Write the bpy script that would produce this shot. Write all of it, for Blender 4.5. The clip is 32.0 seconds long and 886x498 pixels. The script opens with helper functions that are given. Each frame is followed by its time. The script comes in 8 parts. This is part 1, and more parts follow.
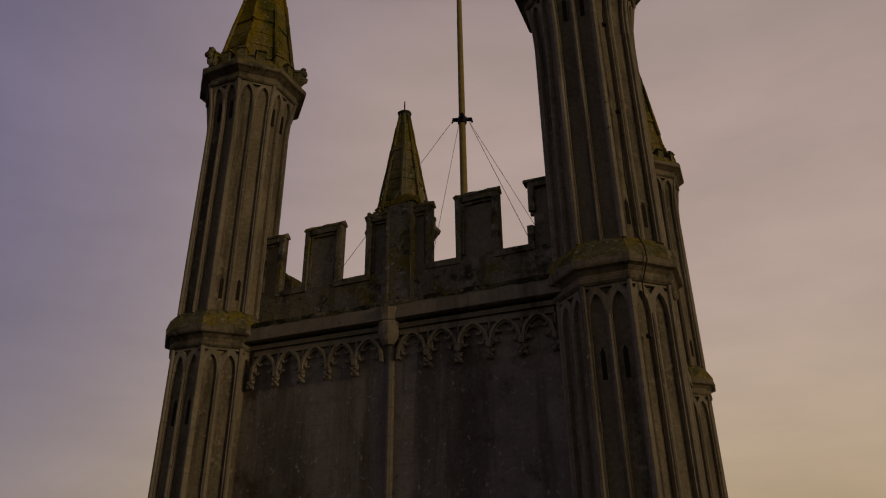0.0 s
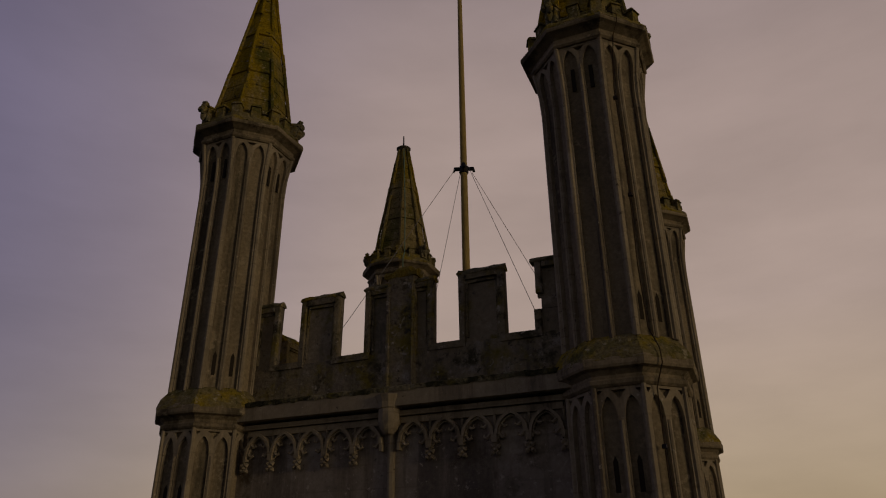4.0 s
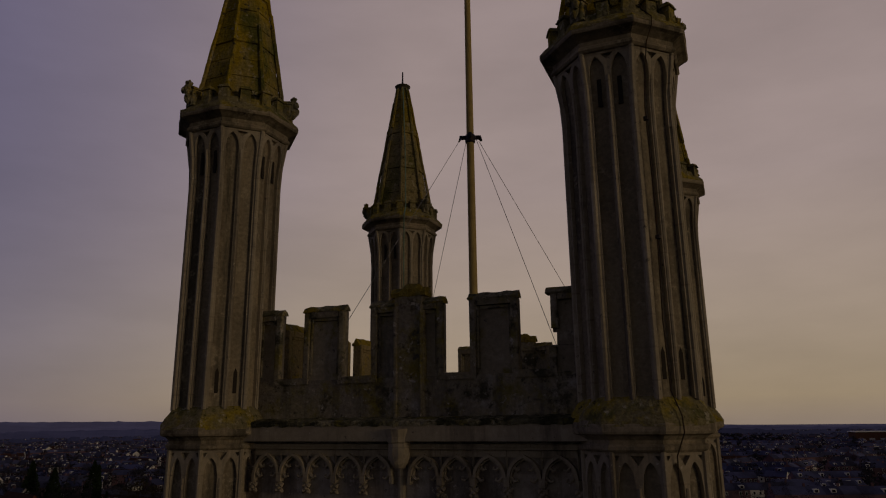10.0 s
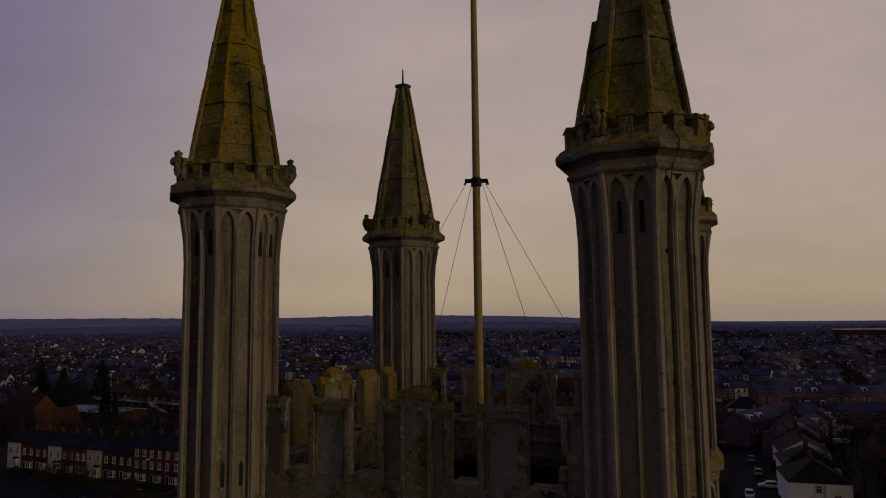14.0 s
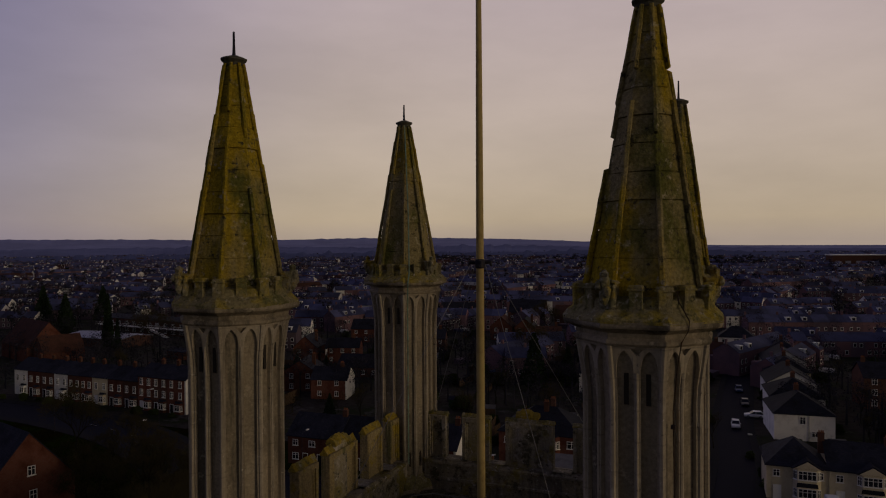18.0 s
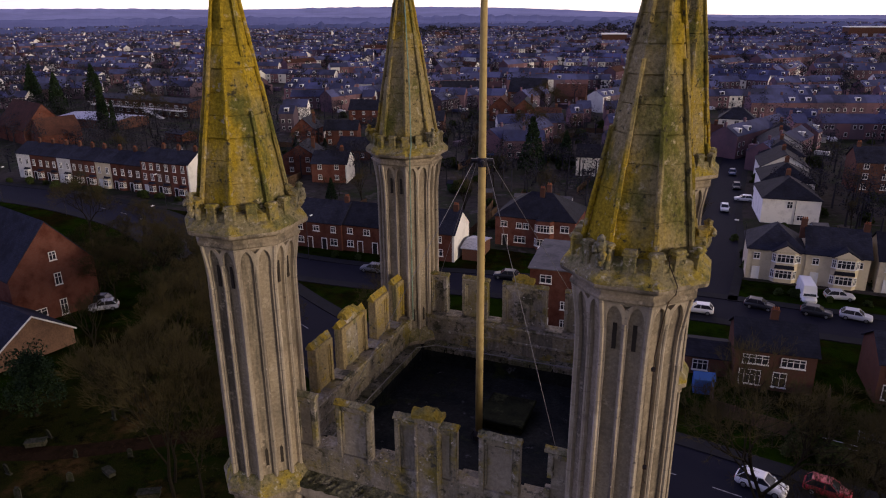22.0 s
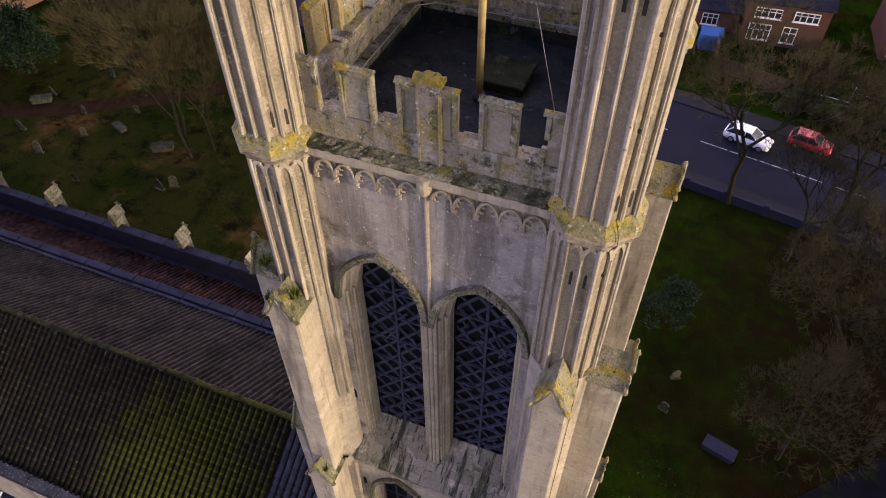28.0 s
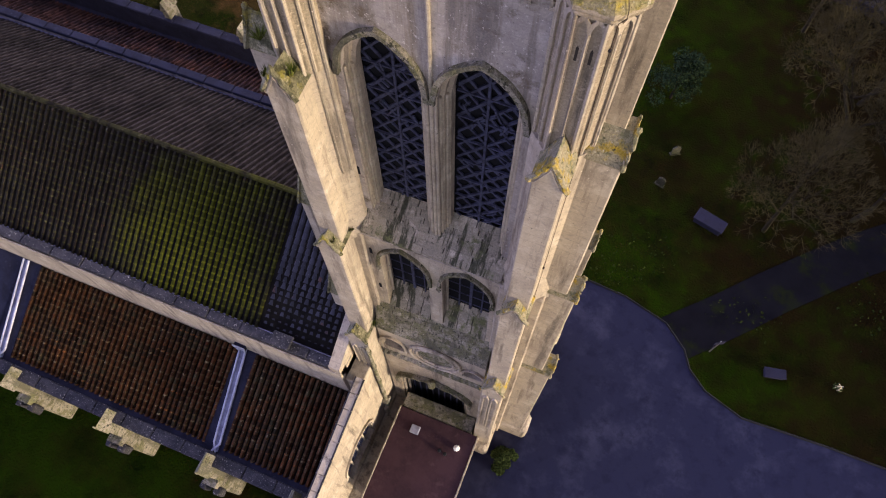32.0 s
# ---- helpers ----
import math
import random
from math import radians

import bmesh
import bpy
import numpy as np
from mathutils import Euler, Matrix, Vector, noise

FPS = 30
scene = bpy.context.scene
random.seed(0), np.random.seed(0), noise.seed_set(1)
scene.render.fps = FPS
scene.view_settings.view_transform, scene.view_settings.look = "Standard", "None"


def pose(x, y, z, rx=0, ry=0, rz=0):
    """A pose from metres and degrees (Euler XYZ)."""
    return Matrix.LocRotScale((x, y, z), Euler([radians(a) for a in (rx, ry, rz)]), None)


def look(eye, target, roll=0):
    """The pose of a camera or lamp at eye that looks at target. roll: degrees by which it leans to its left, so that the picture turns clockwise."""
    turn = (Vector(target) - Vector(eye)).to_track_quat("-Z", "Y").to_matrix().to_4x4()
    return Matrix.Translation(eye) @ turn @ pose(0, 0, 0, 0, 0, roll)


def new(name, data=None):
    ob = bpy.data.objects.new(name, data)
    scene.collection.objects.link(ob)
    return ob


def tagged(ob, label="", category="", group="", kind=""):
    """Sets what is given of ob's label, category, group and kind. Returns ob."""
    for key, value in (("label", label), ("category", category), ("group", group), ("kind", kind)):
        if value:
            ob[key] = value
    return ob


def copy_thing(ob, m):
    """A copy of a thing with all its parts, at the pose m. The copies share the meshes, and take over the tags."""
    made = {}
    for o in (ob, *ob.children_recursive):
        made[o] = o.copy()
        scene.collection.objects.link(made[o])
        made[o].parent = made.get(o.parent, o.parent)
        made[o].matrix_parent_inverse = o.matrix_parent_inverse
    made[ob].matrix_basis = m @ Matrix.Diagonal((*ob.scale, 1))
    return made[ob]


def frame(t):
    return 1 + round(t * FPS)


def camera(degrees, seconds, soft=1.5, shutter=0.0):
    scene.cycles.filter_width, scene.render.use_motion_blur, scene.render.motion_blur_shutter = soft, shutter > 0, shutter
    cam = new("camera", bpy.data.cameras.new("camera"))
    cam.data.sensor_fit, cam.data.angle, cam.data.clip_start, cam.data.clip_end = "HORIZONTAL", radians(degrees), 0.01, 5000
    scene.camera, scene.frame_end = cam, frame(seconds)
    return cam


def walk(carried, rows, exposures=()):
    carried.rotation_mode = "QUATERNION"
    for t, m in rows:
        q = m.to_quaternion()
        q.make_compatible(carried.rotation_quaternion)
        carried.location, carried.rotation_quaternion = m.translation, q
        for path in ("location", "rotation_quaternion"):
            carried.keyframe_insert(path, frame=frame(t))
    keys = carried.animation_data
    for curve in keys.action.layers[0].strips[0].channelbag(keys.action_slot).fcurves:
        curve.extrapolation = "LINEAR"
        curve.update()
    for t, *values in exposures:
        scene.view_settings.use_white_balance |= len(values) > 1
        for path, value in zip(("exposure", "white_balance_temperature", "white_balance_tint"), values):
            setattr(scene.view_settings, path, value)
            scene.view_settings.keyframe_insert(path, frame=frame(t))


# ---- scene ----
cam = camera(65.25, 32.0, 1.1)
PATH = [
    (0.0, pose(4.264, -11.250, 31.158, 115.127, 0.569, 23.649)),
    (0.5, pose(4.265, -11.276, 31.283, 115.081, 0.563, 23.580)),
    (1.0, pose(4.261, -11.299, 31.380, 115.152, 0.567, 23.539)),
    (1.5, pose(4.260, -11.321, 31.472, 115.166, 0.555, 23.496)),
    (2.0, pose(4.260, -11.334, 31.588, 114.965, 0.544, 23.447)),
    (2.5, pose(4.245, -11.333, 31.758, 114.973, 0.527, 23.388)),
    (3.0, pose(4.232, -11.335, 31.948, 114.994, 0.517, 23.340)),
    (3.5, pose(4.227, -11.353, 32.153, 114.969, 0.505, 23.282)),
    (5.5, pose(4.206, -11.446, 32.859, 114.978, 0.475, 23.121)),
    (6.0, pose(4.190, -11.475, 33.036, 114.973, 0.484, 23.043)),
    (6.5, pose(4.172, -11.504, 33.213, 115.004, 0.505, 22.956)),
    (7.0, pose(4.151, -11.533, 33.387, 114.927, 0.553, 22.875)),
    (7.5, pose(4.136, -11.557, 33.558, 114.750, 0.588, 22.799)),
    (8.0, pose(4.127, -11.570, 33.703, 114.241, 0.604, 22.725)),
    (8.5, pose(4.122, -11.590, 33.857, 112.726, 0.590, 22.670)),
    (9.0, pose(4.110, -11.597, 34.019, 110.025, 0.566, 22.645)),
    (9.5, pose(4.101, -11.602, 34.224, 106.795, 0.575, 22.645)),
    (10.0, pose(4.092, -11.604, 34.496, 104.112, 0.607, 22.645)),
    (10.5, pose(4.087, -11.616, 34.805, 102.609, 0.639, 22.623)),
    (11.0, pose(4.079, -11.641, 35.113, 101.461, 0.653, 22.584)),
    (11.5, pose(4.071, -11.666, 35.409, 100.350, 0.651, 22.544)),
    (12.0, pose(4.061, -11.680, 35.705, 99.300, 0.651, 22.503)),
    (12.5, pose(4.044, -11.691, 36.064, 98.313, 0.641, 22.466)),
    (13.0, pose(4.031, -11.703, 36.460, 97.436, 0.638, 22.432)),
    (13.5, pose(4.025, -11.720, 36.853, 96.589, 0.631, 22.389)),
    (14.0, pose(4.019, -11.732, 37.257, 95.785, 0.601, 22.359)),
    (14.5, pose(4.025, -11.742, 37.642, 95.130, 0.547, 22.314)),
    (16.5, pose(3.986, -11.785, 39.063, 92.222, 0.365, 22.190)),
    (17.0, pose(3.979, -11.789, 39.423, 91.324, 0.360, 22.164)),
    (17.5, pose(3.969, -11.797, 39.767, 90.378, 0.362, 22.144)),
    (18.0, pose(3.956, -11.809, 40.107, 89.352, 0.355, 22.100)),
    (18.5, pose(3.946, -11.818, 40.426, 88.232, 0.363, 22.061)),
    (19.0, pose(3.938, -11.819, 40.739, 86.841, 0.343, 22.024)),
    (19.5, pose(3.931, -11.828, 41.063, 85.136, 0.326, 21.998)),
    (20.0, pose(3.925, -11.837, 41.366, 82.968, 0.318, 21.979)),
    (20.5, pose(3.913, -11.832, 41.666, 79.928, 0.326, 21.960)),
    (21.0, pose(3.896, -11.820, 41.911, 77.036, 0.353, 21.958)),
    (21.5, pose(3.884, -11.810, 42.133, 73.882, 0.362, 21.965)),
    (22.0, pose(3.887, -11.807, 42.299, 70.943, 0.348, 21.963)),
    (22.5, pose(3.883, -11.797, 42.361, 68.056, 0.348, 21.946)),
    (23.0, pose(3.854, -11.776, 42.324, 65.857, 0.356, 21.916)),
    (23.5, pose(3.851, -11.777, 42.320, 63.467, 0.364, 21.916)),
    (24.0, pose(3.844, -11.778, 42.315, 61.001, 0.374, 21.967)),
    (24.5, pose(3.840, -11.776, 42.312, 58.048, 0.376, 21.999)),
    (25.0, pose(3.837, -11.773, 42.311, 55.462, 0.375, 21.977)),
    (25.5, pose(3.836, -11.770, 42.314, 53.076, 0.372, 21.911)),
    (27.5, pose(3.830, -11.732, 42.398, 44.843, 0.348, 21.890)),
    (28.0, pose(3.830, -11.730, 42.406, 42.981, 0.338, 21.925)),
    (28.5, pose(3.831, -11.727, 42.416, 40.945, 0.332, 21.970)),
    (29.0, pose(3.832, -11.725, 42.428, 38.778, 0.337, 22.002)),
    (29.5, pose(3.833, -11.723, 42.440, 36.461, 0.351, 22.061)),
    (30.0, pose(3.832, -11.720, 42.450, 33.832, 0.363, 22.073)),
    (30.5, pose(3.832, -11.717, 42.459, 31.305, 0.379, 22.052)),
    (31.0, pose(3.831, -11.714, 42.467, 28.550, 0.410, 22.031)),
    (31.5, pose(3.830, -11.713, 42.472, 26.221, 0.437, 22.000)),
    (32.0, pose(3.829, -11.712, 42.475, 24.547, 0.452, 21.965)),
]
EXPOSURES = [(0.0, -0.92, 7450, 8), (3.0, -0.97, 7400, 8), (6.0, -1.38, 7100, 11), (9.0, -1.52, 6850, 11), (11.0, -1.1, 6750, 11), (13.0, -1.05, 6650, 11), (17.0, -0.8, 6450, 11), (19.0, -0.6, 6150, 11),
             (20.0, -0.2, 5900, 9), (21.0, 0.48, 5680, 9), (22.0, 1.38, 5720, 19), (24.0, 2.54, 5800, 13), (28.0, 2.88, 5880, 13), (32.0, 3.08, 5800, 13)]
walk(cam, PATH, EXPOSURES)

# ---- sky and light ----
world = bpy.data.worlds.new("dusk_sky")
scene.world = world
world.use_nodes = True


def build_sky():
    nt = world.node_tree
    nt.nodes.clear()
    N, L = nt.nodes.new, nt.links.new
    out, bg = N("ShaderNodeOutputWorld"), N("ShaderNodeBackground")
    co, sep = N("ShaderNodeTexCoord"), N("ShaderNodeSeparateXYZ")
    L(co.outputs["Generated"], sep.inputs[0])
    # height ramp: peach at the horizon, mauve above, blue violet at the top
    ramp = N("ShaderNodeValToRGB")
    el = ramp.color_ramp.elements
    el[0].position, el[0].color = 0.0, (0.58, 0.46, 0.37, 1)
    el[1].position, el[1].color = 1.0, (0.025, 0.023, 0.04, 1)
    for p, c in ((0.03, (0.70, 0.55, 0.385, 1)), (0.14, (0.74, 0.59, 0.475, 1)), (0.32, (0.72, 0.575, 0.555, 1)), (0.58, (0.64, 0.51, 0.52, 1)), (0.70, (0.52, 0.42, 0.46, 1)), (0.80, (0.10, 0.085, 0.11, 1))):
        e = el.new(p)
        e.color = c
    L(sep.outputs["Z"], ramp.inputs[0])
    # side away from the afterglow: dull blue
    dot = N("ShaderNodeVectorMath")
    dot.operation = "DOT_PRODUCT"
    dot.inputs[1].default_value = (-0.32, 0.95, 0.0)
    L(co.outputs["Generated"], dot.inputs[0])
    mr = N("ShaderNodeMapRange")
    mr.inputs["From Min"].default_value, mr.inputs["From Max"].default_value = 0.20, 0.66
    mr.interpolation_type = "SMOOTHSTEP"
    L(dot.outputs["Value"], mr.inputs["Value"])
    dusk = N("ShaderNodeMix")
    dusk.data_type = "RGBA"
    anti = N("ShaderNodeValToRGB")
    ae = anti.color_ramp.elements
    ae[0].position, ae[0].color = 0.0, (0.196, 0.171, 0.178, 1)
    ae[1].position, ae[1].color = 1.0, (0.025, 0.023, 0.04, 1)
    for p, c in ((0.35, (0.130, 0.115, 0.123, 1)), (0.6, (0.045, 0.04, 0.06, 1))):
        ae.new(p).color = c
    L(sep.outputs["Z"], anti.inputs[0])
    L(anti.outputs["Color"], dusk.inputs[6])
    L(mr.outputs["Result"], dusk.inputs[0])
    L(ramp.outputs["Color"], dusk.inputs[7])
    # violet blue towards one side
    dl = N("ShaderNodeVectorMath")
    dl.operation = "DOT_PRODUCT"
    dl.inputs[1].default_value = (-0.93, 0.0, 0.37)
    L(co.outputs["Generated"], dl.inputs[0])
    ml = N("ShaderNodeMapRange")
    ml.inputs["From Min"].default_value, ml.inputs["From Max"].default_value = 0.50, 1.0
    ml.interpolation_type = "SMOOTHSTEP"
    L(dl.outputs["Value"], ml.inputs["Value"])
    viol = N("ShaderNodeMix")
    viol.data_type = "RGBA"
    viol.inputs[7].default_value = (0.215, 0.200, 0.385, 1)
    L(ml.outputs["Result"], viol.inputs[0])
    L(dusk.outputs[2], viol.inputs[6])
    # thin cloud
    mp = N("ShaderNodeMapping")
    mp.inputs["Scale"].default_value = (1.4, 1.4, 4.5)
    mp.inputs["Rotation"].default_value = (0.0, 0.25, 0.0)
    L(co.outputs["Generated"], mp.inputs["Vector"])
    no = N("ShaderNodeTexNoise")
    no.inputs["Scale"].default_value, no.inputs["Detail"].default_value, no.inputs["Roughness"].default_value = 1.6, 7, 0.55
    L(mp.outputs[0], no.inputs["Vector"])
    cr = N("ShaderNodeMapRange")
    cr.inputs["From Min"].default_value, cr.inputs["From Max"].default_value = 0.35, 0.7
    cr.inputs["To Min"].default_value, cr.inputs["To Max"].default_value = 0.98, 1.20
    L(no.outputs[0], cr.inputs["Value"])
    cl = N("ShaderNodeVectorMath")
    cl.operation = "SCALE"
    L(viol.outputs[2], cl.inputs[0])
    L(cr.outputs["Result"], cl.inputs["Scale"])
    # clear-sky share
    sky = N("ShaderNodeTexSky")
    sky.sky_type, sky.sun_disc = "NISHITA", False
    sky.sun_elevation, sky.sun_rotation = radians(6), radians(100)
    sk = N("ShaderNodeVectorMath")
    sk.operation = "SCALE"
    sk.inputs["Scale"].default_value = 0.012
    L(sky.outputs[0], sk.inputs[0])
    add = N("ShaderNodeVectorMath")
    L(cl.outputs[0], add.inputs[0])
    L(sk.outputs[0], add.inputs[1])
    L(add.outputs[0], bg.inputs["Color"])
    bg.inputs["Strength"].default_value = 1.0
    L(bg.outputs[0], out.inputs[0])


build_sky()
sun_lamp = bpy.data.lights.new("sun", "SUN")
sun_lamp.energy, sun_lamp.angle, sun_lamp.color = 0.88, radians(14), (1.0, 0.78, 0.51)
new("sun", sun_lamp).matrix_world = look((60, -12, 7.5), (0, 0, 0))


# ---- materials ----
def rgb(c):
    return (c[0], c[1], c[2], 1.0)


def material(name, base, rough=0.85, metal=0.0, mottled=(), bump=0.0, bump_scale=20.0, island=0.0, rand=0.0, spec=0.03, glow=0.0, brick=None, patch=None, relief=0.02, grain=None):
    """mottled: rows of (colour, noise scale, low, high, detail) or with a stretch (x, y, z) as well, laid over the base
    in turn; patch: (colour, centre, radius) or with a share as well, a ragged round spot such as moss.
    """
    m = bpy.data.materials.new(name)
    m.use_nodes = True
    nt = m.node_tree
    N, L = nt.nodes.new, nt.links.new
    b = nt.nodes["Principled BSDF"]
    b.inputs["Roughness"].default_value, b.inputs["Metallic"].default_value = rough, metal
    b.inputs["Specular IOR Level"].default_value = spec
    co = N("ShaderNodeTexCoord")
    geo = N("ShaderNodeNewGeometry")
    pos = geo.outputs["Position"]
    col = N("ShaderNodeRGB")
    col.outputs[0].default_value = rgb(base)
    last = col.outputs[0]
    if brick:
        c2, c3, sx, sz = brick
        # courses: fine pale joints on a vertical face
        sp = N("ShaderNodeSeparateXYZ")
        L(pos, sp.inputs[0])
        ad = N("ShaderNodeMath")
        L(sp.outputs["X"], ad.inputs[0])
        L(sp.outputs["Y"], ad.inputs[1])
        cb = N("ShaderNodeCombineXYZ")
        L(ad.outputs[0], cb.inputs["X"])
        L(sp.outputs["Z"], cb.inputs["Y"])
        bt = N("ShaderNodeTexBrick")
        bt.inputs["Color1"].default_value, bt.inputs["Color2"].default_value, bt.inputs["Mortar"].default_value = rgb(base), rgb(c2), rgb(c3)
        bt.inputs["Scale"].default_value = 1.0
        bt.inputs["Brick Width"].default_value, bt.inputs["Row Height"].default_value = sx, sz
        bt.inputs["Mortar Size"].default_value = min(sx, sz) * 0.035
        bt.inputs["Mortar Smooth"].default_value = 0.4
        L(cb.outputs[0], bt.inputs["Vector"])
        last = bt.outputs["Color"]
    for c, s, lo, hi, det, *stretch in mottled:
        no = N("ShaderNodeTexNoise")
        no.inputs["Scale"].default_value, no.inputs["Detail"].default_value, no.inputs["Roughness"].default_value = s, det, 0.68
        if stretch:
            mu = N("ShaderNodeVectorMath")
            mu.operation = "MULTIPLY"
            mu.inputs[1].default_value = stretch[0]
            L(pos, mu.inputs[0])
            L(mu.outputs[0], no.inputs["Vector"])
        else:
            L(pos, no.inputs["Vector"])
        mr = N("ShaderNodeMapRange")
        mr.inputs["From Min"].default_value, mr.inputs["From Max"].default_value = lo, hi
        L(no.outputs[0], mr.inputs["Value"])
        mx = N("ShaderNodeMix")
        mx.data_type = "RGBA"
        mx.inputs[7].default_value = rgb(c)
        L(mr.outputs["Result"], mx.inputs[0])
        L(last, mx.inputs[6])
        last = mx.outputs[2]
    if patch:
        c, centre, rad, share = (*patch, 1.0)[:4]
        ds = N("ShaderNodeVectorMath")
        ds.operation = "DISTANCE"
        ds.inputs[1].default_value = centre
        L(pos, ds.inputs[0])
        no = N("ShaderNodeTexNoise")
        no.inputs["Scale"].default_value, no.inputs["Detail"].default_value = 0.9, 8
        L(pos, no.inputs["Vector"])
        ma = N("ShaderNodeMath")
        ma.operation = "MULTIPLY_ADD"
        ma.inputs[1].default_value = rad * 1.5
        L(no.outputs[0], ma.inputs[0])
        L(ds.outputs["Value"], ma.inputs[2])
        mr = N("ShaderNodeMapRange")
        mr.inputs["From Min"].default_value, mr.inputs["From Max"].default_value = rad * 1.95, rad * 1.25
        mr.inputs["To Max"].default_value = share
        L(ma.outputs[0], mr.inputs["Value"])
        mx = N("ShaderNodeMix")
        mx.data_type = "RGBA"
        mx.inputs[7].default_value = rgb(c)
        L(mr.outputs["Result"], mx.inputs[0])
        L(last, mx.inputs[6])
        last = mx.outputs[2]
    if grain:
        no = N("ShaderNodeTexNoise")
        no.inputs["Scale"].default_value, no.inputs["Detail"].default_value, no.inputs["Roughness"].default_value = grain[0], 4, 0.7
        L(pos, no.inputs["Vector"])
        mr = N("ShaderNodeMapRange")
        mr.inputs["From Min"].default_value, mr.inputs["From Max"].default_value = 0.36, 0.64
        mr.inputs["To Min"].default_value, mr.inputs["To Max"].default_value = 1 - grain[1], 1 + grain[1]
        L(no.outputs[0], mr.inputs["Value"])
        sc = N("ShaderNodeVectorMath")
        sc.operation = "SCALE"
        L(last, sc.inputs[0])
        L(mr.outputs["Result"], sc.inputs["Scale"])
        last = sc.outputs[0]
    for amount, sock in ((island, geo.outputs["Random Per Island"]), (rand, None)):
        if amount:
            if sock is None:
                sock = N("ShaderNodeObjectInfo").outputs["Random"]
            mr = N("ShaderNodeMapRange")
            mr.inputs["To Min"].default_value, mr.inputs["To Max"].default_value = 1 - amount, 1 + amount
            L(sock, mr.inputs["Value"])
            sc = N("ShaderNodeVectorMath")
            sc.operation = "SCALE"
            L(last, sc.inputs[0])
            L(mr.outputs["Result"], sc.inputs["Scale"])
            last = sc.outputs[0]
    L(last, b.inputs["Base Color"])
    if glow:
        L(last, b.inputs["Emission Color"])
        b.inputs["Emission Strength"].default_value = glow
    if bump:
        no = N("ShaderNodeTexNoise")
        no.inputs["Scale"].default_value, no.inputs["Detail"].default_value = bump_scale, 8
        L(pos, no.inputs["Vector"])
        bp = N("ShaderNodeBump")
        bp.inputs["Strength"].default_value, bp.inputs["Distance"].default_value = bump, relief
        L(no.outputs[0], bp.inputs["Height"])
        L(bp.outputs[0], b.inputs["Normal"])
    return m


STREAK = (1.0, 1.0, 0.10)
STONE = material("limestone_ashlar", (0.372, 0.318, 0.230), 0.9, mottled=(
    ((0.275, 0.235, 0.180), 0.5, 0.42, 0.66, 7), ((0.45, 0.39, 0.30), 1.3, 0.50, 0.70, 7), ((0.16, 0.135, 0.105), 2.2, 0.51, 0.64, 9, STREAK), ((0.23, 0.20, 0.155), 5.0, 0.54, 0.68, 9), ((0.12, 0.105, 0.085), 9, 0.62, 0.69, 8), ((0.50, 0.44, 0.35), 14, 0.62, 0.70, 5)),
    bump=0.16, bump_scale=12, relief=0.02, grain=(20, 0.10), brick=((0.352, 0.300, 0.220), (0.29, 0.245, 0.18), 1.1, 0.36))
WALL_STONE = material("stained_wall_stone", (0.345, 0.303, 0.252), 0.92, mottled=(
    ((0.23, 0.205, 0.19), 0.5, 0.42, 0.64, 8), ((0.43, 0.385, 0.345), 0.9, 0.52, 0.68, 7), ((0.165, 0.135, 0.105), 1.6, 0.49, 0.62, 9, STREAK), ((0.165, 0.145, 0.130), 0.8, 0.51, 0.61, 6, STREAK), ((0.13, 0.105, 0.075), 1.0, 0.54, 0.64, 9), ((0.22, 0.195, 0.165), 5.0, 0.53, 0.67, 9), ((0.48, 0.43, 0.38), 12, 0.60, 0.68, 6), ((0.11, 0.10, 0.09), 10, 0.61, 0.68, 8)),
    bump=0.25, bump_scale=12, relief=0.02, grain=(20, 0.12), brick=((0.32, 0.28, 0.245), (0.285, 0.25, 0.215), 0.75, 0.30))
PARAPET_STONE = material("dirty_parapet_stone", (0.265, 0.228, 0.150), 0.94, mottled=(
    ((0.21, 0.185, 0.155), 0.9, 0.44, 0.62, 8), ((0.39, 0.355, 0.31), 2.0, 0.54, 0.66, 8), ((0.15, 0.135, 0.105), 2.6, 0.52, 0.60, 9, STREAK), ((0.20, 0.165, 0.040), 1.3, 0.51, 0.62, 9), ((0.075, 0.07, 0.045), 2.2, 0.54, 0.62, 9), ((0.085, 0.08, 0.06), 7, 0.57, 0.64, 9), ((0.46, 0.42, 0.36), 9, 0.60, 0.67, 8)),
    bump=0.6, bump_scale=18, relief=0.03, grain=(20, 0.18))
PANEL_STONE = material("pale_panel_stone", (0.295, 0.254, 0.190), 0.93, mottled=(
    ((0.21, 0.182, 0.135), 1.2, 0.46, 0.66, 8), ((0.37, 0.325, 0.26), 2.5, 0.54, 0.68, 8), ((0.19, 0.16, 0.05), 1.6, 0.55, 0.64, 9), ((0.15, 0.14, 0.115), 2.0, 0.54, 0.64, 9, STREAK), ((0.11, 0.10, 0.085), 9, 0.61, 0.68, 8)),
    bump=0.4, bump_scale=16, relief=0.02, grain=(20, 0.14))
MOSSY = material("mossy_weathered_stone", (0.205, 0.185, 0.145), 0.95, mottled=(
    ((0.11, 0.105, 0.06), 1.8, 0.46, 0.56, 9), ((0.10, 0.10, 0.05), 1.4, 0.53, 0.62, 9), ((0.035, 0.035, 0.025), 7.0, 0.55, 0.61, 8), ((0.31, 0.285, 0.23), 10, 0.60, 0.67, 7), ((0.09, 0.085, 0.06), 2.2, 0.50, 0.62, 9, STREAK)),
    bump=0.9, bump_scale=18, rand=0.18, relief=0.04, grain=(24, 0.32))
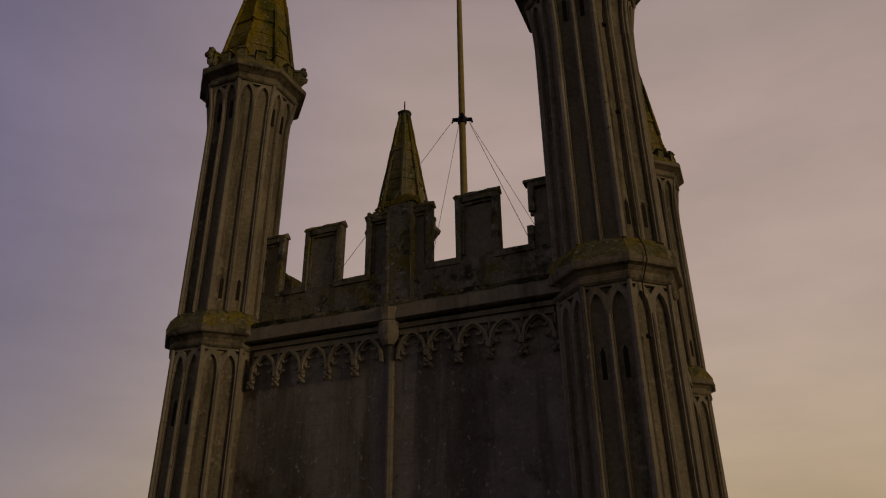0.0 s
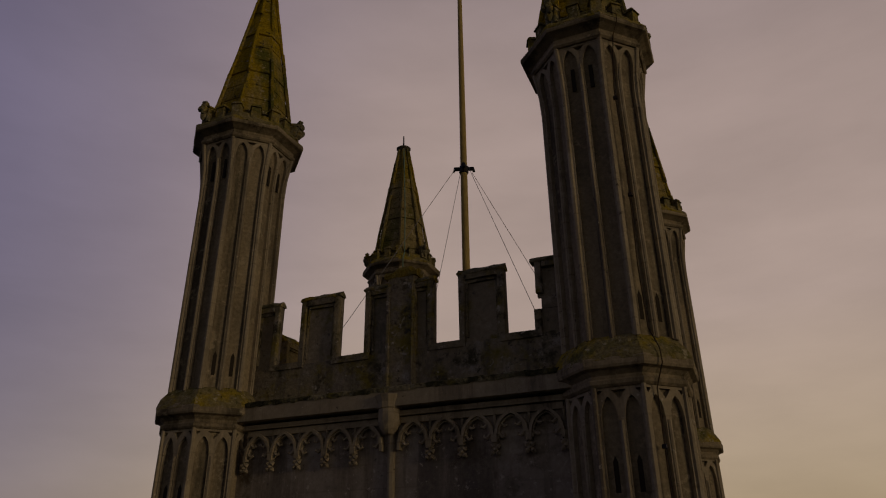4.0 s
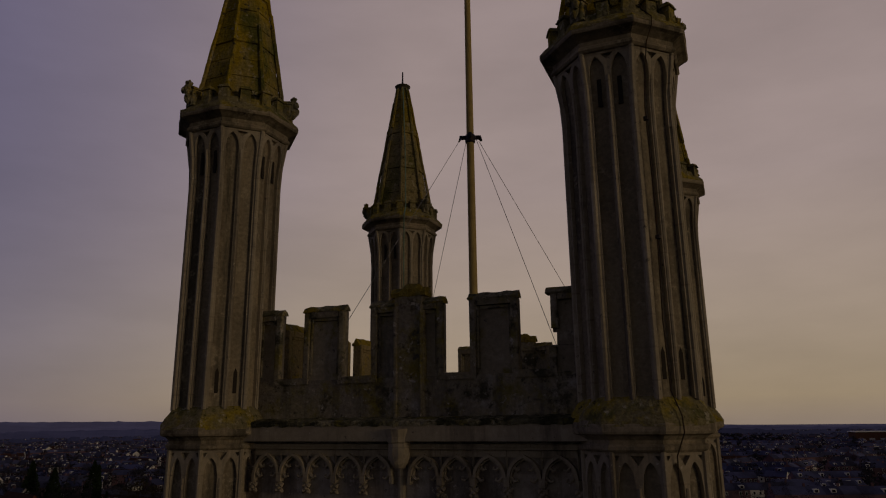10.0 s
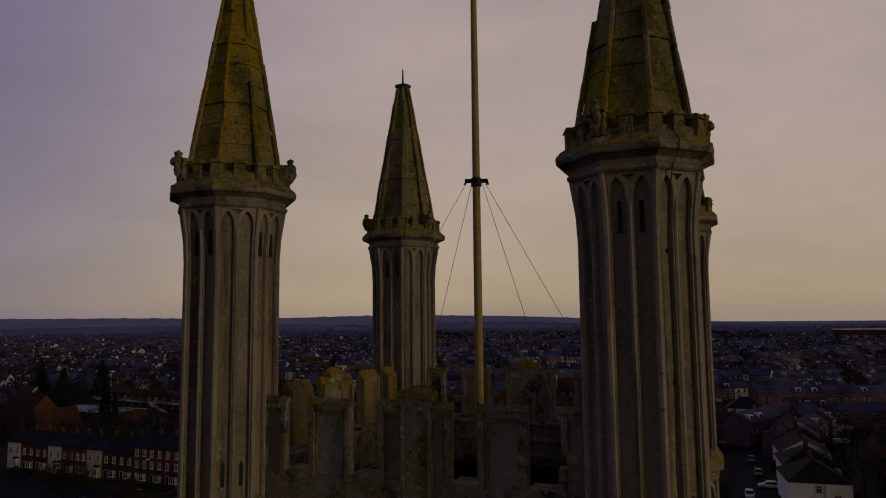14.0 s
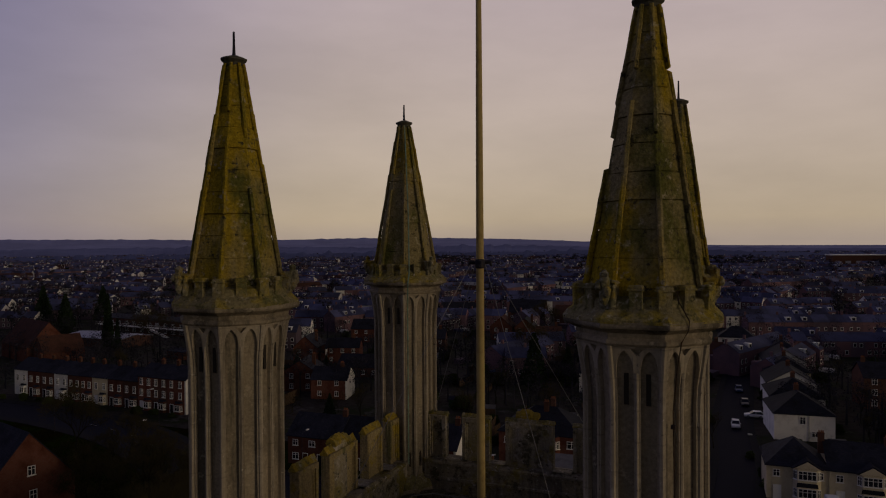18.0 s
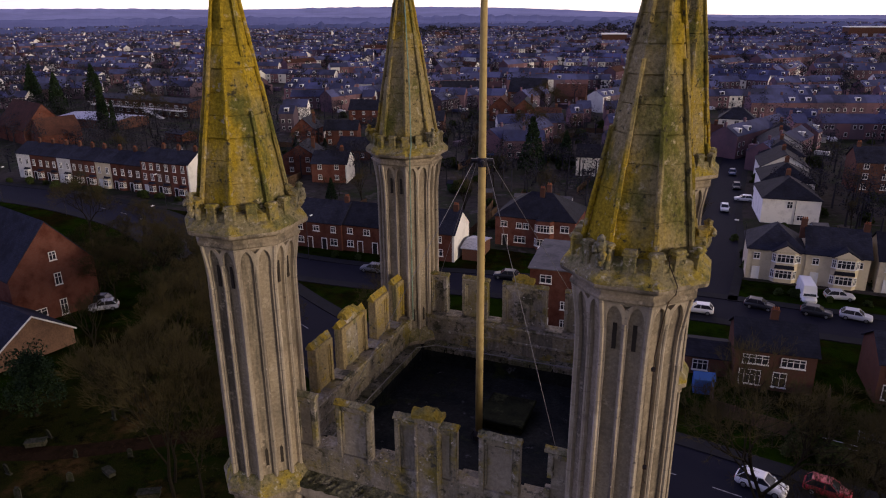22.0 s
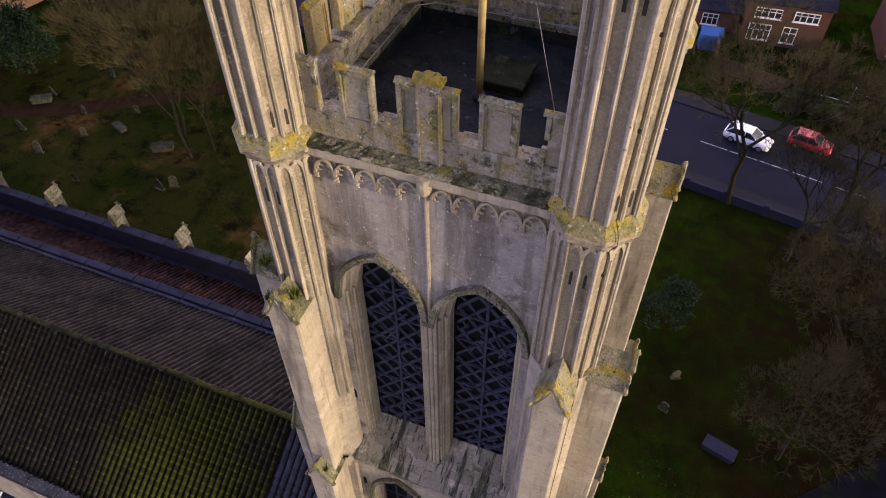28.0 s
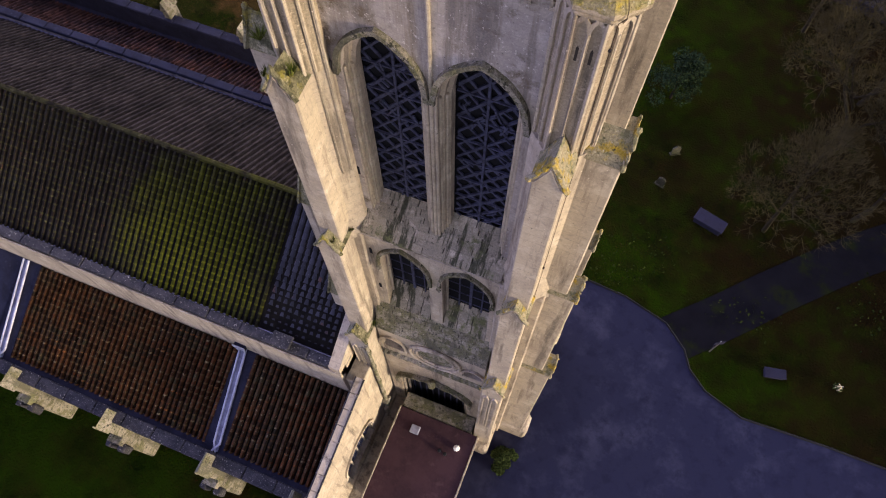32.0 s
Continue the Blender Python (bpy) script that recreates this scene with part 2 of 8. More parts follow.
LICHEN = material("lichen_covered_stone", (0.21, 0.18, 0.095), 0.95, mottled=(
    ((0.29, 0.225, 0.035), 2.2, 0.48, 0.60, 9), ((0.12, 0.115, 0.045), 3.0, 0.51, 0.62, 9), ((0.36, 0.325, 0.23), 8.0, 0.57, 0.65, 9), ((0.05, 0.05, 0.025), 9, 0.59, 0.66, 9)),
    bump=0.8, bump_scale=20, relief=0.03, grain=(26, 0.28))
COPING_STONE = material("grey_lichen_coping", (0.23, 0.205, 0.135), 0.95, mottled=(
    ((0.13, 0.125, 0.07), 2.6, 0.48, 0.58, 9), ((0.29, 0.21, 0.03), 2.2, 0.50, 0.60, 9), ((0.36, 0.33, 0.26), 9.0, 0.60, 0.67, 8), ((0.05, 0.05, 0.03), 8, 0.57, 0.65, 9)),
    bump=0.8, bump_scale=20, relief=0.03, grain=(26, 0.30))
SPIRE = material("spire_stone", (0.245, 0.20, 0.095), 0.93, mottled=(
    ((0.30, 0.215, 0.016), 0.8, 0.44, 0.56, 9, (1.0, 1.0, 0.45)), ((0.10, 0.10, 0.025), 1.1, 0.50, 0.62, 9, (1.0, 1.0, 0.5)), ((0.33, 0.285, 0.18), 7, 0.58, 0.66, 9), ((0.055, 0.05, 0.03), 8, 0.57, 0.65, 9)),
    bump=0.8, bump_scale=20, relief=0.03, grain=(24, 0.30))
OCHRE_STONE = material("ochre_merlon_stone", (0.30, 0.235, 0.115), 0.94, mottled=(
    ((0.22, 0.175, 0.09), 1.0, 0.44, 0.62, 8), ((0.29, 0.215, 0.03), 1.5, 0.53, 0.62, 9), ((0.13, 0.12, 0.055), 2.2, 0.54, 0.62, 9, STREAK), ((0.36, 0.31, 0.21), 8, 0.58, 0.66, 8), ((0.07, 0.065, 0.04), 8, 0.58, 0.65, 9)),
    bump=0.7, bump_scale=18, relief=0.03, grain=(22, 0.24))
# Streak stains, plus the shade of recesses and ring undersides put into the colour.
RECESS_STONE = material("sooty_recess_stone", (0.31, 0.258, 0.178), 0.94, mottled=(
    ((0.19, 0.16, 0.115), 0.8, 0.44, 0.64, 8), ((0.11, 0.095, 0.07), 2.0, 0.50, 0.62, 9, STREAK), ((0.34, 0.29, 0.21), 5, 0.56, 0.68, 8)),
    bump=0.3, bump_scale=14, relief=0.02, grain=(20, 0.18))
# Near-black brown that puts the shade inside the slits into a flat plate.
SLIT_SHADE = material("sooty_slit", (0.040, 0.034, 0.028), 0.95)
# Shade of unlit insides put into colour: backings, core, slits, window fields.
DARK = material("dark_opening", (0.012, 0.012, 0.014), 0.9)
GLASS = material("dark_window_glass", (0.02, 0.022, 0.03), 0.12, spec=0.5)
LOUVRE = material("slate_louvre", (0.058, 0.060, 0.095), 0.6, mottled=(((0.03, 0.03, 0.045), 6, 0.45, 0.65, 4),), bump=0.3)
LEAD = material("lead_sheet", (0.36, 0.37, 0.44), 0.55, 0.3, mottled=(((0.22, 0.22, 0.27), 2.0, 0.45, 0.65, 6),), bump=0.25)
DECK = material("asphalt_roof_deck", (0.016, 0.017, 0.017), 0.8, spec=0.08, mottled=(((0.030, 0.032, 0.030), 0.9, 0.50, 0.64, 8), ((0.006, 0.009, 0.010), 1.6, 0.48, 0.62, 8), ((0.026, 0.032, 0.010), 1.3, 0.56, 0.66, 8), ((0.085, 0.085, 0.09), 3.0, 0.62, 0.70, 8)), bump=0.5, grain=(14, 0.3))
HATCH_MOSS = material("mossy_boarding", (0.020, 0.022, 0.012), 0.95, mottled=(((0.010, 0.011, 0.008), 2.0, 0.46, 0.62, 8), ((0.045, 0.048, 0.022), 3.0, 0.55, 0.66, 8)), bump=0.8)
POLE = material("ochre_painted_pole", (0.42, 0.32, 0.13), 0.6, mottled=(((0.30, 0.22, 0.09), 5, 0.45, 0.7, 5),), bump=0.2)
IRON = material("dark_iron", (0.035, 0.035, 0.045), 0.5, 0.6, mottled=(((0.07, 0.05, 0.035), 8, 0.5, 0.7, 5),))
RUST = material("rusty_cable", (0.055, 0.042, 0.032), 0.8, mottled=(((0.09, 0.055, 0.03), 6, 0.5, 0.7, 5),))
WIRE = material("steel_wire", (0.22, 0.21, 0.2), 0.5, 0.7)
VERDIGRIS = material("copper_strip", (0.20, 0.30, 0.24), 0.7, 0.2, mottled=(((0.12, 0.14, 0.1), 6, 0.45, 0.7, 4),))


# ---- mesh building ----
class Build:
    """Collects corner points and faces of one mesh."""

    def __init__(self):
        self.v, self.f = [], []

    def add(self, pts, faces):
        n = len(self.v)
        self.v += [tuple(p) for p in pts]
        self.f += [tuple(i + n for i in f) for f in faces]
        return self

    def box(self, x0, x1, y0, y1, z0, z1, c=0.0):
        if not c:
            p = [(x, y, z) for z in (z0, z1) for y in (y0, y1) for x in (x0, x1)]
            return self.add(p, [(0, 2, 3, 1), (4, 5, 7, 6), (0, 1, 5, 4), (2, 6, 7, 3), (0, 4, 6, 2), (1, 3, 7, 5)])
        # worn upper and vertical edges
        def ring(d, z):
            return [(x0 + d + c, y0 + d, z), (x1 - d - c, y0 + d, z), (x1 - d, y0 + d + c, z), (x1 - d, y1 - d - c, z),
                    (x1 - d - c, y1 - d, z), (x0 + d + c, y1 - d, z), (x0 + d, y1 - d - c, z), (x0 + d, y0 + d + c, z)]
        return self.rings([ring(0, z0), ring(0, z1 - c), ring(c, z1)])

    def rings(self, rs, cap=True, closed=True):
        n, k = len(self.v), len(rs[0])
        for r in rs:
            self.v += [tuple(p) for p in r]
        for i in range(len(rs) - 1):
            for j in range(k if closed else k - 1):
                a, b = n + i * k + j, n + i * k + (j + 1) % k
                self.f.append((a, b, b + k, a + k))
        if cap and closed:
            self.f.append(tuple(n + j for j in reversed(range(k))))
            self.f.append(tuple(n + (len(rs) - 1) * k + j for j in range(k)))
        return self

    def prism(self, poly, y0, y1):
        """poly: corners (x, z) anticlockwise seen from -y; drawn out along y."""
        k = len(poly)
        p = [(x, y0, z) for x, z in poly] + [(x, y1, z) for x, z in poly]
        return self.add(p, [tuple(range(k)), tuple(reversed(range(k, 2 * k)))] + [((i + 1) % k, i, i + k, (i + 1) % k + k) for i in range(k)])

    def tube(self, pts, radii, k=6):
        rs = []
        for i, p in enumerate(pts):
            p = Vector(p)
            d = (Vector(pts[min(i + 1, len(pts) - 1)]) - Vector(pts[max(i - 1, 0)])).normalized()
            s = d.cross(Vector((0, 0, 1)) if abs(d.z) < 0.9 else Vector((1, 0, 0))).normalized()
            u = s.cross(d)
            r = radii[i] if hasattr(radii, "__len__") else radii
            rs.append([p + r * (math.cos(a) * s + math.sin(a) * u) for a in (2 * math.pi * j / k for j in range(k))])
        return self.rings(rs)

    def octagon(self, prof, cx=0.0, cy=0.0, sides=8, turn=22.5):
        """prof: rows (radius, z) from below."""
        return self.rings([[(cx + r * math.cos(radians(turn + 360 / sides * j)), cy + r * math.sin(radians(turn + 360 / sides * j)), z)
                            for j in range(sides)] for r, z in prof])

    def move(self, m):
        self.v = [tuple(m @ Vector(p)) for p in self.v]
        return self

    def join(self, other, m=None):
        return self.add([tuple(m @ Vector(p)) for p in other.v] if m else other.v, other.f)

    def mesh(self, name, mats, smooth=False, pick=None):
        me = bpy.data.meshes.new(name)
        me.from_pydata(self.v, [], self.f)
        for m in mats if isinstance(mats, (list, tuple)) else (mats,):
            me.materials.append(m)
        if pick:
            me.polygons.foreach_set("material_index", pick)
        if smooth:
            me.polygons.foreach_set("use_smooth", [True] * len(me.polygons))
        me.update()
        return me


def jitter(b, amount, seed):
    """Uneven, worn faces."""
    rnd = random.Random(seed)
    b.v = [tuple(c + rnd.uniform(-amount, amount) for c in p) for p in b.v]
    return b


def thing(name, label, category, group="", at=None, kind=""):
    ob = tagged(new(name), label, category, group, kind)
    if at is not None:
        ob.matrix_world = at
    return ob


def part(name, b, mats, parent, label="", m=None, smooth=False, pick=None):
    """A mesh (or mesh data to share) as one part under parent, in the parent's space."""
    me = b if isinstance(b, bpy.types.Mesh) else b.mesh(name, mats, smooth, pick)
    ob = new(name, me)
    ob.parent = parent
    if m is not None:
        ob.matrix_basis = m
    return tagged(ob, label) if label else ob


def setting(name, b, mats, label, category, kind="structure", smooth=False):
    return tagged(new(name, b.mesh(name, mats, smooth)), label, category, kind=kind)


def arch_height(u, c=0.5):
    u = min(abs(u), 1.0)
    return math.sqrt(max((1 + c) ** 2 - (u + c) ** 2, 0)) / math.sqrt((1 + c) ** 2 - c * c)


def face_above(b, xa, xb, ha, hb, z1, y0, y1, sunk):
    """One upright strip of a plate, left open where a sunk triangle crosses it."""
    tri = next((t for t in sunk if abs((xa + xb) / 2 - t[0]) < t[1]), None)
    if tri is None:
        b.add([(xa, y0, ha), (xb, y0, hb), (xb, y0, z1), (xa, y0, z1)], [(0, 1, 2, 3)])
        return
    cx, hw, top, drop = tri
    la, lb = (top - drop * max(0.0, 1 - abs(x - cx) / hw) for x in (xa, xb))
    b.add([(xa, y0, ha), (xb, y0, hb), (xb, y0, lb), (xa, y0, la), (xa, y1, la), (xb, y1, lb)], [(0, 1, 2, 3), (3, 2, 5, 4)])
    b.add([(xa, y0, top), (xb, y0, top), (xb, y0, z1), (xa, y0, z1), (xa, y1, top), (xb, y1, top)], [(0, 1, 2, 3), (1, 0, 4, 5)])


def arch_plate(b, x0, x1, z0, z1, openings, y0, y1, n=8, sunk=()):
    """A plate with its face at y0 and pointed openings (centre, half width, sill, springing, rise) through to y1.
    sunk: triangles (centre, half width, top, drop) let into the face above the openings."""
    xs = {x0, x1}
    for cx, hw, top, drop in sunk:
        xs |= {x for x in (cx - hw, cx, cx + hw) if x0 < x < x1}
    for cx, hw, zb, zs, rise in openings:
        xs |= {cx + hw * (2 * i / (2 * n) - 1) for i in range(2 * n + 1)}
    xs = sorted(xs)
    for xa, xb in zip(xs, xs[1:]):
        if xb - xa < 1e-6:
            continue
        mid = (xa + xb) / 2
        op = [o for o in openings if abs(mid - o[0]) < o[1]]
        if not op:
            face_above(b, xa, xb, z0, z0, z1, y0, y1, sunk)
            continue
        cx, hw, zb, zs, rise = op[0]
        ha, hb = (zs + rise * arch_height((x - cx) / hw) for x in (xa, xb))
        face_above(b, xa, xb, ha, hb, z1, y0, y1, sunk)
        b.add([(xa, y0, ha), (xb, y0, hb), (xb, y1, hb), (xa, y1, ha)], [(0, 3, 2, 1)])
        if zb > z0:
            b.add([(xa, y0, z0), (xb, y0, z0), (xb, y0, zb), (xa, y0, zb)], [(0, 1, 2, 3)])
            b.add([(xa, y0, zb), (xb, y0, zb), (xb, y1, zb), (xa, y1, zb)], [(0, 1, 2, 3)])
    for cx, hw, zb, zs, rise in openings:
        for s in (-1, 1):
            x = cx + s * hw
            b.add([(x, y0, zb), (x, y1, zb), (x, y1, zs), (x, y0, zs)], [(0, 1, 2, 3) if s < 0 else (3, 2, 1, 0)])
    return b


def arch_strip(b, cx, hw, zb, zs, rise, w, y0, y1, n=10):
    """A moulding of width w that follows a pointed opening, from y0 (face) back to y1."""
    def path(k):
        pts = [(cx - hw - k, zb)] if zb < zs else []
        for i in range(2 * n + 1):
            u = i / n - 1
            pts.append((cx + (hw + k) * u, zs + (rise + k) * arch_height(u)))
        return pts + ([(cx + hw + k, zb)] if zb < zs else [])
    a, o = path(0.0), path(w)
    k = len(a)
    pts = [(x, y0, z) for x, z in a] + [(x, y0, z) for x, z in o] + [(x, y1, z) for x, z in o] + [(x, y1, z) for x, z in a]
    fs = []
    for i in range(k - 1):
        fs += [(i, k + i, k + i + 1, i + 1), (k + i, 2 * k + i, 2 * k + i + 1, k + i + 1), (3 * k + i, i, i + 1, 3 * k + i + 1)]
    return b.add(pts, fs)


# ---- church tower ----
# The church is drawn in its own unit, 0.915 m, with its datum 4.3 units above the ground.
CHURCH = Matrix.Translation((0, 0, 3.9345)) @ Matrix.Scale(0.915, 4)
A = 3.37
tower = thing("church_tower", "tall gothic limestone church tower with four octagonal spired corner turrets", "tower", at=CHURCH)


def spin(a):
    return Matrix.Rotation(radians(a), 4, "Z")


def turret_core():
    b = Build()
    b.octagon([(0.715, 20.0), (0.715, 33.04), (0.80, 33.04), (0.835, 33.07), (0.845, 33.11), (0.80, 33.14), (0.80, 33.18), (0.86, 33.23), (0.93, 33.25), (0.945, 33.28), (0.945, 33.36), (0.92, 33.42)])
    b.octagon([(0.80, 33.4), (0.76, 33.6), (0.715, 33.7), (0.715, 37.45), (0.735, 37.75), (0.80, 38.22), (0.90, 38.22), (0.93, 38.25), (0.93, 38.29), (0.89, 38.32), (0.90, 38.38), (1.0, 38.43), (1.06, 38.45), (1.075, 38.48), (1.075, 38.53)])
    return b


def flared(b):
    """Cove under the crown: everything above the panels' shoulder leans outwards."""
    b.v = [(x * k, y * k, z) for x, y, z, k in ((x, y, z, 1 + 0.125 * max(0.0, (z - 37.45) / 0.80) ** 1.7) for x, y, z in b.v)]
    return b


def oct_slope(rows, seed):
    """Broken, moss-grown upper side of a cornice: each octagon side cut into short lengths."""
    b, rnd = Build(), random.Random(seed)
    def ring(r, z, wob):
        out = []
        for j in range(8):
            a0, a1 = radians(22.5 + 45 * j), radians(67.5 + 45 * j)
            for i in range(4):
                t = i / 4
                out.append(((1 - t) * r * math.cos(a0) + t * r * math.cos(a1) + rnd.uniform(-wob, wob),
                            (1 - t) * r * math.sin(a0) + t * r * math.sin(a1) + rnd.uniform(-wob, wob), z + rnd.uniform(-wob, wob)))
        return out
    return b.rings([ring(r, z, w) for r, z, w in rows])


def face_panel(R, z0, z1, hw, zs, rise, depth):
    """One face of an octagon: two blind lancets with spandrels sunk between and beside them."""
    ap, w = R * math.cos(radians(22.5)), 2 * R * math.sin(radians(22.5))
    b = Build()
    c = w * 0.235
    top = zs + rise + 0.075
    return arch_plate(b, -w / 2, w / 2, z0, z1, [(-c, hw, z0, zs, rise), (c, hw, z0, zs, rise)], -ap, -ap + depth, 6,
                      sunk=((0, 0.085, top, 0.115), (-w / 2 + 0.055, 0.045, top, 0.06), (w / 2 - 0.055, 0.045, top, 0.06)))


def face_ribs(R, z0, z1, zs):
    """Corner roll and middle shaft of one face."""
    ap, w = R * math.cos(radians(22.5)), 2 * R * math.sin(radians(22.5))
    zs_up = [z0, z0 + (z1 - z0) * 0.82, z0 + (z1 - z0) * 0.9, z1]
    return (Build().tube([(-w / 2, -ap + 0.005, z) for z in zs_up], 0.036, 7),
            Build().tube([(0, -ap, z0), (0, -ap, zs - 0.5), (0, -ap, zs - 0.02)], 0.024, 6))


R_UP, R_LOW = 0.778, 0.778


def upper_panel():
    """Straight lower part with open recesses, and the flared part with the lancet heads."""
    R, z0, z1, hw, depth = R_UP, 33.66, 37.45, 0.100, 0.06
    ap, w = R * math.cos(radians(22.5)), 2 * R * math.sin(radians(22.5))
    c, b = w * 0.235, Build()
    for xa, xb in ((-w / 2, -c - hw), (-c + hw, c - hw), (c + hw, w / 2)):
        b.add([(xa, -ap, z0), (xb, -ap, z0), (xb, -ap, z1), (xa, -ap, z1)], [(0, 1, 2, 3)])
    for x in (-c - hw, -c + hw, c - hw, c + hw):
        b.add([(x, -ap, z0), (x, -ap + depth, z0), (x, -ap + depth, z1), (x, -ap, z1)], [(0, 1, 2, 3)])
    top = Build()
    for za, zb, heads in ((z1, 37.66, False), (37.66, 38.24, True)):
        if heads:
            arch_plate(top, -w / 2, w / 2, za, zb, [(-c, hw, za, 37.90, 0.26), (c, hw, za, 37.90, 0.26)], -ap, -ap + depth, 6, sunk=((0, 0.075, 38.185, 0.085),))
        else:
            for xa, xb in ((-w / 2, -c - hw), (-c + hw, c - hw), (c + hw, w / 2)):
                top.add([(xa, -ap, za), (xb, -ap, za), (xb, -ap, zb), (xa, -ap, zb)], [(0, 1, 2, 3)])
            for x in (-c - hw, -c + hw, c - hw, c + hw):
                top.add([(x, -ap, za), (x, -ap + depth, za), (x, -ap + depth, zb), (x, -ap, zb)], [(0, 1, 2, 3)])
    return flared(b.join(top))


UPPER_PANEL = upper_panel().mesh("panel", STONE)
LOWER_PANEL = face_panel(R_LOW, 24.0, 33.06, 0.100, 32.66, 0.27, 0.06).mesh("panel", STONE)


def slit_plate(x, ap, z0, z1, w=0.029):
    # A flat plate; its dark colour stands in for the depth of the slit.
    return Build().prism([(x - w, z0), (x + w, z0), (x + w, z1), (x, z1 + 0.07), (x - w, z1)], -ap - 0.004, -ap + 0.01)


def crown_block():
    b = Build().box(-0.085, 0.085, -0.065, 0.06, -0.06, 0.215, 0.012)
    b.box(-0.105, 0.105, -0.085, 0.075, 0.21, 0.235, 0.010)
    b.box(-0.095, 0.095, -0.075, 0.07, 0.235, 0.275, 0.016)
    return jitter(b, 0.006, 8)


def corner_block():
    """Die at a corner of the crown with a worn carved lump on its outer side."""
    b = Build().box(-0.10, 0.10, -0.07, 0.08, 0.0, 0.30, 0.015)
    b.box(-0.12, 0.12, -0.09, 0.09, 0.30, 0.345, 0.015)
    b.octagon([(0.02, 0.04), (0.06, 0.10), (0.075, 0.17), (0.05, 0.21), (0.075, 0.27), (0.085, 0.34), (0.05, 0.38), (0.065, 0.43), (0.02, 0.47)], 0, -0.10, 7)
    b.octagon([(0.02, 0.14), (0.05, 0.18), (0.055, 0.24), (0.02, 0.28)], 0.06, -0.15, 6).octagon([(0.02, 0.22), (0.05, 0.26), (0.045, 0.32), (0.02, 0.35)], -0.05, -0.16, 6)
    return jitter(b, 0.012, 4)


LEDGE_MOSS = material("dark_ledge_moss", (0.15, 0.14, 0.085), 0.95, mottled=(((0.045, 0.045, 0.025), 2.2, 0.46, 0.58, 9), ((0.25, 0.225, 0.15), 3.0, 0.55, 0.64, 9), ((0.17, 0.15, 0.03), 1.8, 0.55, 0.64, 9)), bump=1.0, bump_scale=18, relief=0.04, grain=(24, 0.3))
YELLOW_MOSS = material("yellow_moss", (0.28, 0.205, 0.03), 0.95, mottled=(((0.17, 0.145, 0.05), 3.0, 0.45, 0.60, 9), ((0.26, 0.24, 0.17), 4.0, 0.56, 0.66, 9), ((0.07, 0.065, 0.03), 7.0, 0.56, 0.65, 9)), bump=1.0, bump_scale=18, relief=0.04, grain=(24, 0.25))
CAPSTONE = material("dark_capstone", (0.11, 0.105, 0.08), 0.8, mottled=(((0.06, 0.06, 0.05), 4, 0.45, 0.65, 6),), bump=0.4)
CROWN_BLOCK = crown_block().mesh("crown_block", LICHEN)
CORNER_BLOCK = corner_block().mesh("corner_block", COPING_STONE)
CROWN_WALL = Build().octagon([(0.93, 38.60), (0.915, 38.75), (0.89, 38.79), (0.76, 38.83)]).mesh("crown_wall", LICHEN)


def spire_mesh(seed):
    b, prof, z0, z1, r0, r1 = Build(), [], 38.56, 42.5, 0.80, 0.145
    n = 11
    for i in range(n):
        za, zb = z0 + (z1 - z0) * i / n, z0 + (z1 - z0) * (i + 1) / n
        ra, rb = r0 + (r1 - r0) * i / n, r0 + (r1 - r0) * (i + 1) / n
        lip = 0.02 if i in (4, 7) else 0.0
        prof += [(ra + lip, za + 0.012), (rb + lip * 0.6, zb - 0.012), (rb - 0.014, zb - 0.004), (rb - 0.014, zb + 0.004)]
    b.octagon(prof)
    return jitter(b, 0.006, seed)


def spire_rib(seed):
    """Worn edge roll of a spire; it dips into the stone where a length is lost."""
    rnd, n, pts, rad = random.Random(seed), 9, [], []
    cs, sn = math.cos(radians(22.5)), math.sin(radians(22.5))
    for i in range(n):
        lost = rnd.random() < 0.09 and 0 < i < n - 1
        d = -0.06 if lost else rnd.uniform(-0.006, 0.010)
        for q in (0.03, 0.5, 0.97):
            t = (i + q) / n
            r = 0.813 + (0.156 - 0.813) * t + d
            pts.append((r * cs, r * sn, 38.72 + 3.80 * t))
            rad.append(0.042 - 0.011 * t)
    return jitter(Build().tube(pts, rad, 6), 0.004, seed)


CAP = jitter(Build().octagon([(0.13, 42.46), (0.165, 42.53), (0.215, 42.575), (0.215, 42.60), (0.13, 42.635), (0.04, 42.66)], sides=14, turn=0), 0.008, 3).mesh("cap", CAPSTONE)
ROD = Build().tube([(0, 0, 42.66), (0, 0, 42.82), (0, 0, 43.06)], [0.03, 0.022, 0.018], 6).mesh("rod", IRON)
UPPER_RIBS = [flared(b).mesh(n, STONE) for n, b in zip(("corner_roll", "shaft"), face_ribs(R_UP, 33.64, 38.22, 37.9))]
LOWER_RIBS = [b.mesh(n, STONE) for n, b in zip(("corner_roll", "shaft"), face_ribs(R_LOW, 24.0, 33.06, 32.66))]
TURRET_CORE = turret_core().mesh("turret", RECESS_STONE)


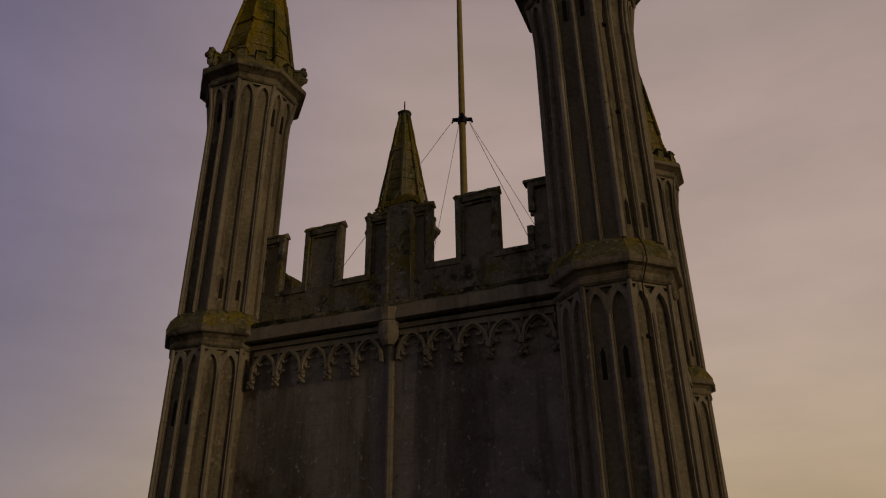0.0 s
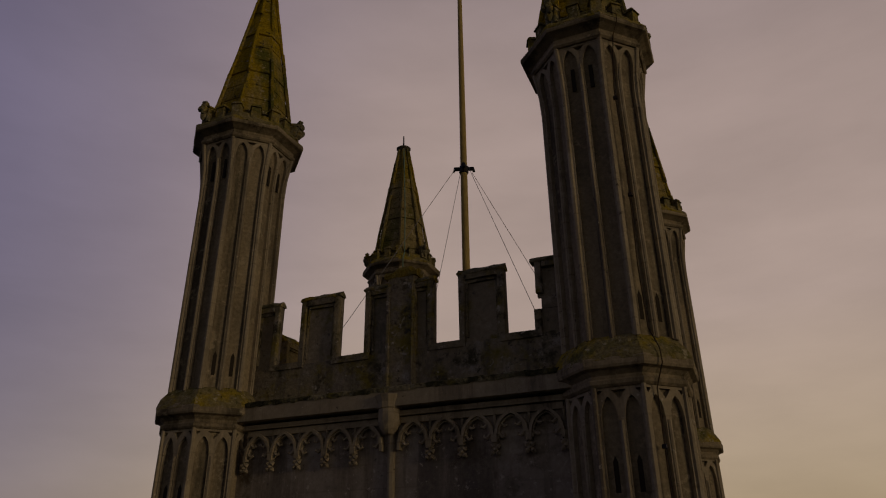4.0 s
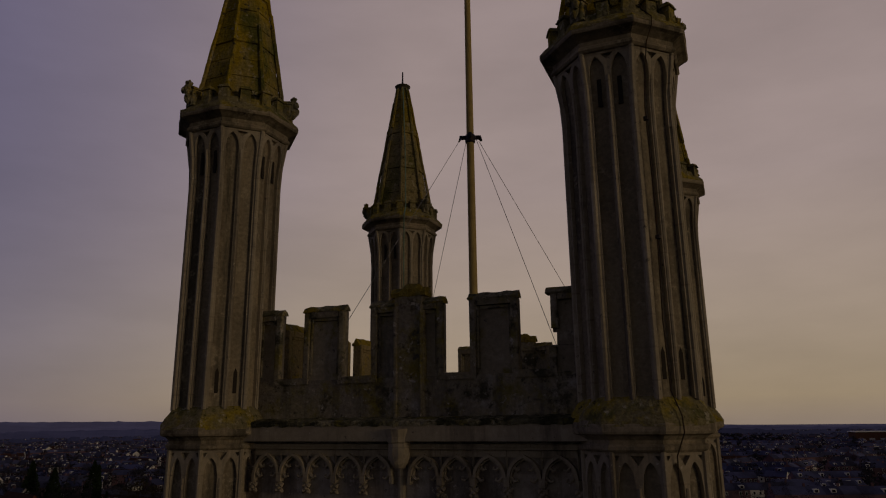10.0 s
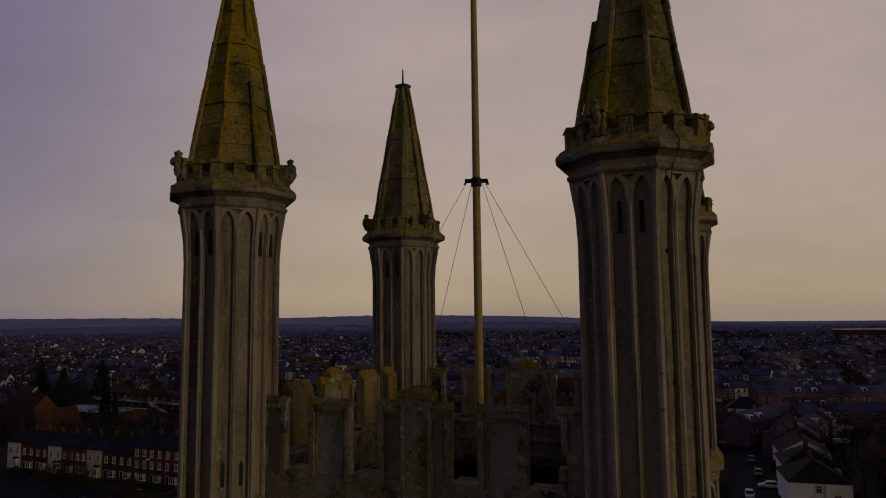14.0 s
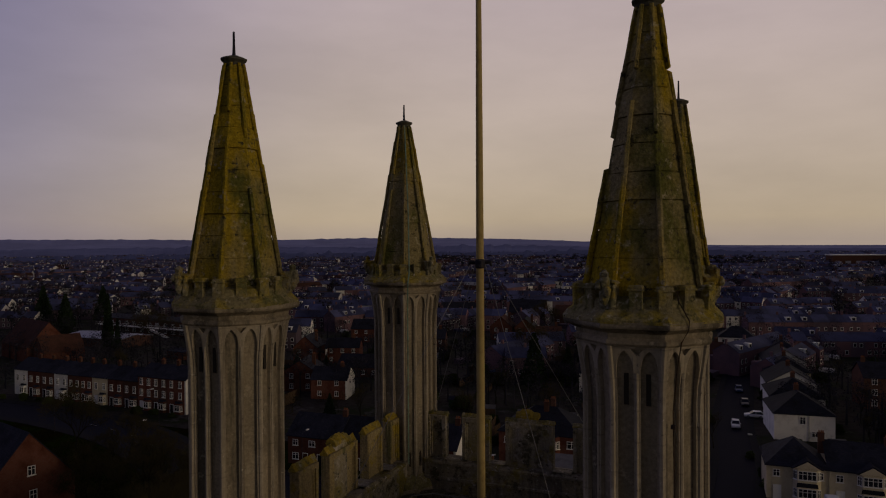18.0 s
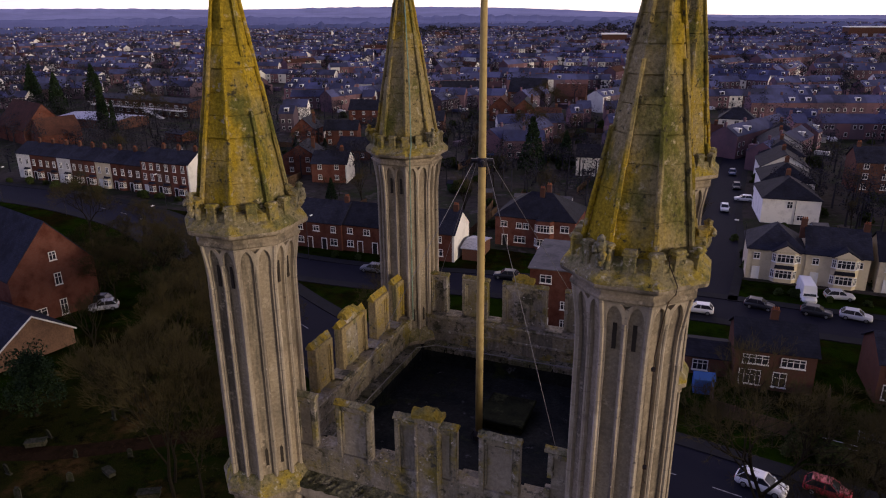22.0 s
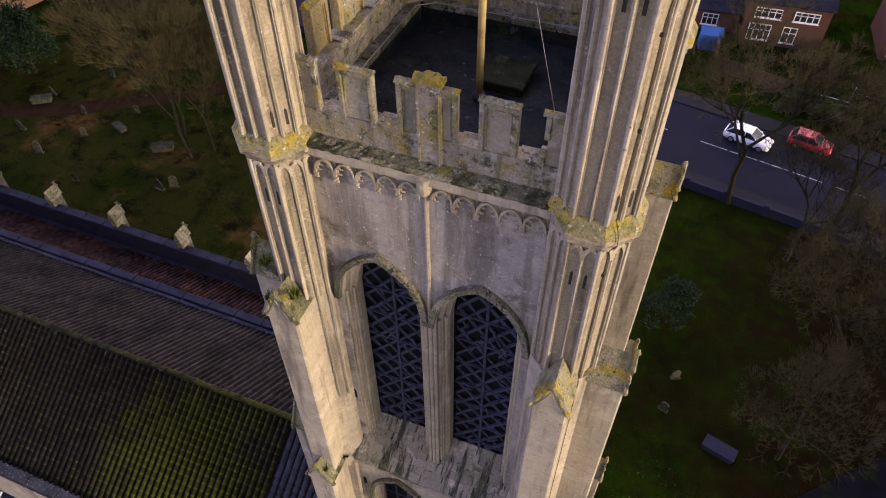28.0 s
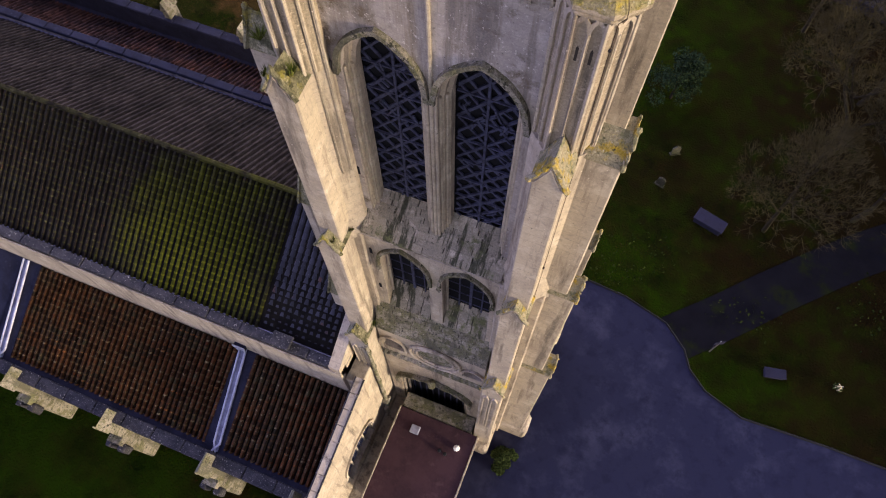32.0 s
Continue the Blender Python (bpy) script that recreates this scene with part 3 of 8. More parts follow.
def build_turret(cx, cy, seed, spin_slits, lean, tall):
    t = part("turret", TURRET_CORE, None, tower, "octagonal panelled limestone corner turret", Matrix.Translation((cx, cy, 0)))
    part("cornice_top", oct_slope([(0.945, 33.34, 0.006), (0.94, 33.40, 0.012), (0.89, 33.50, 0.014), (0.80, 33.62, 0.014), (0.74, 33.68, 0.01)], seed), LICHEN, t, "yellow lichen on the sloping cornice")
    part("crown_slope", oct_slope([(1.078, 38.51, 0.006), (1.07, 38.56, 0.016), (1.0, 38.63, 0.018), (0.93, 38.69, 0.014), (0.78, 38.74, 0.01)], seed + 1), LICHEN, t, "lichen-grown crown of the turret")
    for j in range(8):
        part("panel", UPPER_PANEL, None, t, m=spin(45 * j))
        part("panel", LOWER_PANEL, None, t, m=spin(45 * j))
        for me in UPPER_RIBS + LOWER_RIBS:
            part(me.name.split(".")[0], me, None, t, m=spin(45 * j))
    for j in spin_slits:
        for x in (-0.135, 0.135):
            part("slit_window", slit_plate(x, 0.690, 37.47, 37.86), SLIT_SHADE, t, m=spin(45 * j))
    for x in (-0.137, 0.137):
        part("slit_window", slit_plate(x, 0.661, 33.88, 34.20), SLIT_SHADE, t, m=spin(45))
        part("slit_window", slit_plate(x, 0.661, 31.84, 32.18), SLIT_SHADE, t)
    for j in range(8):
        part("crown_block", CROWN_BLOCK, None, t, m=spin(45 * j) @ pose(0, -0.815, 38.70))
        part("corner_block", CORNER_BLOCK if (j * 3 + seed) % 8 < 3 else CROWN_BLOCK, None, t, m=spin(45 * j + 22.5) @ pose(0, -0.87, 38.69))
    part("crown_wall", CROWN_WALL, None, t)
    up = Matrix.Translation((0, 0, 38.6)) @ Matrix(((1, 0, lean[0] / 4, 0), (0, 1, lean[1] / 4, 0), (0, 0, tall, 0), (0, 0, 0, 1))) @ Matrix.Translation((0, 0, -38.6))
    part("spire", spire_mesh(seed).move(up), SPIRE, t, "tapering stone spire with ochre lichen")
    for j in range(8):
        part("rib", spire_rib(seed * 8 + j).move(up @ spin(45 * j)), SPIRE, t)
    top = Matrix.Translation((lean[0], lean[1], 4.0 * (tall - 1)))
    part("cap", CAP, None, t, "dark weathered cap", m=top @ spin(40 * seed))
    part("rod", ROD, None, t, "short iron finial rod", m=top)
    return t


for (cx, cy), seed, lean, tall in (((-3.30, -3.44), 11, (0.02, 0.0), 1.0), ((3.32, -3.33), 12, (0.07, 0.02), 1.03), ((-3.35, 3.36), 14, (0.0, 0.0), 1.0), ((3.27, 3.33), 17, (0.12, 0.03), 1.0)):
    build_turret(cx, cy, seed, (0, -2, 2, 4), lean, tall)

# solid core and the square piers below the turrets
part("tower_core", Build().box(-3.1, 3.1, -2.55, 3.1, -4.3, 32.6), DARK, tower)
for sx in (-1, 1):
    for sy in (-1, 1):
        part("corner_pier", Build().box(sx * A - 0.80, sx * A + 0.80, sy * A - 0.80, sy * A + 0.80, -4.3, 20.2, 0.06)
             .octagon([(1.05, 20.0), (0.98, 20.5), (0.80, 21.3), (0.80, 28.5), (0.772, 28.75)], sx * 3.32, sy * 3.37, 8), STONE, tower)


def wall_face():
    """One face of the tower between the turrets, from the belfry up, with two pointed openings."""
    b = Build()
    arch_plate(b, -2.74, 2.74, 20.0, 33.15, [(-1.27, 1.10, 20.0, 28.55, 1.72), (1.27, 1.10, 20.0, 28.55, 1.72)], -3.5, -3.36, 12)
    return b


def belfry_order(cx, k):
    hw, y0, y1 = ((0.98, -3.36, -3.18), (0.86, -3.18, -2.9))[k]
    return arch_plate(Build(), cx - 1.16, cx + 1.16, 20.0, 30.6, [(cx, hw, 20.0, 28.55, 1.72 - 0.12 * (k + 1))], y0, y1, 10)


def hood(cx):
    b = arch_strip(Build(), cx, 1.12, 28.45, 28.55, 1.74, 0.15, -3.66, -3.5, 12)
    return jitter(b, 0.008, 4)


def lattice(cx, hw, z0, z1, rise, y):
    """Pierced slate louvres: flat bars crossing slantwise with level rails and one upright."""
    bars, rnd = Build(), random.Random(int(cx * 10) + 70)
    def inside(x, z):
        u = (x - cx) / hw
        return abs(u) < 1 and z0 < z < z1 + rise * arch_height(u)
    step = 0.66
    for s in (-1, 1):
        k = z0 - 3
        while k < z1 + rise + 3:
            run = []
            off, lean = rnd.uniform(-0.06, 0.06), rnd.uniform(1.08, 1.22)
            for i in range(25):
                x = cx - hw + 2 * hw * i / 24
                z = k + off + s * (x - cx) * lean
                if inside(x, z):
                    run.append((x, z))
            if len(run) > 1:
                (xa, za), (xb, zb) = run[0], run[-1]
                w = rnd.uniform(0.05, 0.082)
                bars.prism([(xa, za - w), (xb, zb - w), (xb, zb + w), (xa, za + w)], y - 0.03 - 0.02 * (s > 0), y + 0.02)
            k += step
    z = z0 + 0.4
    while z < z1 + rise - 0.1:
        xs = [x for x in (cx - hw + 2 * hw * i / 40 for i in range(41)) if inside(x, z)]
        if xs:
            bars.box(min(xs), max(xs), y - 0.07, y, z - 0.028, z + 0.028)
        z += 1.04
    bars.box(cx - 0.035, cx + 0.035, y - 0.08, y, z0, z1 + rise - 0.03)
    for _ in range(26):
        x, z, a = cx + rnd.uniform(-0.7, 0.7) * hw, rnd.uniform(z0 + 0.3, z1), rnd.choice((-1, 1)) * rnd.uniform(0.5, 1.3)
        c, sn, ln = math.cos(a), math.sin(a), rnd.uniform(0.12, 0.24)
        bars.prism([(x - c * ln + sn * 0.03, z - sn * ln - c * 0.03), (x + c * ln + sn * 0.03, z + sn * ln - c * 0.03), (x + c * ln - sn * 0.03, z + sn * ln + c * 0.03), (x - c * ln - sn * 0.03, z - sn * ln + c * 0.03)], y - 0.085, y - 0.04)
    return bars


def frieze_arch():
    """Blind cusped arch in relief; it hangs under the cornice moulding."""
    b = Build()
    arch_strip(b, 0, 0.200, 32.58, 32.66, 0.285, 0.042, -3.60, -3.5, 9)
    arch_strip(b, 0, 0.176, 32.62, 32.66, 0.255, 0.022, -3.565, -3.5, 9)
    for s in (-1, 1):
        # curled cusps: a lower and an upper one on each side
        b.tube([(s * 0.185, -3.55, 32.70), (s * 0.125, -3.56, 32.645), (s * 0.085, -3.56, 32.66), (s * 0.095, -3.56, 32.695)], [0.028, 0.022, 0.020, 0.012], 6)
        b.tube([(s * 0.14, -3.55, 32.83), (s * 0.09, -3.56, 32.785), (s * 0.05, -3.56, 32.80), (s * 0.06, -3.56, 32.83)], [0.024, 0.019, 0.017, 0.010], 6)
        b.tube([(s * 0.236, -3.53, 32.97), (s * 0.236, -3.53, 32.80)], [0.022, 0.012], 5)
    b.prism([(-0.235, 33.04), (-0.235, 32.95), (-0.05, 32.95), (0.05, 32.95), (0.235, 32.95), (0.235, 33.04)], -3.55, -3.5)
    return b


def fleuron():
    """Four-petalled flower hanging where two arches meet."""
    b = Build().octagon([(0.012, 32.465), (0.034, 32.48), (0.034, 32.50), (0.012, 32.515)], 0, -3.565, 7)
    for k in range(4):
        a = radians(45 + 90 * k)
        c, d = math.cos(a), math.sin(a)
        b.tube([(0, -3.54, 32.49), (0.055 * c, -3.56, 32.49 + 0.055 * d), (0.095 * c, -3.545, 32.49 + 0.095 * d)], [0.018, 0.036, 0.012], 6)
    b.tube([(0, -3.535, 32.49), (0, -3.555, 32.68)], [0.022, 0.042], 6)
    return b


WALL_FACE = wall_face().mesh("wall", WALL_STONE)
ORDERS = [[belfry_order(cx, k).mesh("window_jamb", STONE) for k in (0, 1)] for cx in (-1.27, 1.27)]
JAMB_SHAFTS = [[Build().tube([(cx + x, y, 20.2), (cx + x, y, 28.55)], 0.05, 8).mesh("jamb_shaft", STONE) for x, y in ((-1.06, -3.40), (-0.94, -3.24), (0.94, -3.24), (1.06, -3.40))] for cx in (-1.27, 1.27)]
HOODS = [hood(cx).mesh("hood_mould", MOSSY) for cx in (-1.27, 1.27)]
LATTICES = [lattice(cx, 0.88, 20.6, 28.55, 1.5, -2.80).mesh("louvre", LOUVRE) for cx in (-1.27, 1.27)]
# Near-black sheets stand for the shade behind the louvres.
SHADE_BACKING = [Build().box(cx - 0.95, cx + 0.95, -2.74, -2.70, 20.0, 30.3).mesh("backing", DARK) for cx in (-1.27, 1.27)]
FRIEZE, FLEURON = frieze_arch().mesh("blind_arch", STONE), fleuron().mesh("fleuron", STONE)
CORNICE = Build().prism([(-2.76, 33.05), (2.76, 33.05), (2.76, 33.12), (-2.76, 33.12)], -3.6, -3.4).prism([(-2.76, 33.16), (2.76, 33.16), (2.76, 33.39), (-2.76, 33.39)], -3.745, -3.4).mesh("cornice", STONE)


def cornice_slope(seed):
    rnd = random.Random(seed)
    b = Build()
    rows = [(-3.755, 33.37), (-3.765, 33.43), (-3.70, 33.455), (-3.60, 33.465), (-3.50, 33.48), (-3.38, 33.50)]
    xs = [-2.68 + 5.36 * i / 80 for i in range(81)]
    b.rings([[(x, y + rnd.uniform(-0.008, 0.008), z + rnd.uniform(-0.014, 0.012)) for y, z in rows] for x in xs], cap=False, closed=False)
    return b


def merlon(x0, x1, top=35.2, sill=34.14):
    """A merlon with a sunk panel, a moulded frame and a coping; its foot stands on the parapet wall."""
    b = Build().box(x0, x1, -3.53, -3.45, sill - 0.1, top - 0.08, 0.015)
    f = Build()
    w = 0.10
    for xa in (x0, x1 - w):
        f.box(xa, xa + w, -3.60, -3.52, sill - 0.06, top - 0.07, 0.014)
        f.box(xa + (w if xa == x0 else -0.04), xa + (w + 0.04 if xa == x0 else 0.0), -3.565, -3.52, sill, top - 0.18, 0.010)
    f.box(x0 + w, x1 - w, -3.60, -3.52, top - 0.17, top - 0.07, 0.014)
    f.box(x0 + w + 0.04, x1 - w - 0.04, -3.565, -3.52, top - 0.22, top - 0.17, 0.010)
    return b, f


def coping(x0, x1, top, seed, peak=0.0):
    """Worn, ragged coping strip."""
    rnd = random.Random(seed)
    n = max(4, int((x1 - x0) / 0.09))
    prof = ((-3.61, -0.085), (-3.615, -0.055), (-3.57, -0.03 + peak * 0.3), (-3.52, -0.01 + peak), (-3.47, -0.03 + peak * 0.3), (-3.435, -0.055), (-3.435, -0.085))
    return Build().rings([[(x0 - 0.02 + (x1 - x0 + 0.04) * i / n, y + rnd.uniform(-0.008, 0.008), top + z + rnd.uniform(-0.012, 0.010)) for y, z in prof] for i in range(n + 1)])


def crenel_sill(x0, x1):
    b = Build().prism([(x0 - 0.10, 34.00), (x1 + 0.10, 34.00), (x1 + 0.09, 34.10), (x0 - 0.09, 34.10)], -3.60, -3.5)
    b.add([(x0, -3.58, 34.09), (x1, -3.58, 34.09), (x1, -3.2, 34.11), (x0, -3.2, 34.11)], [(0, 1, 2, 3)])
    b.box(x0, x1, -3.24, -3.18, 33.9, 34.10, 0.01)
    return b


MERLONS = ((-2.70, -2.19), (-1.76, -1.03), (-0.56, 0.62), (1.03, 1.75), (2.18, 2.70))
CRENELS = ((-2.19, -1.76), (-1.03, -0.56), (0.62, 1.03), (1.75, 2.18))
SETBACK = Matrix.Translation((0, 0.17, 0))


def parapet(turn, seed, heads=True):
    m = spin(turn) @ SETBACK
    p = part("parapet", Build().box(-2.76, 2.76, -3.575, -3.20, 33.2, 34.06), PARAPET_STONE, tower, "embattled stone parapet with sunk panels", m)
    for i, (x0, x1) in enumerate(MERLONS):
        b, f = merlon(x0, x1)
        if turn == 0 and i == 4:
            # broken edge: a bite out of its free side
            b = Build().box(x0, x1, -3.53, -3.45, 33.93, 34.42, 0.015).box(x0 + 0.10, x1, -3.53, -3.45, 34.42, 34.60).box(x0 + 0.04, x1, -3.53, -3.45, 34.60, 35.12, 0.015)
            f = Build().box(x0, x0 + 0.10, -3.60, -3.52, 34.08, 34.40, 0.012).box(x0 + 0.04, x0 + 0.14, -3.60, -3.52, 34.64, 35.13, 0.012).box(x0 + 0.14, x1, -3.60, -3.52, 35.03, 35.13, 0.012)
        if turn:
            f.join(Build().add([(x, -6.98 - y, z) for x, y, z in f.v], [q[::-1] for q in f.f]))
        part("merlon", jitter(b, 0.008, seed + i), PANEL_STONE if turn == 0 else OCHRE_STONE if turn == 270 else PARAPET_STONE, p)
        part("moulding", jitter(f, 0.007, seed + i), PARAPET_STONE if turn != 270 else OCHRE_STONE, p)
        part("coping", coping(x0, x1, 35.2, seed * 7 + i, 0.09 if turn == 270 else 0.03), COPING_STONE if turn == 0 else YELLOW_MOSS if turn == 270 else LICHEN, p, "lichen-topped coping")
    for i, (x0, x1) in enumerate(CRENELS):
        part("crenel_sill", jitter(crenel_sill(x0, x1), 0.006, seed + i), PARAPET_STONE, p)
    if turn:
        part("inner_string", jitter(Build().box(-2.7, 2.7, -3.22, -3.13, 33.97, 34.06, 0.02).box(-2.7, 2.7, -3.22, -3.16, 33.60, 33.66, 0.015), 0.01, seed), PARAPET_STONE, p, "worn string course inside the parapet")
    # raised middle pier with shafts
    c = Build().box(-0.17, 0.33, -3.62, -3.42, 33.4, 35.30, 0.03)
    for x in (-0.13, 0.29):
        c.tube([(x, -3.625, 33.4), (x, -3.625, 35.1)], 0.032, 6)
    part("middle_pier", jitter(c, 0.010, seed), PARAPET_STONE, p)
    top = Build()
    rnd = random.Random(seed)
    prof = ((-3.64, 35.24), (-3.65, 35.31), (-3.60, 35.36), (-3.53, 35.40), (-3.45, 35.37), (-3.40, 35.31), (-3.40, 35.24))
    top.rings([[(-0.20 + 0.56 * i / 8, y + rnd.uniform(-0.010, 0.010), z + (0.045 if 2 < i < 7 else -0.01) * (z > 35.3) + rnd.uniform(-0.014, 0.012)) for y, z in prof] for i in range(9)])
    part("pier_top", top, YELLOW_MOSS, p, "ragged yellow moss on the pier")
    return p


def tower_side(turn, seed, full):
    m = spin(turn)
    w = part("wall", WALL_FACE, None, tower, "tall belfry wall with paired pointed openings", m)
    for k in (0, 1):
        for me in ORDERS[k]:
            part("window_jamb", me, None, w)
        for me in JAMB_SHAFTS[k]:
            part("jamb_shaft", me, None, w)
        part("hood_mould", HOODS[k], None, w)
        part("louvre", LATTICES[k], None, w, "dark pierced slate louvre")
        part("backing", SHADE_BACKING[k], None, w)
    part("shaft", Build().tube([(0.02, -3.52, 20.5), (0.02, -3.52, 33.0)], 0.058, 8).tube([(-0.1, -3.52, 20.5), (-0.1, -3.52, 28.7)], 0.05, 6)
         .tube([(0.14, -3.52, 20.5), (0.14, -3.52, 28.7)], 0.05, 6), STONE, w)
    part("cornice", CORNICE, None, w)
    part("cornice_moss", cornice_slope(seed), LEDGE_MOSS, w, "mossy broken top of the cornice")
    if full:
        for side in (-1, 1):
            for i in range(5):
                x = side * (0.36 + 0.475 * i) + 0.02
                part("blind_arch", FRIEZE, None, w, m=Matrix.Translation((x, 0, 0)))
                part("fleuron", FLEURON, None, w, m=Matrix.Translation((x + 0.24 * side, 0, 0)))
    parapet(turn, seed)


for turn, seed in ((0, 21), (90, 22), (180, 23), (270, 24)):
    tower_side(turn, seed, turn in (0, 90))

# carved boss where the shaft meets the cornice
boss = jitter(Build().octagon([(0.06, 32.80), (0.12, 32.86), (0.155, 32.96), (0.16, 33.06), (0.15, 33.14), (0.175, 33.15), (0.18, 33.22), (0.21, 33.32), (0.12, 33.33)], 0.03, -3.64, 12), 0.008, 2)
part("carved_boss", boss, STONE, tower, "weathered carved stone boss")

# lower front: weathered sill, second tier of arches, second sill, portal wall
def sill_slabs(z0, z1, y0, y1, x0, x1, rows, cols, seed, parent, mat):
    rnd = random.Random(seed)
    for r in range(rows):
        shift = rnd.uniform(-0.3, 0.3)
        edges = [x0] + [x0 + (x1 - x0) * (c + shift * (0 < c < cols)) / cols for c in range(1, cols)] + [x1]
        for c in range(cols):
            ya, yb = y0 + (y1 - y0) * r / rows, y0 + (y1 - y0) * (r + 1) / rows
            za, zb = z0 + (z1 - z0) * r / rows, z0 + (z1 - z0) * (r + 1) / rows
            xa, xb, d, g = edges[c], edges[c + 1], rnd.uniform(0, 0.02), 0.017
            p = [(xa + g, ya, za + d), (xb - g, ya, za + d), (xb - g, yb - g, zb + d + 0.03), (xa + g, yb - g, zb + d + 0.03)]
            p += [(x, y, z - 0.14) for x, y, z in p]
            part("slab", jitter(Build().add(p, [(0, 3, 2, 1), (4, 5, 6, 7), (0, 1, 5, 4), (1, 2, 6, 5), (2, 3, 7, 6), (3, 0, 4, 7)]), 0.006, seed + 9 * r + c), mat, parent)


SILL_STONE = material("weathered_sill_stone", (0.215, 0.19, 0.145), 0.95, mottled=(
    ((0.20, 0.18, 0.14), 0.9, 0.44, 0.62, 8), ((0.38, 0.335, 0.27), 2.2, 0.54, 0.68, 8), ((0.045, 0.045, 0.030), 2.6, 0.505, 0.57, 9, (1.0, 0.14, 0.14)), ((0.10, 0.105, 0.05), 1.0, 0.56, 0.64, 9), ((0.05, 0.05, 0.035), 8, 0.59, 0.66, 8)),
    bump=0.8, bump_scale=18, relief=0.03, rand=0.16, grain=(24, 0.25))
front = part("lower_front", Build().box(-2.6, 2.6, -3.05, -2.6, -4.3, 20.6).box(-2.62, 2.62, -4.08, -3.0, 20.15, 20.5)
             .box(-2.62, 2.62, -4.05, -3.2, 11.2, 11.9), WALL_STONE, tower, "lower front of the tower with arched recesses")
sill_slabs(21.75, 20.5, -2.85, -4.12, -2.6, 2.6, 7, 5, 31, front, SILL_STONE)
TIER = (-1.12, 1.38)
tier = arch_plate(Build(), -2.72, 2.72, 13.0, 20.45, [(cx, 0.98, 13.0, 18.15, 1.68) for cx in TIER], -4.05, -3.30, 12)
part("arch_tier", tier, STONE, front)
for cx in TIER:
    part("hood_mould", jitter(arch_strip(Build(), cx, 1.0, 17.8, 18.15, 1.70, 0.13, -4.2, -4.05, 12), 0.008, 6), MOSSY, front)
    for sx in (-1, 1):
        part("label_stop", Build().tube([(cx + sx * 1.06, -4.12, 17.82), (cx + sx * 1.10, -4.16, 17.7), (cx + sx * 1.02, -4.2, 17.62), (cx + sx * 0.98, -4.16, 17.70)], [0.07, 0.075, 0.06, 0.03], 7), MOSSY, front)
    for sx in (-1, 1):
        part("jamb_shaft", Build().tube([(cx + sx * 0.93, -3.62, 14.0), (cx + sx * 0.93, -3.62, 18.15)], 0.06, 8), STONE, front)
    win = part("window", Build().box(cx - 0.98, cx + 0.98, -3.34, -3.30, 14.6, 19.8), DARK, front, "dark leaded window")
    for i in range(1, 4):
        part("glazing_bar", Build().box(cx - 0.98 + 0.49 * i - (0.06 if i == 2 else 0.025), cx - 0.98 + 0.49 * i + (0.06 if i == 2 else 0.025), -3.42, -3.34, 14.7, 19.6), LOUVRE, win)
    for i in range(5):
        part("glazing_bar", Build().box(cx - 0.98, cx + 0.98, -3.38, -3.345, 15.2 + 0.85 * i, 15.24 + 0.85 * i), LOUVRE, win)
    sill_slabs(14.95, 13.45, -3.30, -4.05, cx - 0.97, cx + 0.97, 3, 3, int(cx * 7) + 60, front, SILL_STONE)
for x, z, y in ((-2.42, 18.6, 4.05), (-2.36, 15.2, 4.05), (-2.56, 23.4, 3.5)):
    part("slit_window", slit_plate(x, y, z, z + 0.42, 0.06), DARK, front)
sill_slabs(13.5, 11.3, -4.0, -4.66, -2.75, 2.75, 6, 7, 37, front, MOSSY)
# portal: wall with a low arch, and above it a band of sunk lunettes and a moulded oval
part("portal_wall", arch_plate(Build(), -2.75, 2.75, -4.3, 7.55, [(0.0, 2.1, -4.3, 2.9, 1.8)], -4.6, -3.9, 14), STONE, front)
LUNETTES = ((-2.03, 0.60, 8.35, 9.35, 0.85), (2.16, 0.48, 8.35, 9.1, 0.75))
part("lunette_wall", arch_plate(Build(), -2.75, 2.75, 7.55, 11.45, LUNETTES, -4.6, -4.15, 10), STONE, front)
for cx, hw, zb, zs, rise in LUNETTES:
    part("lunette_back", Build().box(cx - hw, cx + hw, -4.15, -4.1, zb, zs + rise), LOUVRE, front, "dark sunk lunette")
    part("hood_mould", jitter(arch_strip(Build(), cx, hw + 0.03, zb, zs, rise, 0.12, -4.72, -4.6, 8), 0.01, 9), STONE, front)
oval = [(math.cos(2 * math.pi * i / 36), math.sin(2 * math.pi * i / 36)) for i in range(37)]
for r, y, w in ((1.0, -4.70, 0.085), (0.86, -4.66, 0.05), (0.74, -4.68, 0.06)):
    part("oval_moulding", jitter(Build().tube([(0.22 + 1.30 * r * a, y, 9.6 + 1.35 * r * b) for a, b in oval], w, 6), 0.006, 7), STONE, front, "moulded stone oval over the portal")
part("oval_panel", Build().prism([(0.22 + 0.9 * a, 9.6 + 0.95 * b) for a, b in oval[:-1]], -4.63, -4.6), MOSSY, front)
band = Build().rings([[(-2.7 + 5.4 * i / 40, y, z + 0.03 * math.sin(i * 2.3) * (z > 7.5)) for y, z in ((-4.6, 7.35), (-4.72, 7.42), (-4.80, 7.52), (-4.78, 7.62), (-4.6, 7.72))] for i in range(41)], cap=False, closed=False)
part("string_course", jitter(band, 0.015, 3), MOSSY, front, "worn string course above the portal")
hood_top = arch_strip(Build(), 0, 2.12, 2.2, 2.9, 1.85, 0.2, -4.88, -4.6, 18)
part("portal_hood", jitter(hood_top, 0.03, 12), MOSSY, front, "ragged carved hood over the portal")
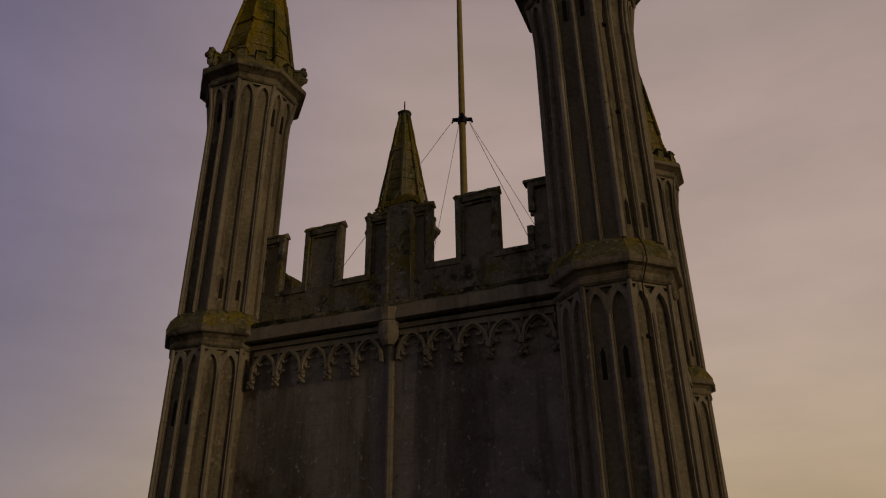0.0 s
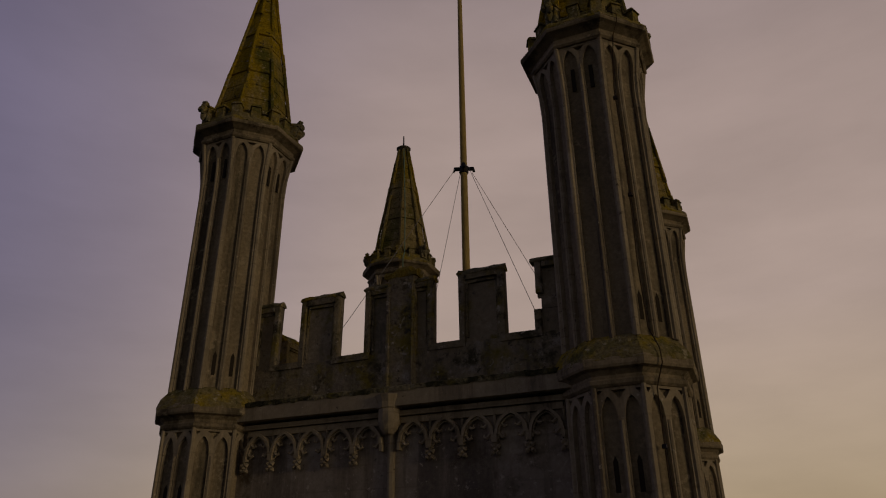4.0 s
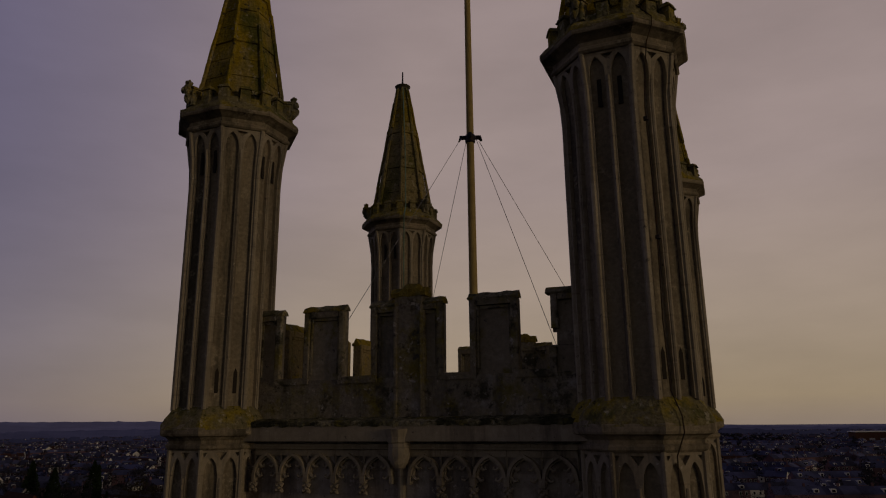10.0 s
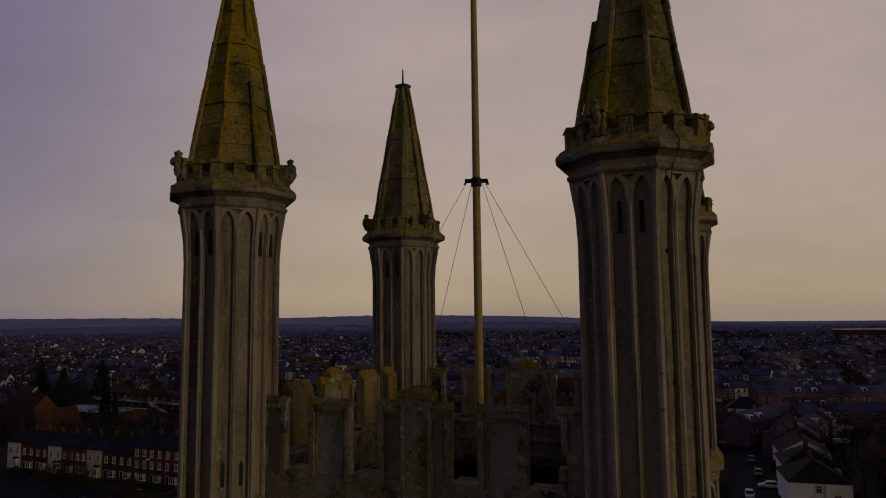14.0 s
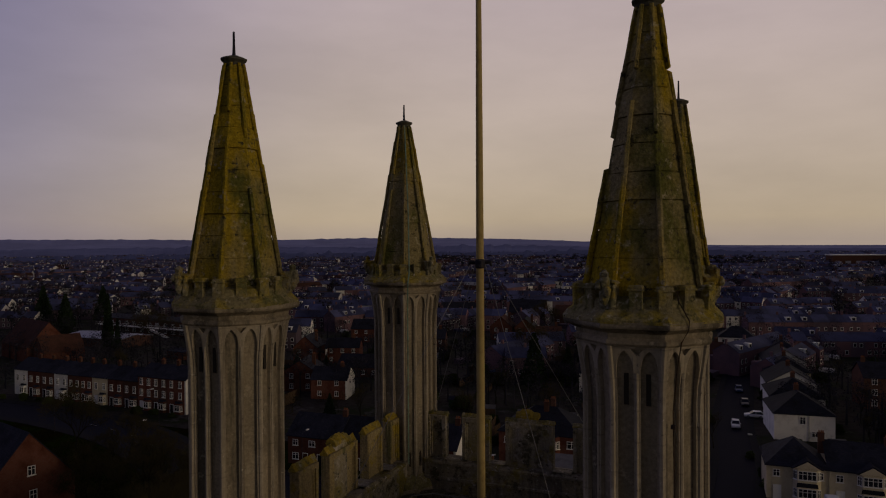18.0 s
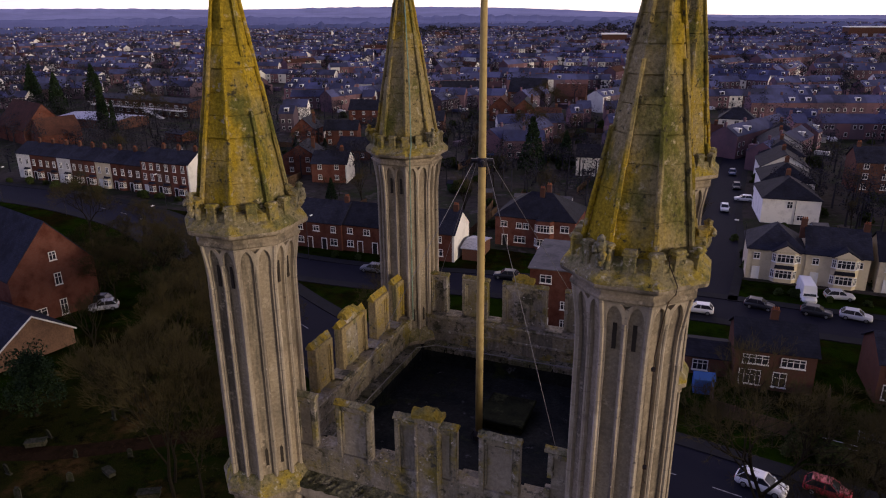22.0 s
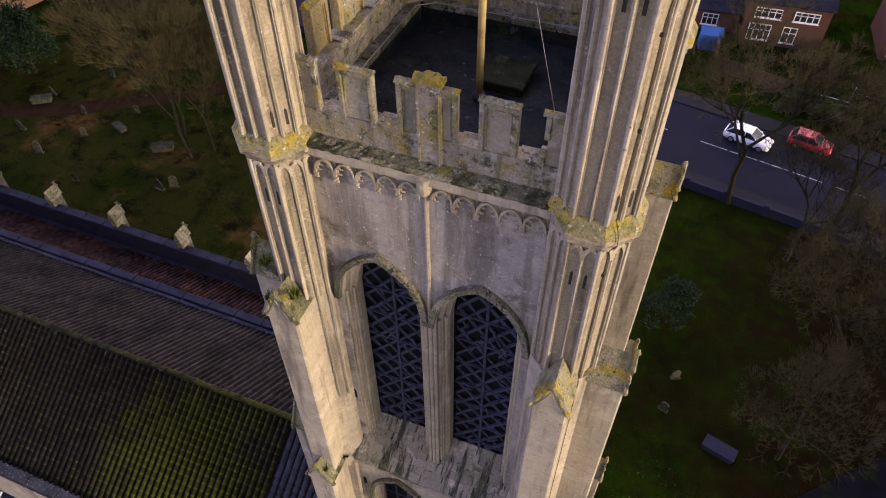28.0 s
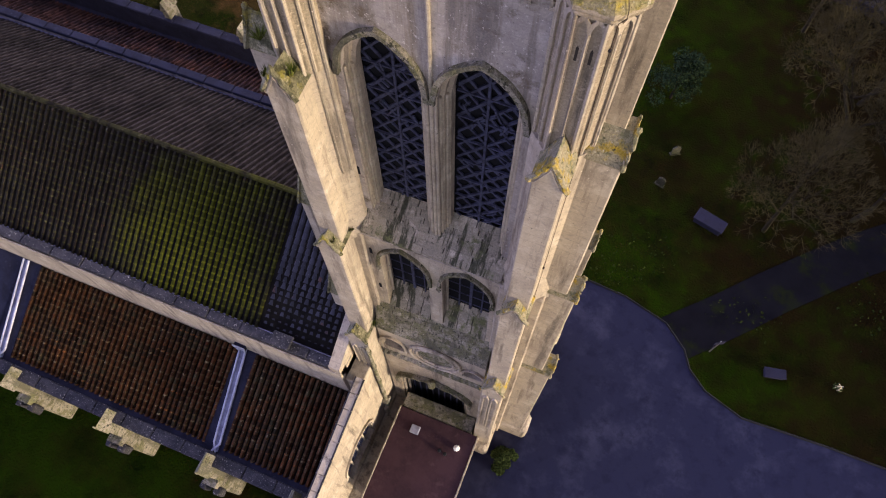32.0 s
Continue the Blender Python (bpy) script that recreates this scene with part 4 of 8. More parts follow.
part("carved_boss", jitter(Build().octagon([(0.05, 4.5), (0.22, 4.7), (0.28, 4.95), (0.2, 5.2), (0.06, 5.35)], 0, -4.85, 9), 0.04, 8), MOSSY, front)
for sx in (-1, 1):
    for k, x in enumerate((2.0, 1.84)):
        part("portal_shaft", Build().tube([(sx * x, -4.42 + 0.2 * k, -4.3), (sx * x, -4.42 + 0.2 * k, 2.9)], 0.085, 8), STONE, front)
part("portal_back", Build().box(-2.4, 2.4, -3.9, -3.85, -4.3, 6.5), WALL_STONE, front)
door = part("portal_door", Build().prism([(-1.75, -4.3), (1.75, -4.3), (1.75, 2.6), (1.2, 3.6), (0.0, 4.2), (-1.2, 3.6), (-1.75, 2.6)], -3.97, -3.9), DARK, front, "dark glazed screen in the portal")
for i in range(9):
    part("glazing_bar", Build().box(-1.6 + 0.4 * i - 0.04, -1.6 + 0.4 * i + 0.04, -4.05, -3.97, -4.3, 3.0), LOUVRE, door)
part("portal_ledge", Build().box(-1.8, 2.75, -5.6, -4.61, -4.3, -0.62, 0.05), MOSSY, front, "mossy ledge behind the porch roof")


# ---- buttresses ----
def gable_cap(hw, proj, ze, za):
    """Saddle roof of a buttress stage, ridge running outwards."""
    return Build().prism([(-hw - 0.04, ze - 0.05), (hw + 0.04, ze - 0.05), (hw + 0.04, ze), (0, za), (-hw - 0.04, ze)], -proj + 0.05, -0.5)


def gable_face(hw, proj, ze, za):
    """Upright triangle in front of the saddle roof, with a raised inner moulding."""
    b = Build().prism([(-hw, ze - 0.1), (hw, ze - 0.1), (hw, ze), (0, za - 0.02), (-hw, ze)], -proj, -proj + 0.05)
    k = (za - ze) / hw
    for s in (-1, 1):
        p = [(s * (hw - 0.12), ze), (s * (hw - 0.08), ze), (0, za - 0.08 * k), (0, za - 0.12 * k - 0.02)]
        b.prism(p if s < 0 else list(reversed(p)), -proj - 0.025, -proj)
    return b


def gable_coping(hw, proj, ze, za, seed):
    b, rnd = Build(), random.Random(seed)
    for s in (-1, 1):
        p, q = Vector((s * (hw + 0.07), -proj + 0.02, ze - 0.03)), Vector((0, -proj + 0.02, za + 0.03))
        pts = [p.lerp(q, i / 7) + Vector((0, rnd.uniform(-0.012, 0.012), rnd.uniform(-0.015, 0.02))) for i in range(8)]
        b.tube(pts, [0.066 + rnd.uniform(-0.012, 0.016) for _ in pts], 6)
    b.octagon([(0.06, za - 0.02), (0.085, za + 0.05), (0.06, za + 0.13), (0.02, za + 0.17)], 0, -proj + 0.02, 6)
    return jitter(b, 0.012, int(za * 10))


def buttress(cx, cy, turn, seed):
    m = Matrix.Translation((cx, cy, 0)) @ spin(turn)
    mossy = cx < 0 and cy < 0
    bt = part("buttress", Build().box(-0.62, 0.62, -2.55, -0.4, -4.3, -2.3, 0.18), STONE, tower, "stepped buttress with gabled offsets", m)
    for hw, pr, za, zb in ((0.40, 1.43, 20.0, 28.66), (0.44, 1.76, 11.0, 20.45), (0.50, 2.16, -2.6, 11.25)):
        part("stage", Build().box(-hw, hw, -pr, -0.4, za, zb, 0.04), STONE, bt)
    for hw, proj, ze, za in ((0.40, 1.47, 28.64, 29.52), (0.44, 1.80, 20.42, 21.35), (0.50, 2.20, 11.22, 12.4)):
        part("gable_roof", jitter(gable_cap(hw, proj, ze, za), 0.012, seed), LEDGE_MOSS if mossy else COPING_STONE, bt, "lichen-covered gable of a buttress")
        part("gable_face", gable_face(hw, proj, ze, za), STONE, bt)
        part("gable_coping", gable_coping(hw, proj, ze, za, seed + int(za)), LEDGE_MOSS if mossy else COPING_STONE, bt, "lumpy lichened coping")
    if turn == 0:
        for x in (-0.2, 0.2):
            part("blind_lancet", arch_strip(Build(), x, 0.11, 3.0, 9.6, 0.5, 0.05, -2.24, -2.16, 5), STONE, bt)
    return bt


for cx, cy, turns in ((A, -A, (0, 90)), (-A, -A, (0, 270)), (A, A, (90, 180)), (-A, A, (270, 180))):
    for t in turns:
        buttress(cx, cy, t, int(cx * 3 + cy + t))

shaft = Build().tube([(-2.86, -5.60, -0.4), (-2.86, -5.60, 5.0), (-2.86, -5.60, 10.9)], 0.10, 8)
for z in (1.2, 4.1, 7.0, 9.6):
    shaft.octagon([(0.11, z), (0.16, z + 0.06), (0.16, z + 0.2), (0.11, z + 0.26)], -2.86, -5.60, 8)
shaft.box(-3.1, -2.62, -5.85, -5.35, -1.2, -0.4, 0.06)
part("angle_shaft", jitter(shaft, 0.012, 4), MOSSY, tower, "dark ringed shaft on a buttress corner")

# ---- tower roof ----
part("roof_deck", Build().box(-3.0, 3.0, -3.0, 3.0, 32.55, 32.75), DECK, tower, "black asphalt roof deck, damp")
ledge = part("inner_ledge", Build().box(-3.22, 3.22, -3.22, -2.76, 32.5, 33.2).box(-3.22, 3.22, 2.76, 3.22, 32.5, 33.2).box(-3.22, -2.76, -2.76, 2.76, 32.5, 33.2).box(2.76, 3.22, -2.76, 2.76, 32.5, 33.2), DECK, tower, "black asphalt upstand under a mossy stone ledge")
for turn in (0, 90, 180, 270):
    for i in range(9):
        part("ledge_stone", jitter(Build().box(-2.7 + 0.6 * i, -2.11 + 0.6 * i, -3.22, -2.74, 33.12, 33.28 + 0.03 * math.sin(i * 2.1 + turn), 0.03), 0.014, turn + i), MOSSY, ledge, m=spin(turn))
# Thin grey cable running along the inner ledge.
part("lead_flashing", Build().tube([(-2.72, -2.4, 33.33), (-2.70, 2.3, 33.36), (-2.3, 2.66, 33.34), (2.6, 2.7, 33.36)], 0.014, 5), WIRE, tower)
hatch = thing("roof_hatch", "low dark boarded hatch on the tower roof", "hatch", at=CHURCH @ pose(0.30, 0.80, 32.74) @ Matrix.Scale(0.88, 4))
part("body", Build().box(-0.55, 0.55, -0.62, 0.62, 0, 0.26, 0.02), HATCH_MOSS, hatch)
part("lid", jitter(Build().box(-0.62, 0.62, -0.7, 0.7, 0.26, 0.33, 0.02), 0.012, 2), HATCH_MOSS, hatch)

pole = thing("flagpole", "ochre painted wooden flagpole with steel guy wires", "flagpole", at=CHURCH)
PX, PY = -0.085, -0.14
part("mast", Build().tube([(PX, PY, 32.74), (PX, PY, 36), (PX, PY, 39.1), (PX, PY, 42), (PX, PY, 45.0)], [0.082, 0.082, 0.076, 0.066, 0.05], 14), POLE, pole, smooth=True)
part("foot", Build().octagon([(0.16, 32.74), (0.16, 32.86), (0.11, 32.95)], PX, PY, 12), IRON, pole)
part("truck", Build().octagon([(0.03, 45.0), (0.10, 45.03), (0.11, 45.10), (0.04, 45.17)], PX, PY, 12), IRON, pole, "dark ball at the mast head")
collar = Build().octagon([(0.09, 39.0), (0.105, 39.02), (0.105, 39.16), (0.09, 39.18)], PX, PY, 12)
for a in (20, 110, 200, 290):
    c, s = math.cos(radians(a)), math.sin(radians(a))
    collar.tube([(PX + 0.09 * c, PY + 0.09 * s, 39.12), (PX + 0.2 * c, PY + 0.2 * s, 39.12), (PX + 0.23 * c, PY + 0.23 * s, 39.04)], [0.045, 0.05, 0.025], 6)
part("collar", collar, IRON, pole, "dark metal collar with lugs")
for ax, ay in ((-2.7, 2.3), (-2.65, -2.6), (2.6, 2.75), (2.4, -2.3)):
    d = Vector((ax - PX, ay - PY, 0)).normalized() * 0.2
    part("guy_wire", Build().tube([(PX + d.x, PY + d.y, 39.08), (ax, ay, 33.4)], 0.0055, 5), WIRE, pole)

# lightning conductor down the turrets
conductor = thing("lightning_conductor", "dark cable clipped down the tower corner", "cable", at=CHURCH)
pts = [(3.79, -4.00, 38.90), (3.81, -4.02, 38.78), (3.87, -4.08, 38.68), (3.94, -4.15, 38.56), (3.93, -4.14, 38.44), (3.845, -4.05, 38.28), (3.80, -4.00, 38.0), (3.74, -3.95, 37.4), (3.76, -3.94, 36.0), (3.73, -3.95, 34.6), (3.75, -3.95, 33.75),
       (3.86, -4.06, 33.45), (3.87, -4.07, 33.27), (3.76, -3.97, 33.0), (3.75, -3.95, 32.0), (3.78, -3.93, 29.6), (A + 0.44, -A - 0.86, 28.0), (A + 0.45, -A - 0.85, 12.5), (A + 0.55, -A - 0.85, 0.0)]
part("cable", Build().tube(pts, 0.0085, 5), RUST, conductor)
for x, y, z in ((3.74, -3.96, 37.2), (3.76, -3.95, 35.6), (3.75, -3.96, 32.3), (A + 0.44, -A - 0.86, 27.5), (A + 0.44, -A - 0.86, 23.0), (A + 0.45, -A - 0.85, 18.0)):
    part("clip", Build().box(x - 0.03, x + 0.03, y - 0.03, y + 0.03, z, z + 0.05, 0.01), IRON, conductor)
strip = thing("copper_strip", "pale green copper strip down a spire", "cable", at=CHURCH)
part("strip", Build().tube([(-A + 0.1, A - 0.15, 42.5), (-A + 0.40, A - 0.60, 40.2), (-A + 0.52, A - 0.83, 38.75), (-A + 0.55, A - 0.98, 38.5), (-A + 0.42, A - 0.72, 38.0), (-A + 0.42, A - 0.72, 34.0)], 0.018, 5), VERDIGRIS, strip)

# ferns and grass rooted on the buttress offsets
fern_mat = material("fern_leaves", (0.10, 0.12, 0.02), 0.9, island=0.5)
rnd = random.Random(41)
for fx, fy, fz, fr in ((-3.15, -4.45, 29.2, 0.26), (-3.70, -4.6, 29.0, 0.22), (-4.35, -3.75, 29.2, 0.30), (-4.55, -3.1, 29.1, 0.20), (-3.2, -5.0, 21.0, 0.22), (-2.95, -4.2, 20.6, 0.26), (-2.7, -4.75, 11.9, 0.2), (3.4, 3.9, 29.3, 0.2)):
    b = Build()
    for _ in range(70):
        a, q = rnd.uniform(0, 6.28), rnd.uniform(0.3, 1.0)
        c, sn = math.cos(a), math.sin(a)
        p = (fx + fr * 0.4 * c * q, fy + fr * 0.4 * sn * q, fz - 0.1)
        e = (fx + fr * c * q, fy + fr * sn * q, fz + fr * rnd.uniform(0.2, 0.9))
        w = 0.02
        b.add([(p[0] - w * sn, p[1] + w * c, p[2]), (p[0] + w * sn, p[1] - w * c, p[2]), e], [(0, 1, 2)])
    t = thing("fern_tuft", "small green fern rooted on a mossy buttress ledge", "fern", "ferns on the tower", at=CHURCH)
    part("fronds", b, fern_mat, t)


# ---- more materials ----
# Dark brown patch: leaf litter, with the shade under the trees put into it.
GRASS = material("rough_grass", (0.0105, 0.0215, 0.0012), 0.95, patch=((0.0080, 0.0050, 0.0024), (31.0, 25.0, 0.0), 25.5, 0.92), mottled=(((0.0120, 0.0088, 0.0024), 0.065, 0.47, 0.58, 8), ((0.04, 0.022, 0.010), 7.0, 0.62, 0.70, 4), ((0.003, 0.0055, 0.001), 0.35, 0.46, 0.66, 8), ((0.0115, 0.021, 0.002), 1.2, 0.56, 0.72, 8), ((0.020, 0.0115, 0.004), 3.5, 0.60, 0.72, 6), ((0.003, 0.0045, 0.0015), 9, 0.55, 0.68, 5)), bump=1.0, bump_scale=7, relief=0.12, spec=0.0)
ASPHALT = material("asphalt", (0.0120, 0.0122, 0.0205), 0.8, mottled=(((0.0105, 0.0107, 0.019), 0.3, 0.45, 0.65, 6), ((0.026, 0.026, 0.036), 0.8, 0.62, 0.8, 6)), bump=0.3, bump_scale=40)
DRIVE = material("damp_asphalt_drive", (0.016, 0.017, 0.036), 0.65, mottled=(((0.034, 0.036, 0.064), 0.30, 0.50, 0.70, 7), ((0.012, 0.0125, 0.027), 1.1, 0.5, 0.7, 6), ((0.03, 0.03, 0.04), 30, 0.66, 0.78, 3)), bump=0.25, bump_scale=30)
PAVING = material("concrete_paving", (0.020, 0.020, 0.023), 0.9, mottled=(((0.018, 0.0175, 0.018), 0.8, 0.45, 0.65, 6),), bump=0.3)
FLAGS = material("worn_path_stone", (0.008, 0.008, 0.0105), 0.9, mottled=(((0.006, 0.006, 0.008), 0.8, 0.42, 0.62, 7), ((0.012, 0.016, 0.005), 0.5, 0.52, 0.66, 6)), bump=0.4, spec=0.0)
EARTH = material("leaf_litter", (0.022, 0.013, 0.007), 0.95, mottled=(((0.012, 0.008, 0.004), 0.6, 0.45, 0.65, 6), ((0.036, 0.021, 0.010), 2.2, 0.56, 0.72, 6), ((0.075, 0.04, 0.018), 9, 0.62, 0.72, 4)), bump=0.9, bump_scale=8, spec=0.0)
BRICK = material("red_brick", (0.140, 0.060, 0.043), 0.9, mottled=(((0.08, 0.027, 0.018), 0.5, 0.45, 0.68, 6), ((0.12, 0.048, 0.034), 1.6, 0.55, 0.75, 5)), bump=0.2, rand=0.22, brick=((0.13, 0.05, 0.034), (0.12, 0.085, 0.07), 0.23, 0.08))
DARKBRICK = material("brown_brick", (0.085, 0.045, 0.036), 0.9, mottled=(((0.075, 0.038, 0.028), 0.5, 0.45, 0.68, 6),), bump=0.2, rand=0.2, brick=((0.10, 0.045, 0.03), (0.10, 0.08, 0.065), 0.23, 0.08))
TANBRICK = material("tan_brick", (0.20, 0.12, 0.075), 0.9, mottled=(((0.13, 0.08, 0.055), 0.6, 0.45, 0.68, 7),), bump=0.2, grain=(6, 0.2))
WHITE = material("white_render", (0.70, 0.68, 0.63), 0.85, mottled=(((0.54, 0.52, 0.48), 0.5, 0.48, 0.7, 6), ((0.46, 0.44, 0.40), 2.0, 0.6, 0.78, 6)), bump=0.15, rand=0.12)
CREAM = material("cream_render", (0.56, 0.49, 0.34), 0.85, mottled=(((0.42, 0.36, 0.25), 0.5, 0.48, 0.7, 6),), bump=0.15, rand=0.06)
SLATE = material("slate_roof", (0.026, 0.027, 0.040), 0.7, mottled=(((0.013, 0.013, 0.018), 0.4, 0.45, 0.66, 6), ((0.038, 0.037, 0.040), 1.8, 0.56, 0.74, 6)), bump=0.3, rand=0.25, brick=((0.021, 0.022, 0.032), (0.010, 0.010, 0.015), 0.30, 0.22))
CLAYROOF = material("brown_clay_roof", (0.09, 0.042, 0.030), 0.85, mottled=(((0.05, 0.027, 0.022), 0.4, 0.45, 0.66, 6),), bump=0.3, rand=0.25, brick=((0.075, 0.036, 0.026), (0.03, 0.016, 0.013), 0.25, 0.2))
WORN_PAINT = material("worn_road_paint", (0.30, 0.30, 0.30), 0.8, mottled=(((0.12, 0.12, 0.13), 3.0, 0.45, 0.62, 6),))
FELT_GREY = material("grey_roof_felt", (0.11, 0.105, 0.11), 0.9, mottled=(((0.07, 0.068, 0.07), 0.4, 0.45, 0.62, 7), ((0.16, 0.155, 0.15), 1.5, 0.58, 0.7, 7)), bump=0.2)
PAINT = material("white_paint", (0.72, 0.71, 0.68), 0.6, mottled=(((0.58, 0.56, 0.53), 1.2, 0.5, 0.75, 4),))
# Town walls and roofs with the blue haze of distance put into the colour.
HAZED_BRICK = material("distant_brick", (0.185, 0.106, 0.118), 0.9, mottled=(((0.085, 0.064, 0.082), 0.05, 0.42, 0.62, 6),), island=0.3)
HAZED_BROWN = material("distant_brown_brick", (0.145, 0.105, 0.13), 0.9, mottled=(((0.085, 0.065, 0.075), 0.05, 0.42, 0.62, 6),), island=0.3)
HAZED_SLATE = material("distant_slate", (0.080, 0.086, 0.175), 0.8, mottled=(((0.042, 0.044, 0.072), 0.05, 0.42, 0.62, 6),), island=0.4)
BLACKPAINT = material("black_paint", (0.02, 0.02, 0.022), 0.5)
CLAYPOT = material("terracotta", (0.22, 0.085, 0.04), 0.85, mottled=(((0.14, 0.05, 0.03), 4, 0.45, 0.7, 4),))
TIMBER = material("fence_timber", (0.10, 0.065, 0.04), 0.9, mottled=(((0.06, 0.042, 0.03), 2, 0.45, 0.7, 5),), bump=0.3, rand=0.2)
BARK = material("bark", (0.022, 0.019, 0.012), 0.95, mottled=(((0.020, 0.016, 0.011), 3, 0.45, 0.65, 6), ((0.04, 0.043, 0.017), 1.0, 0.55, 0.75, 5)), bump=0.8, bump_scale=14)
TWIG = material("twigs", (0.048, 0.040, 0.018), 0.95, rand=0.15)
NEEDLE = material("evergreen_needles", (0.018, 0.030, 0.014), 0.9, island=0.5)
SHRUB = material("shrub_leaves", (0.040, 0.055, 0.016), 0.9, island=0.5, rand=0.3)
TILE_NAVE = material("mossy_brown_tiles", (0.0115, 0.009, 0.007), 0.9, patch=((0.029, 0.032, 0.004), (-12.0, -3.7, 12.6), 4.6), mottled=(((0.014, 0.013, 0.010), 0.7, 0.48, 0.66, 6), ((0.06, 0.055, 0.04), 6.0, 0.62, 0.70, 4), ((0.06, 0.028, 0.015), 2.3, 0.62, 0.74, 4)), bump=0.5, island=0.30, rand=0.28)
TILE_AISLE = material("red_brown_tiles", (0.050, 0.021, 0.008), 0.9, mottled=(((0.024, 0.018, 0.012), 0.35, 0.42, 0.62, 6), ((0.042, 0.037, 0.018), 1.4, 0.54, 0.66, 7), ((0.085, 0.028, 0.010), 2.6, 0.58, 0.70, 5), ((0.16, 0.14, 0.085), 7.0, 0.62, 0.68, 4)), bump=0.5, island=0.5, rand=0.5)
TILE_GREY = material("grey_brown_tiles", (0.026, 0.0215, 0.020), 0.9, mottled=(((0.014, 0.012, 0.011), 0.4, 0.44, 0.62, 6), ((0.04, 0.031, 0.025), 1.8, 0.58, 0.72, 5)), bump=0.5, island=0.3, rand=0.25)
WET_SLATE = material("wet_slate", (0.015, 0.015, 0.021), 0.5, spec=0.2, mottled=(((0.012, 0.012, 0.016), 0.7, 0.45, 0.62, 7), ((0.05, 0.05, 0.062), 5, 0.61, 0.68, 6), ((0.05, 0.022, 0.014), 0.9, 0.60, 0.66, 5)), bump=0.4, rand=0.5)
TILE_NORTH = material("dark_brown_tiles", (0.036, 0.018, 0.014), 0.9, mottled=(((0.014, 0.010, 0.011), 0.4, 0.42, 0.60, 6), ((0.06, 0.022, 0.012), 1.2, 0.60, 0.70, 5)), bump=0.5, island=0.5, rand=0.3)
FELT = material("red_brown_felt", (0.066, 0.036, 0.040), 0.85, mottled=(((0.042, 0.024, 0.028), 0.5, 0.42, 0.62, 7), ((0.085, 0.048, 0.050), 1.6, 0.56, 0.72, 7)), bump=0.2)

BLUELEAD = material("dark_blue_lead", (0.020, 0.0205, 0.034), 0.6, mottled=(((0.012, 0.012, 0.019), 1.5, 0.42, 0.62, 7), ((0.042, 0.042, 0.058), 3.0, 0.58, 0.74, 7)), bump=0.4)
DULL_LEAD = material("dull_lead", (0.15, 0.155, 0.21), 0.6, mottled=(((0.08, 0.08, 0.11), 1.5, 0.42, 0.62, 7), ((0.22, 0.22, 0.27), 4.0, 0.58, 0.74, 7)), bump=0.4)

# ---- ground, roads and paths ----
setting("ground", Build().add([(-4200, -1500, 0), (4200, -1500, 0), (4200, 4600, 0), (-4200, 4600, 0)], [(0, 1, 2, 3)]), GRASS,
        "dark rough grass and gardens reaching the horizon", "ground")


def ribbon(pts, half, z):
    """A flat strip along a smooth line."""
    P = [Vector((x, y, 0)) for x, y in pts]
    fine = []
    for i in range(len(P) - 1):
        a, b, c, d = P[max(i - 1, 0)], P[i], P[i + 1], P[min(i + 2, len(P) - 1)]
        for k in range(8):
            t = k / 8
            fine.append(0.5 * ((2 * b) + (c - a) * t + (2 * a - 5 * b + 4 * c - d) * t * t + (3 * b - a - 3 * c + d) * t ** 3))
    fine.append(P[-1])
    L, R = [], []
    for i, p in enumerate(fine):
        d = (fine[min(i + 1, len(fine) - 1)] - fine[max(i - 1, 0)]).normalized()
        n = Vector((-d.y, d.x, 0))
        L.append(p + n * half), R.append(p - n * half)
    return fine, L, R


def road(name, pts, half, label, z=0.03, walks=2.0, dashes=True, mat=None):
    fine, L, R = ribbon(pts, half, z)
    b = Build()
    n = len(fine)
    b.add([(p.x, p.y, z) for p in R] + [(p.x, p.y, z) for p in L], [(i, i + 1, n + i + 1, n + i) for i in range(n - 1)])
    ob = setting(name, b, mat or ASPHALT, label, "road")
    if walks:
        _, L2, R2 = ribbon(pts, half + walks, z)
        for side, (inner, outer) in enumerate(((L, L2), (R, R2))):
            k, h = Build(), 0.13
            k.rings([[(a.x, a.y, 0), (a.x, a.y, h), (o.x, o.y, h), (o.x, o.y, 0)] for a, o in zip(inner, outer)], cap=False, closed=False)
            setting("pavement", k, PAVING, "grey concrete pavement with a raised kerb", "pavement")
    if dashes:
        for i in range(0, n - 2, 3):
            a, d = fine[i], (fine[i + 1] - fine[i])
            if a.length > 160:
                continue
            d = d.normalized()
            s = Vector((-d.y, d.x, 0)) * 0.06
            e = a + d * 2.6
            q = Build().add([tuple(a - s) , tuple(a + s), tuple(e + s), tuple(e - s)], [(0, 3, 2, 1)])
            q.v = [(x, y, z + 0.006) for x, y, _ in q.v]
            part("lane_dash", q, WORN_PAINT, ob)
    return ob


GARDEN = material("garden_ground", (0.040, 0.034, 0.030), 0.95, mottled=(((0.018, 0.026, 0.008), 0.06, 0.46, 0.58, 6), ((0.075, 0.065, 0.062), 0.12, 0.56, 0.64, 6), ((0.02, 0.016, 0.014), 0.5, 0.48, 0.66, 7)), bump=0.5, bump_scale=3)
setting("gardens", Build().add([(-900, 105, 0.012), (900, 105, 0.012), (900, 2000, 0.012), (-900, 2000, 0.012)], [(0, 1, 2, 3)]), GARDEN, "brown winter gardens and yards between the houses", "gardens")

